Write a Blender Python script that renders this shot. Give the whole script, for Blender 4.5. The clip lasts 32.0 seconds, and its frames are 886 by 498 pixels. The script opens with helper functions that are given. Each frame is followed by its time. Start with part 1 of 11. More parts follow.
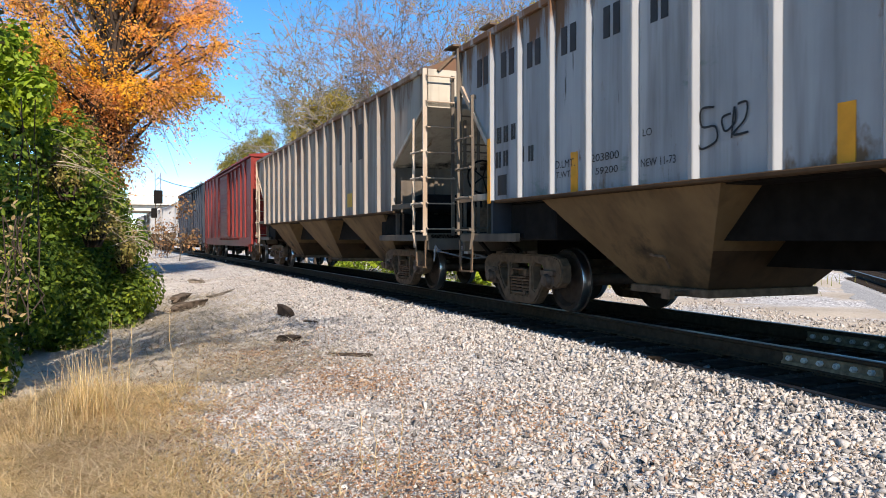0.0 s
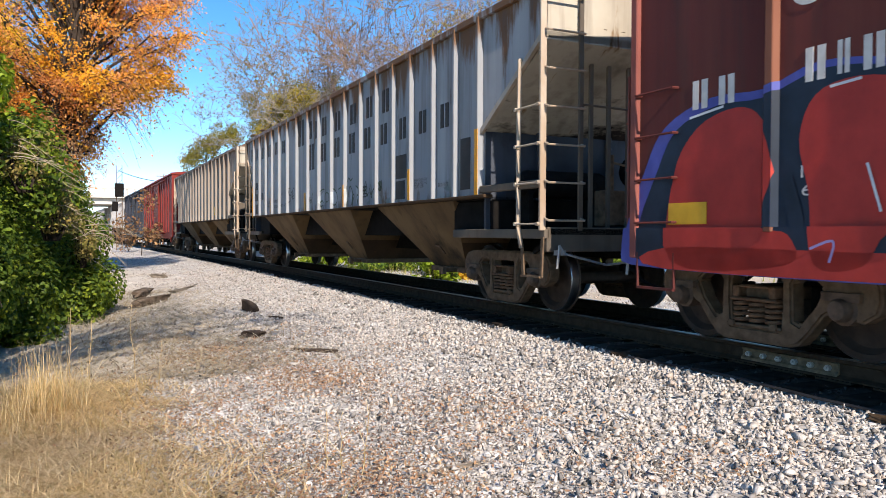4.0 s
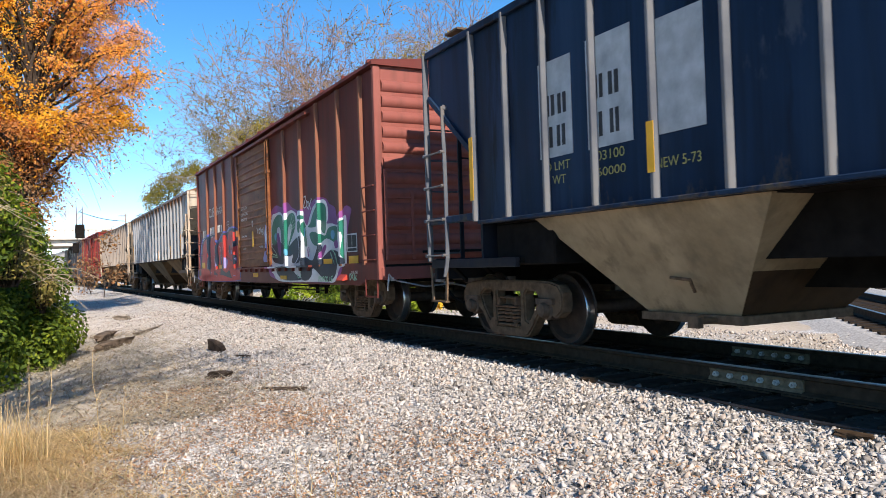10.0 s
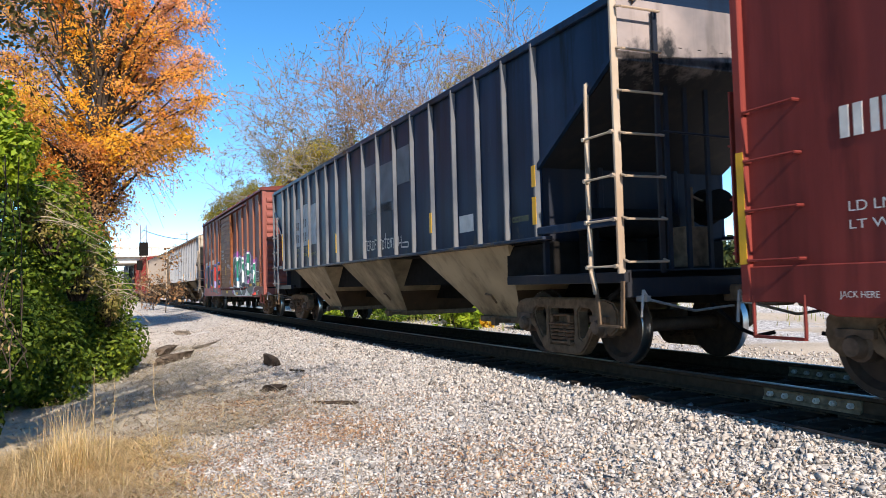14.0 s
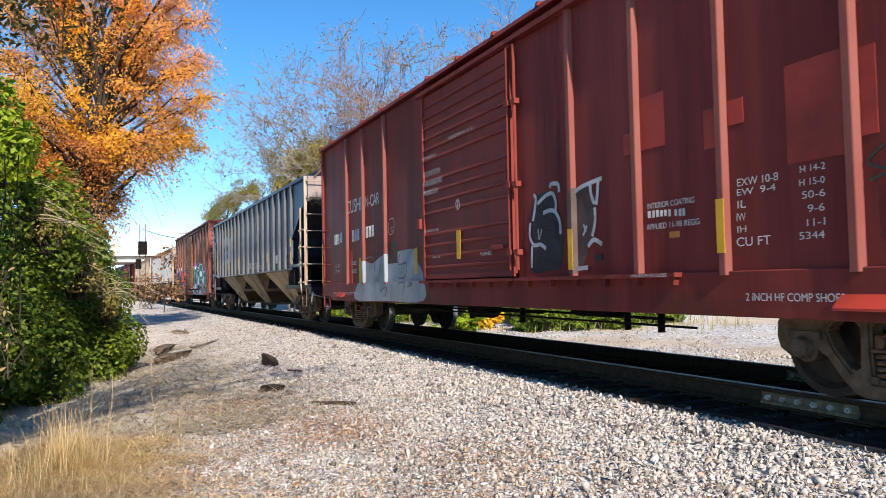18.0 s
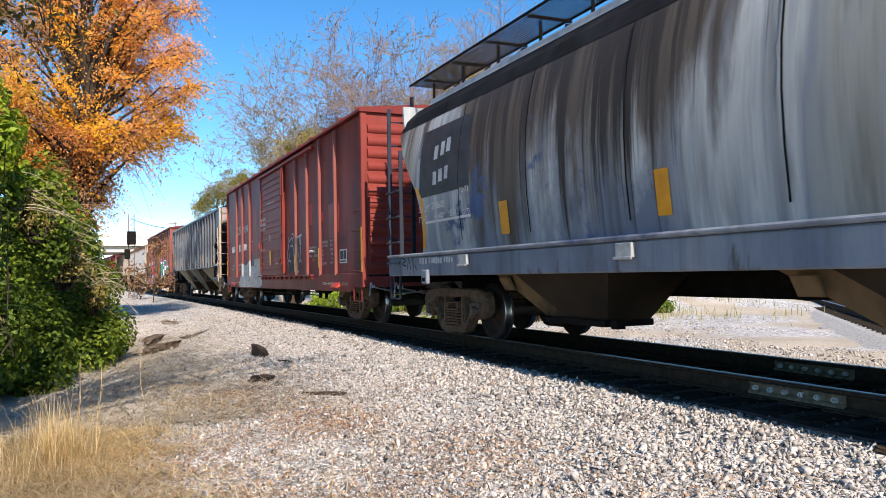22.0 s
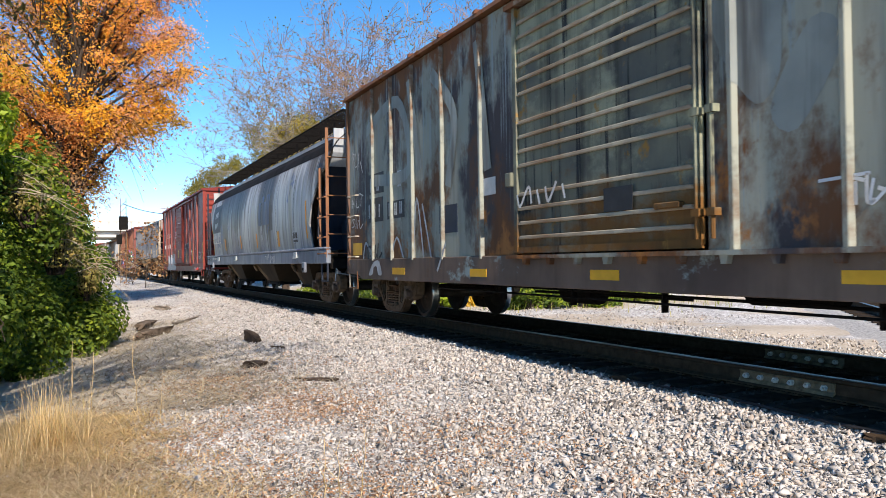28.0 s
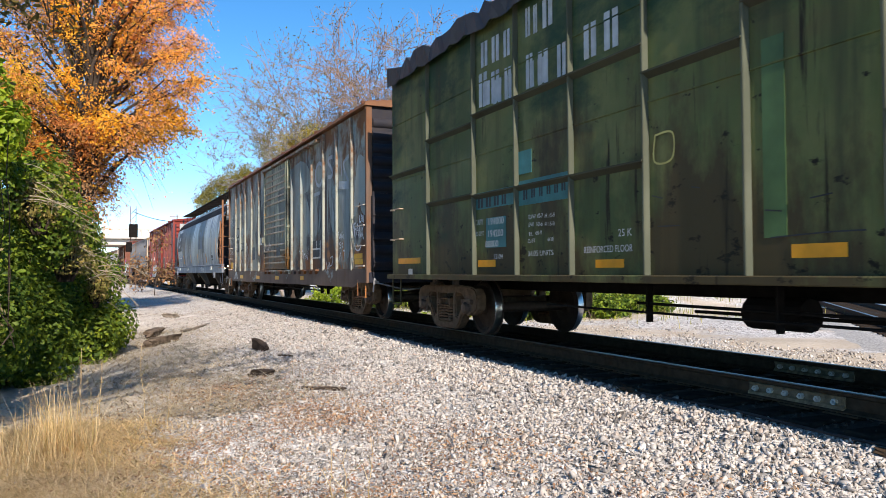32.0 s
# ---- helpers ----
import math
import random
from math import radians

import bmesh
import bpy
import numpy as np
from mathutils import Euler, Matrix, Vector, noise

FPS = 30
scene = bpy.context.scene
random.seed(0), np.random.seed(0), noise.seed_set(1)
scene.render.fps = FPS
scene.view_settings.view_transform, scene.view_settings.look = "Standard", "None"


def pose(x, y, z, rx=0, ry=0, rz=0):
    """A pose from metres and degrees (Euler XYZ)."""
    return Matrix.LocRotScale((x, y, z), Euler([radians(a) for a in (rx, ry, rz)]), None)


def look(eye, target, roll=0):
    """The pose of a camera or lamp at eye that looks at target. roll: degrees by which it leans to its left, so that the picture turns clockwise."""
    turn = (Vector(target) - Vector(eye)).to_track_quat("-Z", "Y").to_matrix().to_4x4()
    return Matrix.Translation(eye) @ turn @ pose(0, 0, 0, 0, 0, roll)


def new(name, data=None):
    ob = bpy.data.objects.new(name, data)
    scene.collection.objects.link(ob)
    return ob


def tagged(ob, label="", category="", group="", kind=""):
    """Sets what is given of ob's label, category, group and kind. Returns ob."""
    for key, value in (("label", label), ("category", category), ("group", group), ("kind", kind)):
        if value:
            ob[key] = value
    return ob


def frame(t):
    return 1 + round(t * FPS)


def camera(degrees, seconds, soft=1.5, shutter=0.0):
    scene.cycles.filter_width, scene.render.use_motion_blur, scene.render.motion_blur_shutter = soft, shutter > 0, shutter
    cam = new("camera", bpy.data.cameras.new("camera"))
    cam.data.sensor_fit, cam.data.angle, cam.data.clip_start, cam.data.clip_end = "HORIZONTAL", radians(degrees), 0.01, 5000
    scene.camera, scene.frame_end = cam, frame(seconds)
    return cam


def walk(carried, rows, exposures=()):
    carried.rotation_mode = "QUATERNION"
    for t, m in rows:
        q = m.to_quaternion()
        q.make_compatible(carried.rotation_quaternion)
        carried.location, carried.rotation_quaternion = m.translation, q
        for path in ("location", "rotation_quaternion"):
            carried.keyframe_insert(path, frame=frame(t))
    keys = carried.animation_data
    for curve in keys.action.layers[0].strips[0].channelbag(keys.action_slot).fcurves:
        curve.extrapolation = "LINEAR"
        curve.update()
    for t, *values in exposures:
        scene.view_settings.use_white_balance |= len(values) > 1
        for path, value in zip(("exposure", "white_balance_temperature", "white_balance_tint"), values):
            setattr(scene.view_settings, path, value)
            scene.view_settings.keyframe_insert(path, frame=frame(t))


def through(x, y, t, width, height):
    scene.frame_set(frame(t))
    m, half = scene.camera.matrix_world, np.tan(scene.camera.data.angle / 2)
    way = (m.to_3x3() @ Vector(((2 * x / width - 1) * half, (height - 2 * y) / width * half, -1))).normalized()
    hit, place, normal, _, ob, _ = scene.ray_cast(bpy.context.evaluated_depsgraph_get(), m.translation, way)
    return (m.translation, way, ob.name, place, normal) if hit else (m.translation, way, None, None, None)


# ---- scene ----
cam = camera(60.2, 32.0, soft=0.55, shutter=0.12)
# seconds, place of the eye (x, y, height over EYE), turn to the left, up, roll
EYE = 1.03
SHOT = [
    (0.0, -0.020, 0.078, -0.002, -22.39, -0.79, -0.11),
    (0.5, -0.020, 0.078, -0.002, -23.46, -0.54, 0.01),
    (1.0, -0.020, 0.078, -0.002, -25.12, -1.08, -0.16),
    (1.5, -0.021, 0.078, -0.002, -24.92, -1.23, -0.24),
    (2.0, -0.021, 0.079, -0.002, -24.79, -1.16, -0.02),
    (2.5, -0.022, 0.079, -0.002, -25.05, -1.28, 0.26),
    (3.0, -0.020, 0.077, -0.002, -24.80, -1.26, 0.11),
    (3.5, -0.020, 0.079, -0.002, -24.73, -1.02, 0.22),
    (5.5, -0.041, 0.077, -0.000, -25.66, -1.61, 0.14),
    (6.0, -0.028, 0.074, -0.000, -25.57, -1.48, 0.11),
    (6.5, -0.034, 0.067, -0.000, -25.78, -1.38, -0.00),
    (7.0, -0.041, 0.063, -0.000, -26.11, -1.40, -0.06),
    (7.5, -0.040, 0.068, -0.000, -26.09, -1.23, -0.63),
    (8.0, -0.044, 0.064, -0.000, -25.63, -1.23, -0.67),
    (8.5, -0.032, 0.063, 0.000, -26.40, -1.52, -0.85),
    (9.0, -0.013, 0.077, 0.000, -26.56, -2.03, -1.33),
    (9.5, -0.000, 0.082, 0.029, -28.29, -0.44, -1.56),
    (10.0, -0.000, 0.071, 0.028, -27.34, 1.03, -1.87),
    (10.5, -0.000, 0.064, 0.021, -27.29, 0.72, -2.15),
    (11.0, 0.000, 0.029, 0.013, -25.44, 1.40, -1.97),
    (11.5, 0.000, -0.030, -0.000, -24.11, 1.90, -1.98),
    (12.0, 0.000, -0.030, -0.000, -23.84, 2.84, -2.13),
    (12.5, 0.000, -0.030, -0.000, -23.26, 2.54, -2.17),
    (13.0, -0.000, -0.030, -0.000, -22.33, 2.03, -1.78),
    (13.5, 0.000, -0.030, -0.000, -23.18, 1.99, -1.53),
    (14.0, 0.000, -0.030, -0.000, -23.36, 2.56, -1.55),
    (14.5, 0.000, -0.030, -0.000, -23.54, 2.52, -1.80),
    (16.5, 0.000, -0.030, -0.000, -23.77, 2.40, -1.28),
    (17.0, 0.000, -0.030, -0.000, -23.67, 2.34, -0.92),
    (17.5, 0.000, -0.030, -0.000, -23.61, 2.34, -0.93),
    (18.0, 0.000, -0.030, -0.000, -23.43, 2.65, -1.11),
    (18.5, 0.000, -0.030, -0.000, -23.67, 2.73, -1.11),
    (19.0, 0.000, -0.030, -0.000, -23.98, 2.46, -1.08),
    (19.5, 0.000, -0.030, -0.000, -23.95, 2.04, -0.95),
    (20.0, 0.000, -0.030, -0.000, -23.89, 2.26, -0.89),
    (20.5, 0.000, -0.030, -0.000, -23.84, 2.25, -0.99),
    (21.0, 0.000, -0.030, -0.000, -24.09, 1.79, -0.95),
    (21.5, -0.000, -0.030, 0.000, -24.55, 1.95, -0.96),
    (22.0, 0.000, -0.030, -0.000, -24.14, 1.93, -1.03),
    (22.5, 0.000, -0.030, -0.000, -24.03, 2.14, -0.88),
    (23.0, -0.000, -0.030, 0.000, -24.06, 2.16, -0.81),
    (23.5, 0.000, -0.030, -0.000, -24.16, 1.96, -0.82),
    (24.0, 0.000, -0.030, -0.000, -23.95, 2.03, -0.80),
    (24.5, 0.000, -0.030, -0.000, -23.97, 2.21, -1.02),
    (25.0, 0.000, -0.030, -0.000, -24.31, 2.40, -0.95),
    (25.5, 0.000, -0.030, -0.000, -24.23, 1.95, -0.84),
    (27.5, 0.000, -0.030, -0.000, -24.94, 1.04, -0.82),
    (28.0, 0.000, -0.030, 0.000, -24.64, 0.94, -0.73),
    (28.5, 0.000, -0.030, -0.000, -24.80, 1.33, -0.89),
    (29.0, 0.000, -0.030, -0.000, -24.13, 1.82, -0.89),
    (29.5, 0.000, -0.030, -0.000, -24.20, 1.65, -0.60),
    (30.0, 0.000, -0.030, -0.000, -24.01, 1.38, -0.39),
    (30.5, 0.000, -0.030, -0.000, -23.75, 1.73, -0.81),
    (31.0, 0.000, -0.030, -0.000, -23.92, 1.48, -0.69),
    (31.5, 0.000, -0.030, -0.000, -23.79, 1.12, -0.59),
    (32.0, 0.000, -0.030, -0.000, -24.03, 1.68, -0.32),
]


def eye_pose(x, y, z, yaw, pitch, roll):
    a, b = radians(yaw), radians(pitch)
    ahead = Vector((-math.sin(a) * math.cos(b), math.cos(a) * math.cos(b), math.sin(b)))
    eye = Vector((x, y, z + EYE))
    return look(eye, eye + ahead, roll)


walk(cam, [(t, eye_pose(*row)) for t, *row in SHOT])

# ---- light: clear autumn sky, sun almost in line with the track, behind the camera ----
SUN_UP, SUN_FROM = 33.5, 184.0   # elevation; azimuth from +y, clockwise
world = bpy.data.worlds.new("sky")
scene.world = world
world.use_nodes = True
wn = world.node_tree.nodes
sky = wn.new("ShaderNodeTexSky")
sky.sky_type, sky.sun_disc = "NISHITA", False
sky.sun_elevation, sky.sun_rotation = radians(SUN_UP), radians(SUN_FROM)
sky.air_density, sky.dust_density, sky.ozone_density = 0.8, 0.0, 2.5
sky.altitude = 1800
deep = wn.new("ShaderNodeHueSaturation")
deep.inputs["Hue"].default_value = 0.496
deep.inputs["Saturation"].default_value = 1.3
world.node_tree.links.new(sky.outputs[0], deep.inputs["Color"])
world.node_tree.links.new(deep.outputs[0], wn["Background"].inputs[0])
wn["Background"].inputs[1].default_value = 0.168
sun_data = bpy.data.lights.new("sun", "SUN")
sun_data.energy, sun_data.angle, sun_data.color = 5.0, radians(0.55), (1.0, 0.95, 0.87)
sun = new("sun", sun_data)
sa, se = radians(SUN_FROM), radians(SUN_UP)
sun_way = Vector((math.sin(sa) * math.cos(se), math.cos(sa) * math.cos(se), math.sin(se)))
sun.matrix_world = look(sun_way * 60, (0, 0, 0))
scene.view_settings.exposure = 0.58
scene.view_settings.use_white_balance = True
scene.view_settings.white_balance_temperature, scene.view_settings.white_balance_tint = 7300, 15

# ---- materials ----


def mat(name, rough=0.8, metal=0.0):
    m = bpy.data.materials.new(name)
    m.use_nodes = True
    b = m.node_tree.nodes["Principled BSDF"]
    b.inputs["Roughness"].default_value, b.inputs["Metallic"].default_value = rough, metal
    b.inputs["Specular IOR Level"].default_value = 0.5 if metal > 0.5 else 0.28
    return m, m.node_tree.nodes, m.node_tree.links, b


def ramp(n, l, src, stops):
    r = n.new("ShaderNodeValToRGB")
    while len(r.color_ramp.elements) < len(stops):
        r.color_ramp.elements.new(0.5)
    for e, (p, c) in zip(r.color_ramp.elements, stops):
        e.position = p
        e.color = (*c, 1) if isinstance(c, tuple) else (c, c, c, 1)
    l.new(src, r.inputs[0])
    return r.outputs[0]


def mix(n, l, fac, a, b, kind="MIX"):
    x = n.new("ShaderNodeMix")
    x.data_type, x.blend_type = "RGBA", kind
    for sock, val in ((x.inputs[0], fac), (x.inputs[6], a), (x.inputs[7], b)):
        if isinstance(val, bpy.types.NodeSocket):
            l.new(val, sock)
        else:
            sock.default_value = (*val, 1) if isinstance(val, tuple) else val
    return x.outputs[2]


def noise_at(n, l, scale, detail=4.0, stretch=(1, 1, 1), coord="Object", rough=0.55):
    tc, mp, nz = n.new("ShaderNodeTexCoord"), n.new("ShaderNodeMapping"), n.new("ShaderNodeTexNoise")
    l.new(tc.outputs[coord], mp.inputs[0])
    mp.inputs["Scale"].default_value = stretch
    l.new(mp.outputs[0], nz.inputs["Vector"])
    nz.inputs["Scale"].default_value, nz.inputs["Detail"].default_value, nz.inputs["Roughness"].default_value = scale, detail, rough
    return nz.outputs["Fac"]


def bump(n, l, bsdf, height, strength, dist=0.01):
    b = n.new("ShaderNodeBump")
    b.inputs["Strength"].default_value, b.inputs["Distance"].default_value = strength, dist
    l.new(height, b.inputs["Height"])
    l.new(b.outputs[0], bsdf.inputs["Normal"])


def reach(n, l, fac, z0, gain):
    """A stain that gains ground above (gain > 0) or below (gain < 0) the height z0."""
    tc, sp, a = n.new("ShaderNodeTexCoord"), n.new("ShaderNodeSeparateXYZ"), n.new("ShaderNodeMath")
    l.new(tc.outputs["Object"], sp.inputs[0])
    a.operation = "SUBTRACT"
    l.new(sp.outputs[2], a.inputs[0])
    a.inputs[1].default_value = z0
    b = n.new("ShaderNodeMath")
    b.operation = "MULTIPLY_ADD"
    l.new(a.outputs[0], b.inputs[0])
    b.inputs[1].default_value = gain
    l.new(fac, b.inputs[2])
    return b.outputs[0]


def along(n, l, fac, zone):
    """A stain that gains or loses ground along the car; zone is (y, gain) from rear to front."""
    tc, sp, mr, a = n.new("ShaderNodeTexCoord"), n.new("ShaderNodeSeparateXYZ"), n.new("ShaderNodeMapRange"), n.new("ShaderNodeMath")
    l.new(tc.outputs["Object"], sp.inputs[0])
    l.new(sp.outputs[1], mr.inputs[0])
    mr.inputs[1].default_value, mr.inputs[2].default_value = -9.0, 9.0
    a.operation = "ADD"
    l.new(fac, a.inputs[0])
    g = n.new("ShaderNodeMath")
    g.operation = "SUBTRACT"
    l.new(ramp(n, l, mr.outputs[0], [((y + 9) / 18, 0.5 + v) for y, v in zone]), g.inputs[0])
    g.inputs[1].default_value = 0.5
    l.new(g.outputs[0], a.inputs[1])
    return a.outputs[0]


def paint(name, base, second=None, rust=0.5, streak=0.4, rough=0.5, rust_col=(0.16, 0.055, 0.022), dirt=(0.05, 0.042, 0.036), bands=None, band_mix=0.6, band_scale=(0.0, 1.1, 0.05), stains=()):
    """Weathered railcar paint: faded patches, runs from the roof down, rust and road dirt."""
    m, n, l, b = mat(name, rough)
    b.inputs["Specular IOR Level"].default_value = 0.06
    second = second or tuple(c * 0.7 for c in base)
    c = mix(n, l, ramp(n, l, noise_at(n, l, 0.9, 5), [(0.38, 0.0), (0.66, 1.0)]), base, second)
    if bands:
        k = len(bands) - 1
        col = ramp(n, l, noise_at(n, l, 1.0, 6, band_scale, rough=0.62), [(0.36 + 0.28 * i / k, x) for i, x in enumerate(bands)])
        c = mix(n, l, band_mix, c, col)
    for stretch, z0, gain, cut, soft, tone, *zone in stains:
        f = reach(n, l, noise_at(n, l, 1.0, 7, stretch, rough=0.66), z0, gain)
        if zone:
            f = along(n, l, f, zone[0])
        c = mix(n, l, ramp(n, l, f, [(cut, 0.0), (cut + soft, 1.0)]), c, tone)
    runs = ramp(n, l, noise_at(n, l, 5.0, 3, (1, 1, 0.09)), [(0.5, 0.0), (0.78, 1.0)])
    fac = n.new("ShaderNodeMath")
    fac.operation = "MULTIPLY"
    l.new(runs, fac.inputs[0])
    fac.inputs[1].default_value = streak
    c = mix(n, l, fac.outputs[0], c, dirt)
    spots = ramp(n, l, noise_at(n, l, 2.2, 9, (1, 1, 0.55), rough=0.7), [(0.72 - 0.2 * rust, 0.0), (0.80 - 0.2 * rust, 1.0)])
    c = mix(n, l, spots, c, rust_col)
    l.new(c, b.inputs["Base Color"])
    rr = ramp(n, l, spots, [(0.0, rough), (1.0, 0.9)])
    l.new(rr, b.inputs["Roughness"])
    bump(n, l, b, noise_at(n, l, 26, 4), 0.12, 0.006)
    return m


def plain(name, col, rough=0.6, metal=0.0, var=0.25, scale=12):
    m, n, l, b = mat(name, rough, metal)
    if rough >= 0.75:
        b.inputs["Specular IOR Level"].default_value = 0.08
    c = mix(n, l, ramp(n, l, noise_at(n, l, scale, 4), [(0.3, 0.0), (0.7, 1.0)]), tuple(v * (1 - var) for v in col), tuple(min(1, v * (1 + var)) for v in col))
    l.new(c, b.inputs["Base Color"])
    bump(n, l, b, noise_at(n, l, scale * 6, 3), 0.15, 0.004)
    return m


def leafy(name, cols, through=0.35, rough=0.55, low=(0.72, 0.80, 0.80)):
    m, n, l, b = mat(name, rough)
    g = n.new("ShaderNodeNewGeometry")
    c = ramp(n, l, g.outputs["Random Per Island"], [(i / max(1, len(cols) - 1), x) for i, x in enumerate(cols)])
    tone = ramp(n, l, noise_at(n, l, 0.9, 3), [(0.3, low), (0.7, (1.25, 1.15, 0.9))])
    c = mix(n, l, 1.0, c, tone, "MULTIPLY")
    l.new(c, b.inputs["Base Color"])
    t, s = n.new("ShaderNodeBsdfTranslucent"), n.new("ShaderNodeMixShader")
    l.new(c, t.inputs[0])
    s.inputs[0].default_value = through
    l.new(b.outputs[0], s.inputs[1])
    l.new(t.outputs[0], s.inputs[2])
    l.new(s.outputs[0], n["Material Output"].inputs[0])
    return m


def ground_material():
    m, n, l, b = mat("ballast_and_soil", 0.95)
    tc = n.new("ShaderNodeTexCoord")
    vo = n.new("ShaderNodeTexVoronoi")
    vo.inputs["Scale"].default_value = 17
    l.new(tc.outputs["Object"], vo.inputs["Vector"])
    edge = n.new("ShaderNodeTexVoronoi")
    edge.feature = "DISTANCE_TO_EDGE"
    edge.inputs["Scale"].default_value = 17
    l.new(tc.outputs["Object"], edge.inputs["Vector"])
    sep = n.new("ShaderNodeSeparateColor")
    l.new(vo.outputs["Color"], sep.inputs[0])
    stone = ramp(n, l, sep.outputs[0], [(0.0, (0.26, 0.25, 0.24)), (0.22, (0.47, 0.45, 0.43)), (0.65, (0.63, 0.61, 0.59)), (1.0, (0.80, 0.79, 0.77))])
    gap = ramp(n, l, edge.outputs["Distance"], [(0.0, 0.38), (0.10, 1.0)])
    stone = mix(n, l, 1.0, stone, gap, "MULTIPLY")
    # dry soil and straw left of the ballast, dirt road beyond the track
    pos = n.new("ShaderNodeSeparateXYZ")
    l.new(tc.outputs["Object"], pos.inputs[0])
    wob = noise_at(n, l, 0.55, 5)
    left = n.new("ShaderNodeMath")
    left.operation = "MULTIPLY_ADD"
    l.new(wob, left.inputs[0])
    left.inputs[1].default_value = 3.2
    l.new(pos.outputs[0], left.inputs[2])
    soil_f = ramp(n, l, left.outputs[0], [(0.0, 1.0), (1.0, 0.0)])
    mr = n.new("ShaderNodeMapRange")
    l.new(left.outputs[0], mr.inputs[0])
    mr.inputs[1].default_value, mr.inputs[2].default_value, mr.inputs[3].default_value, mr.inputs[4].default_value = 1.0, 2.1, 1.0, 0.0
    soil = ramp(n, l, noise_at(n, l, 9, 8, rough=0.7), [(0.3, (0.22, 0.16, 0.09)), (0.5, (0.42, 0.33, 0.19)), (0.7, (0.58, 0.47, 0.29))])
    c = mix(n, l, mr.outputs[0], stone, soil)
    # weathered grey-brown duff beside the thicket
    up = n.new("ShaderNodeMapRange")
    l.new(pos.outputs[1], up.inputs[0])
    up.inputs[1].default_value, up.inputs[2].default_value = 8.0, 10.5
    inn = n.new("ShaderNodeMapRange")
    l.new(left.outputs[0], inn.inputs[0])
    inn.inputs[1].default_value, inn.inputs[2].default_value, inn.inputs[3].default_value, inn.inputs[4].default_value = 2.4, 4.2, 0.85, 0.0
    duff = n.new("ShaderNodeMath")
    duff.operation = "MULTIPLY"
    l.new(up.outputs[0], duff.inputs[0])
    l.new(inn.outputs[0], duff.inputs[1])
    c = mix(n, l, duff.outputs[0], c, ramp(n, l, noise_at(n, l, 7, 8, (1.6, 0.5, 1), rough=0.75), [(0.3, (0.34, 0.295, 0.24)), (0.5, (0.58, 0.53, 0.465)), (0.7, (0.74, 0.69, 0.62))]))
    dirt = ramp(n, l, noise_at(n, l, 0.28, 5), [(0.50, 0.0), (0.58, 1.0)])
    m2 = n.new("ShaderNodeMapRange")
    l.new(pos.outputs[0], m2.inputs[0])
    m2.inputs[1].default_value, m2.inputs[2].default_value = 9.2, 10.4
    both = n.new("ShaderNodeMath")
    both.operation = "MULTIPLY"
    l.new(dirt, both.inputs[0])
    l.new(m2.outputs[0], both.inputs[1])
    c = mix(n, l, both.outputs[0], c, ramp(n, l, noise_at(n, l, 14, 6), [(0.3, (0.40, 0.33, 0.25)), (0.7, (0.56, 0.49, 0.40))]))
    # oil and rust dust fouling the ballast between and beside the rails
    off = n.new("ShaderNodeMath")
    off.operation = "SUBTRACT"
    l.new(pos.outputs[0], off.inputs[0])
    off.inputs[1].default_value = 6.5
    far = n.new("ShaderNodeMath")
    far.operation = "ABSOLUTE"
    l.new(off.outputs[0], far.inputs[0])
    m3 = n.new("ShaderNodeMapRange")
    l.new(far.outputs[0], m3.inputs[0])
    m3.inputs[1].default_value, m3.inputs[2].default_value, m3.inputs[3].default_value, m3.inputs[4].default_value = 1.30, 1.42, 1.0, 0.0
    c = mix(n, l, m3.outputs[0], c, ramp(n, l, noise_at(n, l, 20, 6), [(0.3, (0.028, 0.022, 0.018)), (0.7, (0.085, 0.068, 0.054))]))
    big = ramp(n, l, noise_at(n, l, 0.8, 4), [(0.3, 0.82), (0.7, 1.1)])
    c = mix(n, l, 1.0, c, big, "MULTIPLY")
    l.new(c, b.inputs["Base Color"])
    bump(n, l, b, edge.outputs["Distance"], 0.3, 0.02)
    return m


def stone_material():
    m, n, l, b = mat("crushed_granite", 0.9)
    g = n.new("ShaderNodeNewGeometry")
    c = ramp(n, l, g.outputs["Random Per Island"], [(0.0, (0.055, 0.053, 0.053)), (0.17, (0.22, 0.21, 0.205)), (0.42, (0.46, 0.44, 0.42)), (0.7, (0.62, 0.59, 0.56)), (0.86, (0.44, 0.35, 0.29)), (1.0, (0.78, 0.76, 0.74))])
    c = mix(n, l, ramp(n, l, noise_at(n, l, 60, 5), [(0.35, 0.0), (0.7, 0.6)]), c, (0.30, 0.27, 0.24))
    l.new(c, b.inputs["Base Color"])
    bump(n, l, b, noise_at(n, l, 90, 5), 0.35, 0.006)
    return m


GROUND, STONE = ground_material(), stone_material()
STEEL = plain("grimy_cast_steel", (0.138, 0.094, 0.062), 0.8, 0.0, 0.4, 9)
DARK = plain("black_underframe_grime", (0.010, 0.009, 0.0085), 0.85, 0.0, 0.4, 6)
SPRING_STEEL = plain("rust_brown_spring_steel", (0.15, 0.088, 0.055), 0.8, 0.0, 0.4, 14)
BEARING = plain("greasy_brown_bearing_steel", (0.105, 0.070, 0.050), 0.6, 0.0, 0.4, 12)
WHEEL = plain("rusty_brown_wheel_steel", (0.055, 0.038, 0.029), 0.7, 0.2, 0.3, 10)
TREAD = plain("polished_wheel_tread", (0.55, 0.54, 0.53), 0.28, 1.0, 0.1)
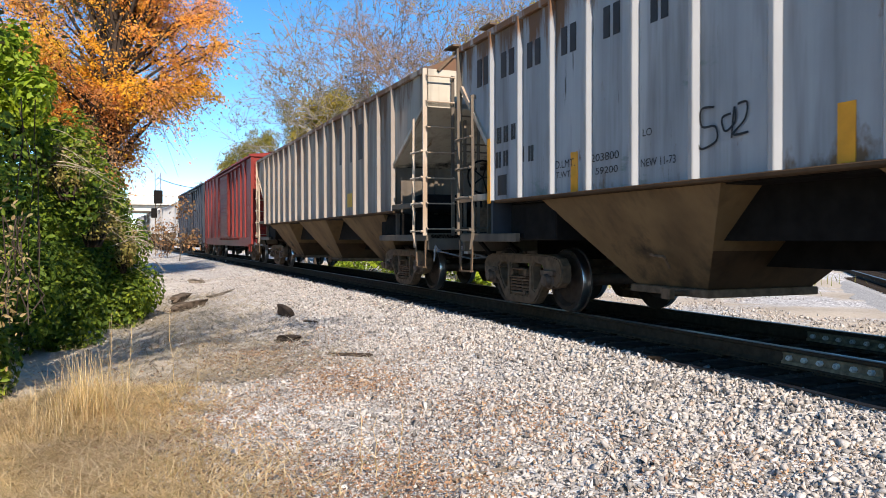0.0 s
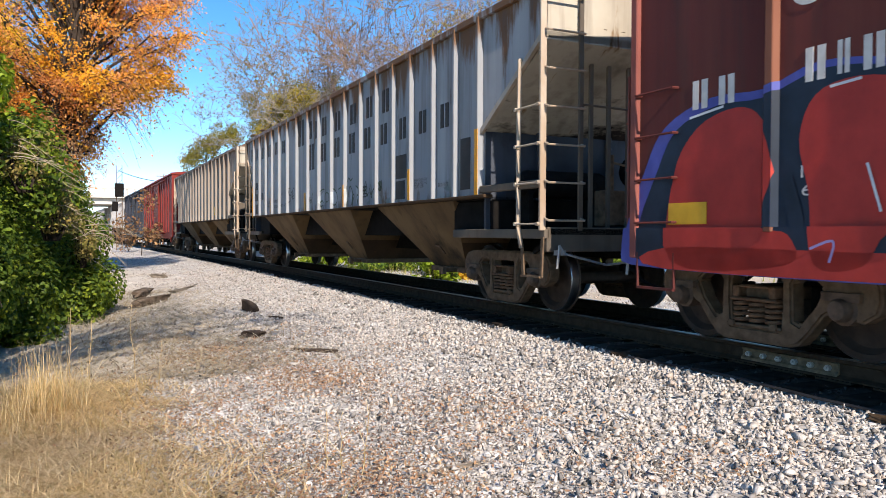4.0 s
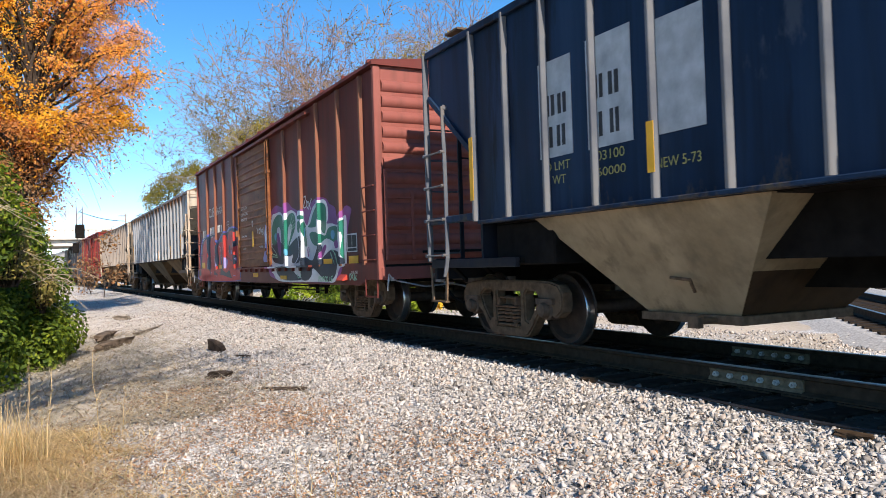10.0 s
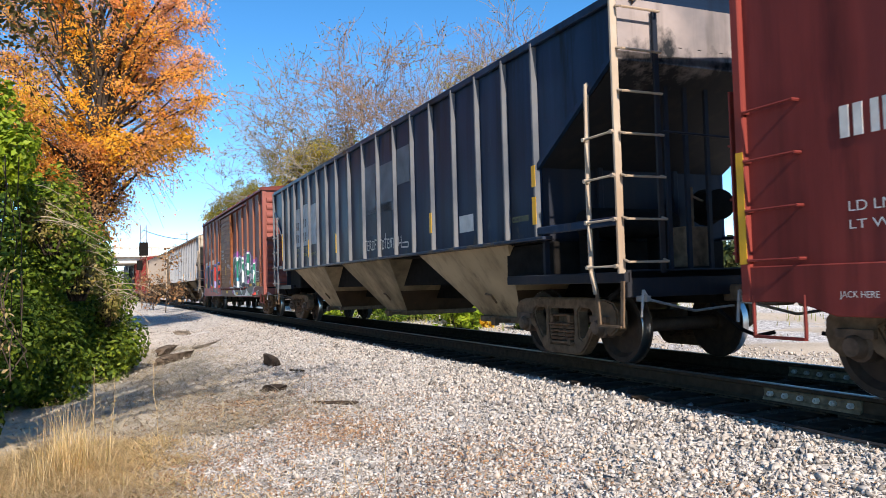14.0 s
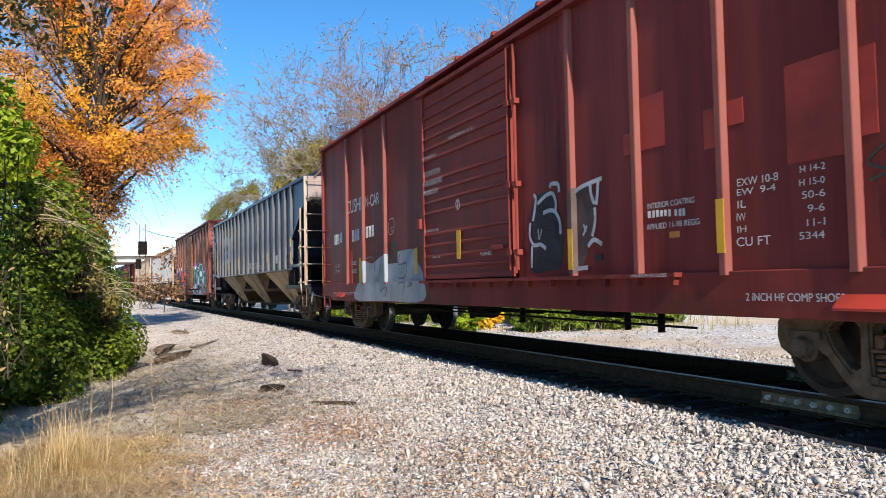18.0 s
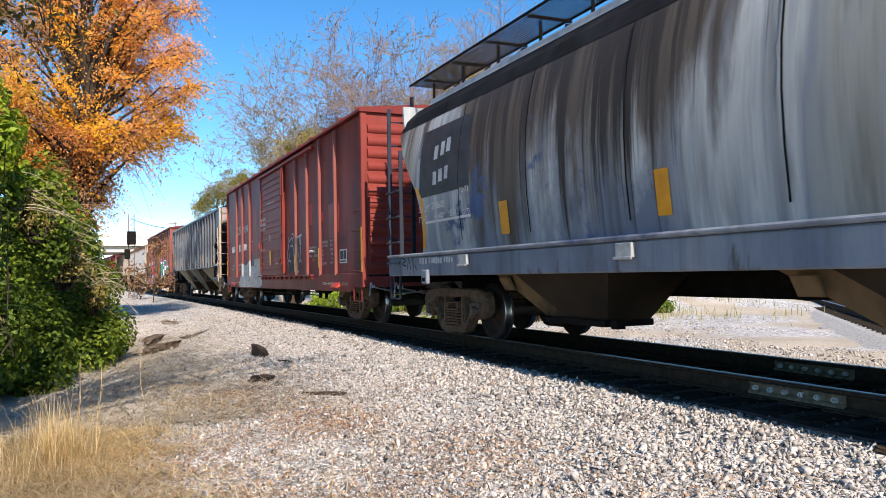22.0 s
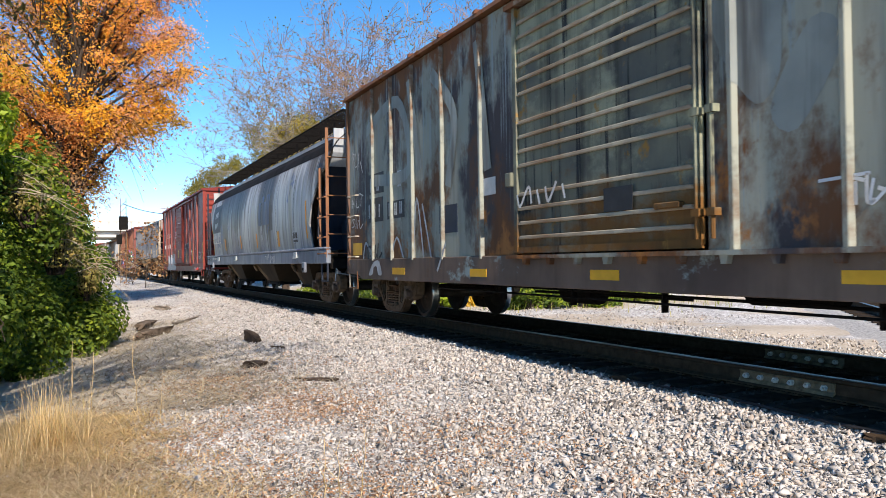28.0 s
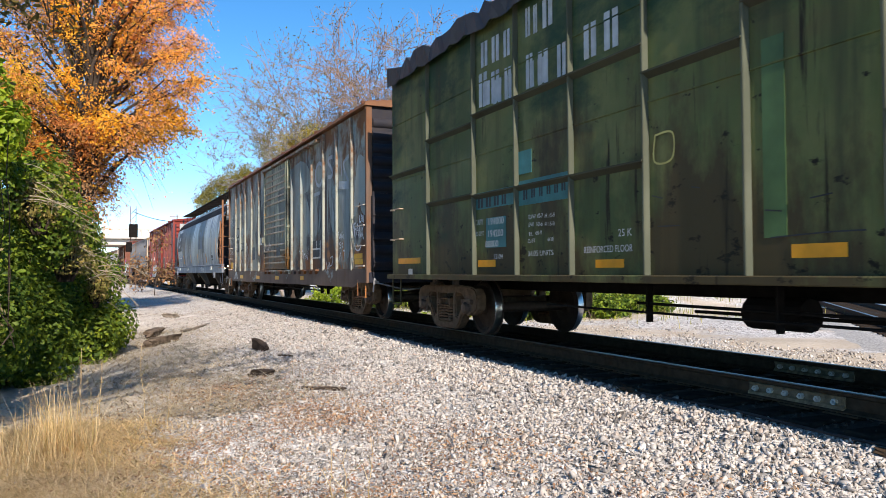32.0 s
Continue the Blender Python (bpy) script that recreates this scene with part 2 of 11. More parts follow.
RAIL = plain("rusted_rail_web", (0.060, 0.040, 0.026), 0.85, 0.1, 0.35, 12)
RAILTOP = plain("polished_railhead", (0.30, 0.28, 0.26), 0.4, 1.0, 0.1)
WOODTIE = plain("creosoted_old_tie_wood", (0.030, 0.023, 0.018), 0.9, 0.0, 0.5, 7)
GREYWOOD = plain("weathered_grey_wood", (0.20, 0.17, 0.14), 0.9, 0.0, 0.45, 8)
ZINC = plain("galvanised_bolt_steel", (0.55, 0.55, 0.52), 0.5, 0.2, 0.2)
YELLOW = plain("faded_reflective_yellow", (0.68, 0.37, 0.03), 0.5, 0.0, 0.12, 5)
WHITE = plain("white_stencil_paint", (0.62, 0.60, 0.57), 0.6, 0.0, 0.15, 6)
BLACK = plain("black_stencil_paint", (0.022, 0.022, 0.024), 0.55, 0.0, 0.3, 6)
BARK = plain("dark_bark", (0.055, 0.042, 0.034), 0.95, 0.0, 0.4, 8)
GREYBARK = plain("pale_grey_bark", (0.27, 0.24, 0.215), 0.95, 0.0, 0.35, 8)
CONCRETE = plain("pale_bridge_concrete", (0.50, 0.48, 0.44), 0.9, 0.0, 0.15, 0.8)
BEDSTONE = plain("grey_track_bed_stone", (0.42, 0.41, 0.39), 0.95, 0.0, 0.45, 22)

# ---- mesh tools ----


class B:
    """Vertices and faces of one part."""

    def __init__(self):
        self.v, self.f = [], []

    def add(self, vs, fs):
        k = len(self.v)
        self.v += [tuple(p) for p in vs]
        self.f += [tuple(i + k for i in f) for f in fs]
        return self

    def box(self, x0, x1, y0, y1, z0, z1):
        return self.hexa([(x0, y0, z0), (x1, y0, z0), (x1, y1, z0), (x0, y1, z0), (x0, y0, z1), (x1, y0, z1), (x1, y1, z1), (x0, y1, z1)])

    def hexa(self, p):
        return self.add(p, [(3, 2, 1, 0), (4, 5, 6, 7), (0, 1, 5, 4), (1, 2, 6, 5), (2, 3, 7, 6), (3, 0, 4, 7)])

    def beam(self, p, q, w, h, up=(0, 0, 1)):
        p, q = Vector(p), Vector(q)
        d = (q - p).normalized()
        s = d.cross(Vector(up))
        s = (s if s.length > 1e-4 else d.cross(Vector((1, 0, 0)))).normalized()
        u = s.cross(d)
        s, u = s * w / 2, u * h / 2
        return self.hexa([p - s - u, p + s - u, q + s - u, q - s - u, p - s + u, p + s + u, q + s + u, q - s + u])

    def tube(self, p, q, r, n=8, r1=None):
        p, q = Vector(p), Vector(q)
        d = (q - p).normalized()
        s = d.cross(Vector((0, 0, 1)))
        s = (s if s.length > 1e-3 else d.cross(Vector((1, 0, 0)))).normalized()
        u = s.cross(d)
        r1 = r if r1 is None else r1
        ring = [(math.cos(6.2832 * i / n), math.sin(6.2832 * i / n)) for i in range(n)]
        vs = [p + (s * c + u * e) * r for c, e in ring] + [q + (s * c + u * e) * r1 for c, e in ring]
        return self.add(vs, [(i, (i + 1) % n, n + (i + 1) % n, n + i) for i in range(n)] + [tuple(range(n))[::-1], tuple(range(n, 2 * n))])

    def prism(self, pts, x0, x1):
        """A polygon in (y, z) from x0 to x1."""
        n = len(pts)
        vs = [(x0, y, z) for y, z in pts] + [(x1, y, z) for y, z in pts]
        return self.add(vs, [(i, (i + 1) % n, n + (i + 1) % n, n + i) for i in range(n)] + [tuple(range(n))[::-1], tuple(range(n, 2 * n))])

    def prismy(self, pts, y0, y1):
        """A polygon in (x, z) from y0 to y1."""
        n = len(pts)
        vs = [(x, y0, z) for x, z in pts] + [(x, y1, z) for x, z in pts]
        return self.add(vs, [(i, (i + 1) % n, n + (i + 1) % n, n + i) for i in range(n)] + [tuple(range(n))[::-1], tuple(range(n, 2 * n))])

    def lathe(self, prof, n=28, c=(0, 0, 0)):
        """A profile of (x, radius) turned round the x axis through c."""
        vs = [(c[0] + x, c[1] + r * math.cos(6.2832 * i / n), c[2] + r * math.sin(6.2832 * i / n)) for x, r in prof for i in range(n)]
        fs = [(k * n + i, k * n + (i + 1) % n, (k + 1) * n + (i + 1) % n, (k + 1) * n + i) for k in range(len(prof) - 1) for i in range(n)]
        return self.add(vs, fs + [tuple(range(n))[::-1], tuple(range((len(prof) - 1) * n, len(prof) * n))])

    def mesh(self, name, material, bevel=0.0, smooth=False):
        me = bpy.data.meshes.new(name)
        me.from_pydata(self.v, [], self.f)
        bm = bmesh.new()
        bm.from_mesh(me)
        bmesh.ops.recalc_face_normals(bm, faces=bm.faces)
        if bevel:
            bmesh.ops.bevel(bm, geom=[e for e in bm.edges if e.is_manifold and e.calc_face_angle(0) > 0.6], offset=bevel, segments=1, affect="EDGES", clamp_overlap=True)
        bm.to_mesh(me)
        bm.free()
        if smooth:
            me.shade_smooth()
            me.set_sharp_from_angle(angle=0.7)
        me.materials.append(material)
        return me


def place(name, me, parent=None, label="", m=None):
    ob = new(name, me)
    ob.parent = parent
    if m is not None:
        ob.matrix_basis = m
    return tagged(ob, label)


def part(name, b, material, parent, label="", bevel=0.0, smooth=False, m=None):
    return place(name, b.mesh(name, material, bevel, smooth), parent, label, m)


def thing(name, label, category, group="", m=None, kind=""):
    ob = new(name)
    ob.empty_display_size = 0.2
    if m is not None:
        ob.matrix_basis = m
    return tagged(ob, label, category, group, kind)


def big_mesh(name, verts, faces, material):
    """A mesh from arrays of vertices and of triangles or quads."""
    verts, faces = np.asarray(verts, np.float32), np.asarray(faces, np.int32)
    me = bpy.data.meshes.new(name)
    me.vertices.add(len(verts))
    me.vertices.foreach_set("co", verts.ravel())
    n, k = faces.shape
    me.loops.add(n * k)
    me.loops.foreach_set("vertex_index", faces.ravel())
    me.polygons.add(n)
    me.polygons.foreach_set("loop_start", np.arange(0, n * k, k, dtype=np.int32))
    me.update(calc_edges=True)
    me.validate()
    me.materials.append(material)
    return me


# ---- ground ----
CURVE = -0.262e-3
TRACK_X = 6.5


def bend(y):
    """How far the track has swung to the side at y."""
    return CURVE * y * y if y > 0 else 0.0


def lay(x, y):
    """Height of the ground; x is counted from the line of the track."""
    knots_x = [-60, -12, -4, -1.6, 0.2, 2.2, 3.6, 4.9, 5.35, 7.7, 8.4, 10.0, 14.0, 60]
    knots_z = [-1.6, -1.4, -0.95, -0.66, -0.54, -0.45, -0.40, -0.28, -0.225, -0.225, -0.30, -0.46, -0.50, -0.6]
    return np.interp(x, knots_x, knots_z)


def ground_z(x, y):
    x, y = np.asarray(x, float), np.asarray(y, float)
    b = np.where(y > 0, CURVE * y * y, 0.0)
    z = lay(np.where(np.abs(x) < 60, x - b, x), y)
    rough = 0.022 * np.sin(2.1 * x + 0.7 * y) * np.sin(1.3 * y - 0.8 * x) + 0.014 * np.sin(4.7 * x - 3.1 * y)
    bed = np.clip((np.abs(x - b - TRACK_X) - 1.2) / 0.8, 0, 1)
    bank = 2.1 * np.exp(-((x - 20.5) / 5.0) ** 2 - ((y - 28.0) / 5.5) ** 2)
    return z + rough * bed + bank


def build_ground():
    xs = np.concatenate([[-1500, -500, -150, -60], np.arange(-30, -4, 2.0), np.arange(-4, 12, 0.2), np.arange(12, 30, 1.0), [32, 40, 60, 150, 500, 1500]])
    ys = np.concatenate([[-1500, -500, -160, -60, -25], np.arange(-10, 26, 0.25), np.arange(26, 120, 2.0), [125, 140, 170, 220, 300, 500, 1500]])
    gx, gy = np.meshgrid(xs, ys)
    v = np.stack([gx, gy, ground_z(gx, gy)], -1).reshape(-1, 3)
    w = len(xs)
    i = np.arange((len(ys) - 1) * w).reshape(-1, w)[:, :-1].ravel()
    me = big_mesh("ground", v, np.stack([i, i + 1, i + w + 1, i + w], 1), GROUND)
    me.shade_smooth()
    tagged(new("ground", me), "crushed grey ballast merging into dry straw-coloured soil", "ground", kind="structure")


build_ground()


def sweep(b, prof, x, y0, y1, step=4.0):
    """A closed rail profile of (x, z) carried along the bend of the track."""
    ys = [y0 + (y1 - y0) * i / max(1, round((y1 - y0) / step)) for i in range(round((y1 - y0) / step) + 1)]
    n = len(prof)
    vs = [(x + bend(y) + px, y, pz) for y in ys for px, pz in prof]
    fs = [(k * n + i, k * n + (i + 1) % n, (k + 1) * n + (i + 1) % n, (k + 1) * n + i) for k in range(len(ys) - 1) for i in range(n)]
    b.add(vs, fs + [tuple(range(n))[::-1], tuple(range((len(ys) - 1) * n, len(ys) * n))])


WEB = [(-0.07, -0.18), (0.07, -0.18), (0.07, -0.168), (0.012, -0.145), (0.009, -0.05), (0.036, -0.038), (0.037, -0.008), (-0.037, -0.008), (-0.036, -0.038), (-0.009, -0.05), (-0.012, -0.145), (-0.07, -0.168)]
HEAD = [(-0.034, -0.0085), (0.034, -0.0085), (0.027, 0.0), (-0.027, 0.0)]


def build_track():
    track = thing("railway_track", "jointed rails on creosoted wooden ties in grey ballast", "track", kind="structure")
    for side, x in (("near", TRACK_X - 0.755), ("far", TRACK_X + 0.755)):
        web, head = B(), B()
        sweep(web, WEB, x, -135, 240)
        sweep(head, HEAD, x, -135, 240)
        r = part("rail", web, RAIL, track, "rusted steel rail with a shiny head")
        part("rail_head", head, RAILTOP, r, "polished running surface")
    for x, y in ((TRACK_X - 0.755, 5.02), (TRACK_X + 0.755, 6.1)):
        s = -1
        b = B().prismy([(x + s * 0.012, -0.15), (x + s * 0.055, -0.16), (x + s * 0.048, -0.135), (x + s * 0.03, -0.12), (x + s * 0.03, -0.075), (x + s * 0.042, -0.05), (x + s * 0.012, -0.045)], y - 0.52, y + 0.52)
        bar = part("joint_bar", b, plain("joint_bar_steel", (0.19, 0.14, 0.085), 0.7, 0.0, 0.5, 14), track, "bolted steel joint bar")
        for k in range(6):
            yy = y + 0.43 - 0.172 * k
            part("bolt", B().tube((x + s * 0.028, yy, -0.098), (x + s * 0.065, yy, -0.098), 0.027, 6).tube((x + s * 0.06, yy, -0.098), (x + s * 0.085, yy, -0.098), 0.014, 6), ZINC, bar, "grey bolt and nut")
    plate = B().box(-0.1, 0.1, -0.17, 0.17, 0, 0.016).mesh("tie_plate", RAIL)
    tie_meshes = [B().box(-1.3, 1.3, -0.115 - 0.006 * k, 0.115, -0.18, 0.0).mesh("tie", WOODTIE, 0.012) for k in range(3)]
    rnd = random.Random(3)
    y = -8.0
    while y < 62:
        m = pose(TRACK_X + bend(y) + rnd.uniform(-0.09, 0.06), y, -0.197 + rnd.uniform(-0.006, 0.004), 0, 0, rnd.uniform(-1.2, 1.2) - math.degrees(2 * CURVE * max(0, y)) * -1)
        t = place("tie", tie_meshes[rnd.randrange(3)], track, m=m)
        if y < 24:
            for x in (TRACK_X - 0.755, TRACK_X + 0.755):
                place("tie_plate", plate, track, m=pose(x + bend(y), y, -0.1965))
        y += 0.5 + rnd.uniform(-0.035, 0.035)


build_track()

# ---- train ----
WHEEL_R = 0.44
CARS, WHEELSETS, INFO = [], [], {}
TAR = plain("black_car_cement", (0.014, 0.0145, 0.017), 0.85, 0.0, 0.5, 2)


def spread(a, b, n):
    return [a + (b - a) * k / (n - 1) for k in range(n)]


LEVER = plain("dull_silver_rod", (0.30, 0.30, 0.30), 0.5, 0.3, 0.3, 9)
LADDER_RUST = paint("rusty_ladder_paint", (0.27, 0.13, 0.07), (0.20, 0.09, 0.05), 0.5)


def wheel_mesh(side):
    r = WHEEL_R
    prof = [(-0.84, 0.03), (-0.845, 0.10), (-0.80, 0.125), (-0.775, 0.20), (-0.765, 0.32), (-0.80, 0.355), (-0.828, 0.37), (-0.828, r - 0.012), (-0.815, r - 0.003), (-0.715, r), (-0.70, r + 0.022), (-0.688, r + 0.012), (-0.69, 0.36), (-0.735, 0.30), (-0.70, 0.13), (-0.66, 0.10), (-0.66, 0.03)]
    b = B().lathe([(-x * side, q) for x, q in prof], 36)
    me = b.mesh("wheel", WHEEL, 0, True)
    me.materials.append(TREAD)
    for p in me.polygons:
        c = p.center
        q = math.hypot(c[1], c[2])
        if q > r - 0.03 and abs(p.normal[0]) < 0.6:
            p.material_index = 1
    return me


WHEEL_NEAR, WHEEL_FAR = wheel_mesh(-1), wheel_mesh(1)
AXLE = B().tube((-1.0, 0, 0), (1.0, 0, 0), 0.085, 14).mesh("wheelset", WHEEL, 0, True)


def side_frame_mesh():
    """A cast frame with a spring window and two triangular openings, its edges rounded."""
    side = [(0.30, 0.80), (0.62, 0.80), (0.95, 0.785), (1.12, 0.745), (1.20, 0.65), (1.21, 0.52), (1.18, 0.42), (1.06, 0.345), (0.90, 0.36), (0.80, 0.42), (0.70, 0.37), (0.58, 0.22), (0.46, 0.10), (0.36, 0.07)]
    loops = [side + [(-y, z) for y, z in side[::-1]], [(-0.27, 0.20), (0.27, 0.20), (0.29, 0.40), (0.29, 0.66), (-0.29, 0.66), (-0.29, 0.40)]]
    for s in (-1, 1):
        loops.append([(s * 0.39, 0.62), (s * 0.44, 0.67), (s * 0.62, 0.665), (s * 0.70, 0.60), (s * 0.62, 0.44), (s * 0.47, 0.27), (s * 0.40, 0.30)])
    bm = bmesh.new()
    for pts in loops:
        vs = [bm.verts.new((-1.10, y, z)) for y, z in pts]
        for a, b in zip(vs, vs[1:] + vs[:1]):
            bm.edges.new((a, b))
    bmesh.ops.triangle_fill(bm, edges=bm.edges[:], use_beauty=True)
    grown = bmesh.ops.extrude_face_region(bm, geom=bm.faces[:])["geom"]
    bmesh.ops.translate(bm, verts=[g for g in grown if isinstance(g, bmesh.types.BMVert)], vec=(0.17, 0, 0))
    bmesh.ops.recalc_face_normals(bm, faces=bm.faces)
    bmesh.ops.bevel(bm, geom=[e for e in bm.edges if e.is_manifold and e.calc_face_angle(0) > 1.2], offset=0.022, segments=2, affect="EDGES", clamp_overlap=True)
    me = bpy.data.meshes.new("side_frame")
    bm.to_mesh(me)
    bm.free()
    me.shade_smooth()
    me.set_sharp_from_angle(angle=0.6)
    me.materials.append(STEEL)
    return me


def spring_mesh():
    b = B()
    for k in range(4):
        b.add(*ring(0.068, 0.019, 0.258 + 0.048 * k))
    return b.mesh("coil_spring", SPRING_STEEL, 0, True)


def ring(r, t, z, n=14, k=6):
    vs = [((r + t * math.cos(6.2832 * j / k)) * math.cos(6.2832 * i / n), (r + t * math.cos(6.2832 * j / k)) * math.sin(6.2832 * i / n), z + t * math.sin(6.2832 * j / k) + 0.02 * i / n) for i in range(n) for j in range(k)]
    fs = [(i * k + j, ((i + 1) % n) * k + j, ((i + 1) % n) * k + (j + 1) % k, i * k + (j + 1) % k) for i in range(n) for j in range(k)]
    return vs, fs


FRAME, SPRING = side_frame_mesh(), spring_mesh()
BOLSTER = B().box(-1.02, 1.02, -0.2, 0.2, 0.46, 0.575).box(-0.45, 0.45, -0.25, 0.25, 0.6, 0.78).mesh("bolster", STEEL, 0.015)
CAP = B().lathe([(-1.20, 0.035), (-1.195, 0.075), (-1.165, 0.095), (-1.12, 0.10), (-1.10, 0.125), (-0.95, 0.125)], 18).box(-1.15, -0.93, -0.17, 0.17, 0.07, 0.14).mesh("bearing_cap", BEARING, 0, True)
SEAT = B().box(-1.13, -0.92, -0.30, 0.30, 0.205, 0.235).box(-1.15, -1.12, -0.27, -0.20, 0.20, 0.26).box(-1.15, -1.12, 0.20, 0.27, 0.20, 0.26).mesh("spring_seat", STEEL, 0.006)
BOLSTER_END = B().box(-1.14, -0.95, -0.27, 0.27, 0.440, 0.470).box(-1.13, -0.95, -0.24, -0.17, 0.470, 0.58).box(-1.13, -0.95, 0.17, 0.24, 0.470, 0.58).box(-1.13, -0.95, -0.17, 0.17, 0.56, 0.585).mesh("bolster_end", SPRING_STEEL, 0.012)
SHOE = B().box(-0.82, -0.70, -0.04, 0.04, -0.13, 0.13).mesh("brake_shoe", DARK, 0.01)
FLIP = Matrix.Rotation(math.pi, 4, "Z")


def truck(car, yc):
    """Bolster, side frames with springs and caps, and two wheelsets."""
    here = pose(0, yc, 0)
    place("bolster", BOLSTER, car, m=here)
    for turn in (Matrix.Identity(4), FLIP):
        sf = place("side_frame", FRAME, car, "cast steel side frame", here @ turn)
        for y in (-0.18, 0.0, 0.18):
            place("coil_spring", SPRING, sf, m=pose(-1.05, y, 0))
        for y in (-0.10, 0.10):
            place("coil_spring", SPRING, sf, m=pose(-0.93, y, 0))
        place("spring_seat", SEAT, sf)
        place("bolster_end", BOLSTER_END, sf)
        for y in (-0.89, 0.89):
            place("bearing_cap", CAP, sf, m=pose(0, y, WHEEL_R))
    for y in (-0.89, 0.89):
        ws = place("wheelset", AXLE, car, m=pose(0, yc + y, WHEEL_R))
        place("wheel", WHEEL_NEAR, ws, "solid steel wheel with a bright rim")
        place("wheel", WHEEL_FAR, ws, "solid steel wheel with a bright rim")
        for s in (-1, 1):
            place("brake_shoe", SHOE, car, m=pose(0 if s < 0 else 1.52, yc + y * 0.44, WHEEL_R + 0.02))
        WHEELSETS.append((ws, yc + y))


KNUCKLE = B().box(-0.09, 0.09, -0.1, 0.5, 0.74, 0.93).prism([(0.45, 0.70), (0.74, 0.70), (0.78, 0.78), (0.78, 0.92), (0.7, 0.98), (0.45, 0.98)], -0.15, 0.13).mesh("coupler", STEEL, 0.02)
HOSE = None


def hose_mesh():
    b, pts = B(), [(0.32, 0.0, 0.72), (0.33, 0.2, 0.6), (0.3, 0.4, 0.45), (0.22, 0.55, 0.38), (0.1, 0.68, 0.42)]
    for p, q in zip(pts, pts[1:]):
        b.tube(p, q, 0.022, 7)
    return b.mesh("air_hose", DARK, 0, True)


HOSE = hose_mesh()


def rolling(name, label, s0, s1, tc, group="freight cars of the train"):
    """A car between s0 (front) and s1 along the train, on trucks tc metres either side of its middle."""
    car = thing(name, label, "freight car", group)
    mid, half = (s0 + s1) / 2, (s0 - s1) / 2
    CARS.append((car, mid))
    for y in tc if isinstance(tc, tuple) else (tc, -tc):
        truck(car, y)
    for m in (Matrix.Identity(4), FLIP):
        place("coupler", KNUCKLE, car, m=m @ pose(0, half - 0.05, 0))
        place("air_hose", HOSE, car, m=m @ pose(0, half - 0.05, 0))
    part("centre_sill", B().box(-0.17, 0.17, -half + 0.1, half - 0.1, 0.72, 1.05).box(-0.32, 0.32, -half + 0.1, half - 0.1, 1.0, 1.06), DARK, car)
    return car, half


def ladder(car, x, y0, y1, zs, col, out=0.07):
    """Rungs from y0 to y1 standing off the plane x, each bolted at both ends."""
    m = B().tube((x - out, y0, 0), (x - out, y1, 0), 0.012, 6).tube((x, y0, 0), (x - out - 0.01, y0, 0), 0.014, 6).tube((x, y1, 0), (x - out - 0.01, y1, 0), 0.014, 6).mesh("rung", col)
    for z in zs:
        place("rung", m, car, "bolted steel ladder rung", pose(0, 0, z))


# columns: x to the reader's right along the car's side, y up, z out of the side
SIDE = Matrix(((0, 0, -1, 0), (-1, 0, 0, 0), (0, 1, 0, 0), (0, 0, 0, 1)))


def lettering(car, text, x, y, z, size, material, face=SIDE, width=0.0, name="lettering"):
    """Painted words; (y, z) is the lower left corner of the words on the side at x."""
    cu = bpy.data.curves.new("words", "FONT")
    cu.body, cu.size = text, size * 1.38
    ob = bpy.data.objects.new("words", cu)
    me = bpy.data.meshes.new_from_object(ob)
    bpy.data.objects.remove(ob)
    bpy.data.curves.remove(cu)
    me.materials.clear()
    me.materials.append(material)
    wide = max(v.co.x for v in me.vertices)
    me.transform(Matrix.Diagonal((width / wide if width else 1, 1, 1, 1)))
    return place(name, me, car, m=Matrix.Translation((x, y, z)) @ face)


def marks(car, rects, x, material, name="painted_mark", label="", t=0.004):
    """Flat painted patches: (y from the front, y to, z0, z1)."""
    b = B()
    for y0, y1, z0, z1 in rects:
        b.box(x - t, x, min(y0, y1), max(y0, y1), z0, z1)
    return part(name, b, material, car, label)


def ribbon(car, lines, width, x, material, name="graffiti", close=False, label="spray-painted strokes"):
    """Smooth painted strokes through points (y, z) on the side."""
    b = B()
    for pts in lines:
        P = [Vector((0, y, z)) for y, z in pts]
        path = []
        for i in range(len(P) - 1):
            a, p, q, d = P[max(0, i - 1)], P[i], P[i + 1], P[min(len(P) - 1, i + 2)]
            for k in range(6):
                t = k / 6
                path.append(0.5 * (2 * p + (q - a) * t + (2 * a - 5 * p + 4 * q - d) * t * t + (3 * p - a - 3 * q + d) * t ** 3))
        path.append(P[-1])
        vs = []
        for i, p in enumerate(path):
            d = (path[min(i + 1, len(path) - 1)] - path[max(i - 1, 0)]).normalized()
            s = Vector((0, -d.z, d.y)) * width / 2
            vs += [(x, *(p + s)[1:]), (x, *(p - s)[1:])]
        b.add(vs, [(2 * i, 2 * i + 1, 2 * i + 3, 2 * i + 2) for i in range(len(path) - 1)])
    return part(name, b, material, car, label)


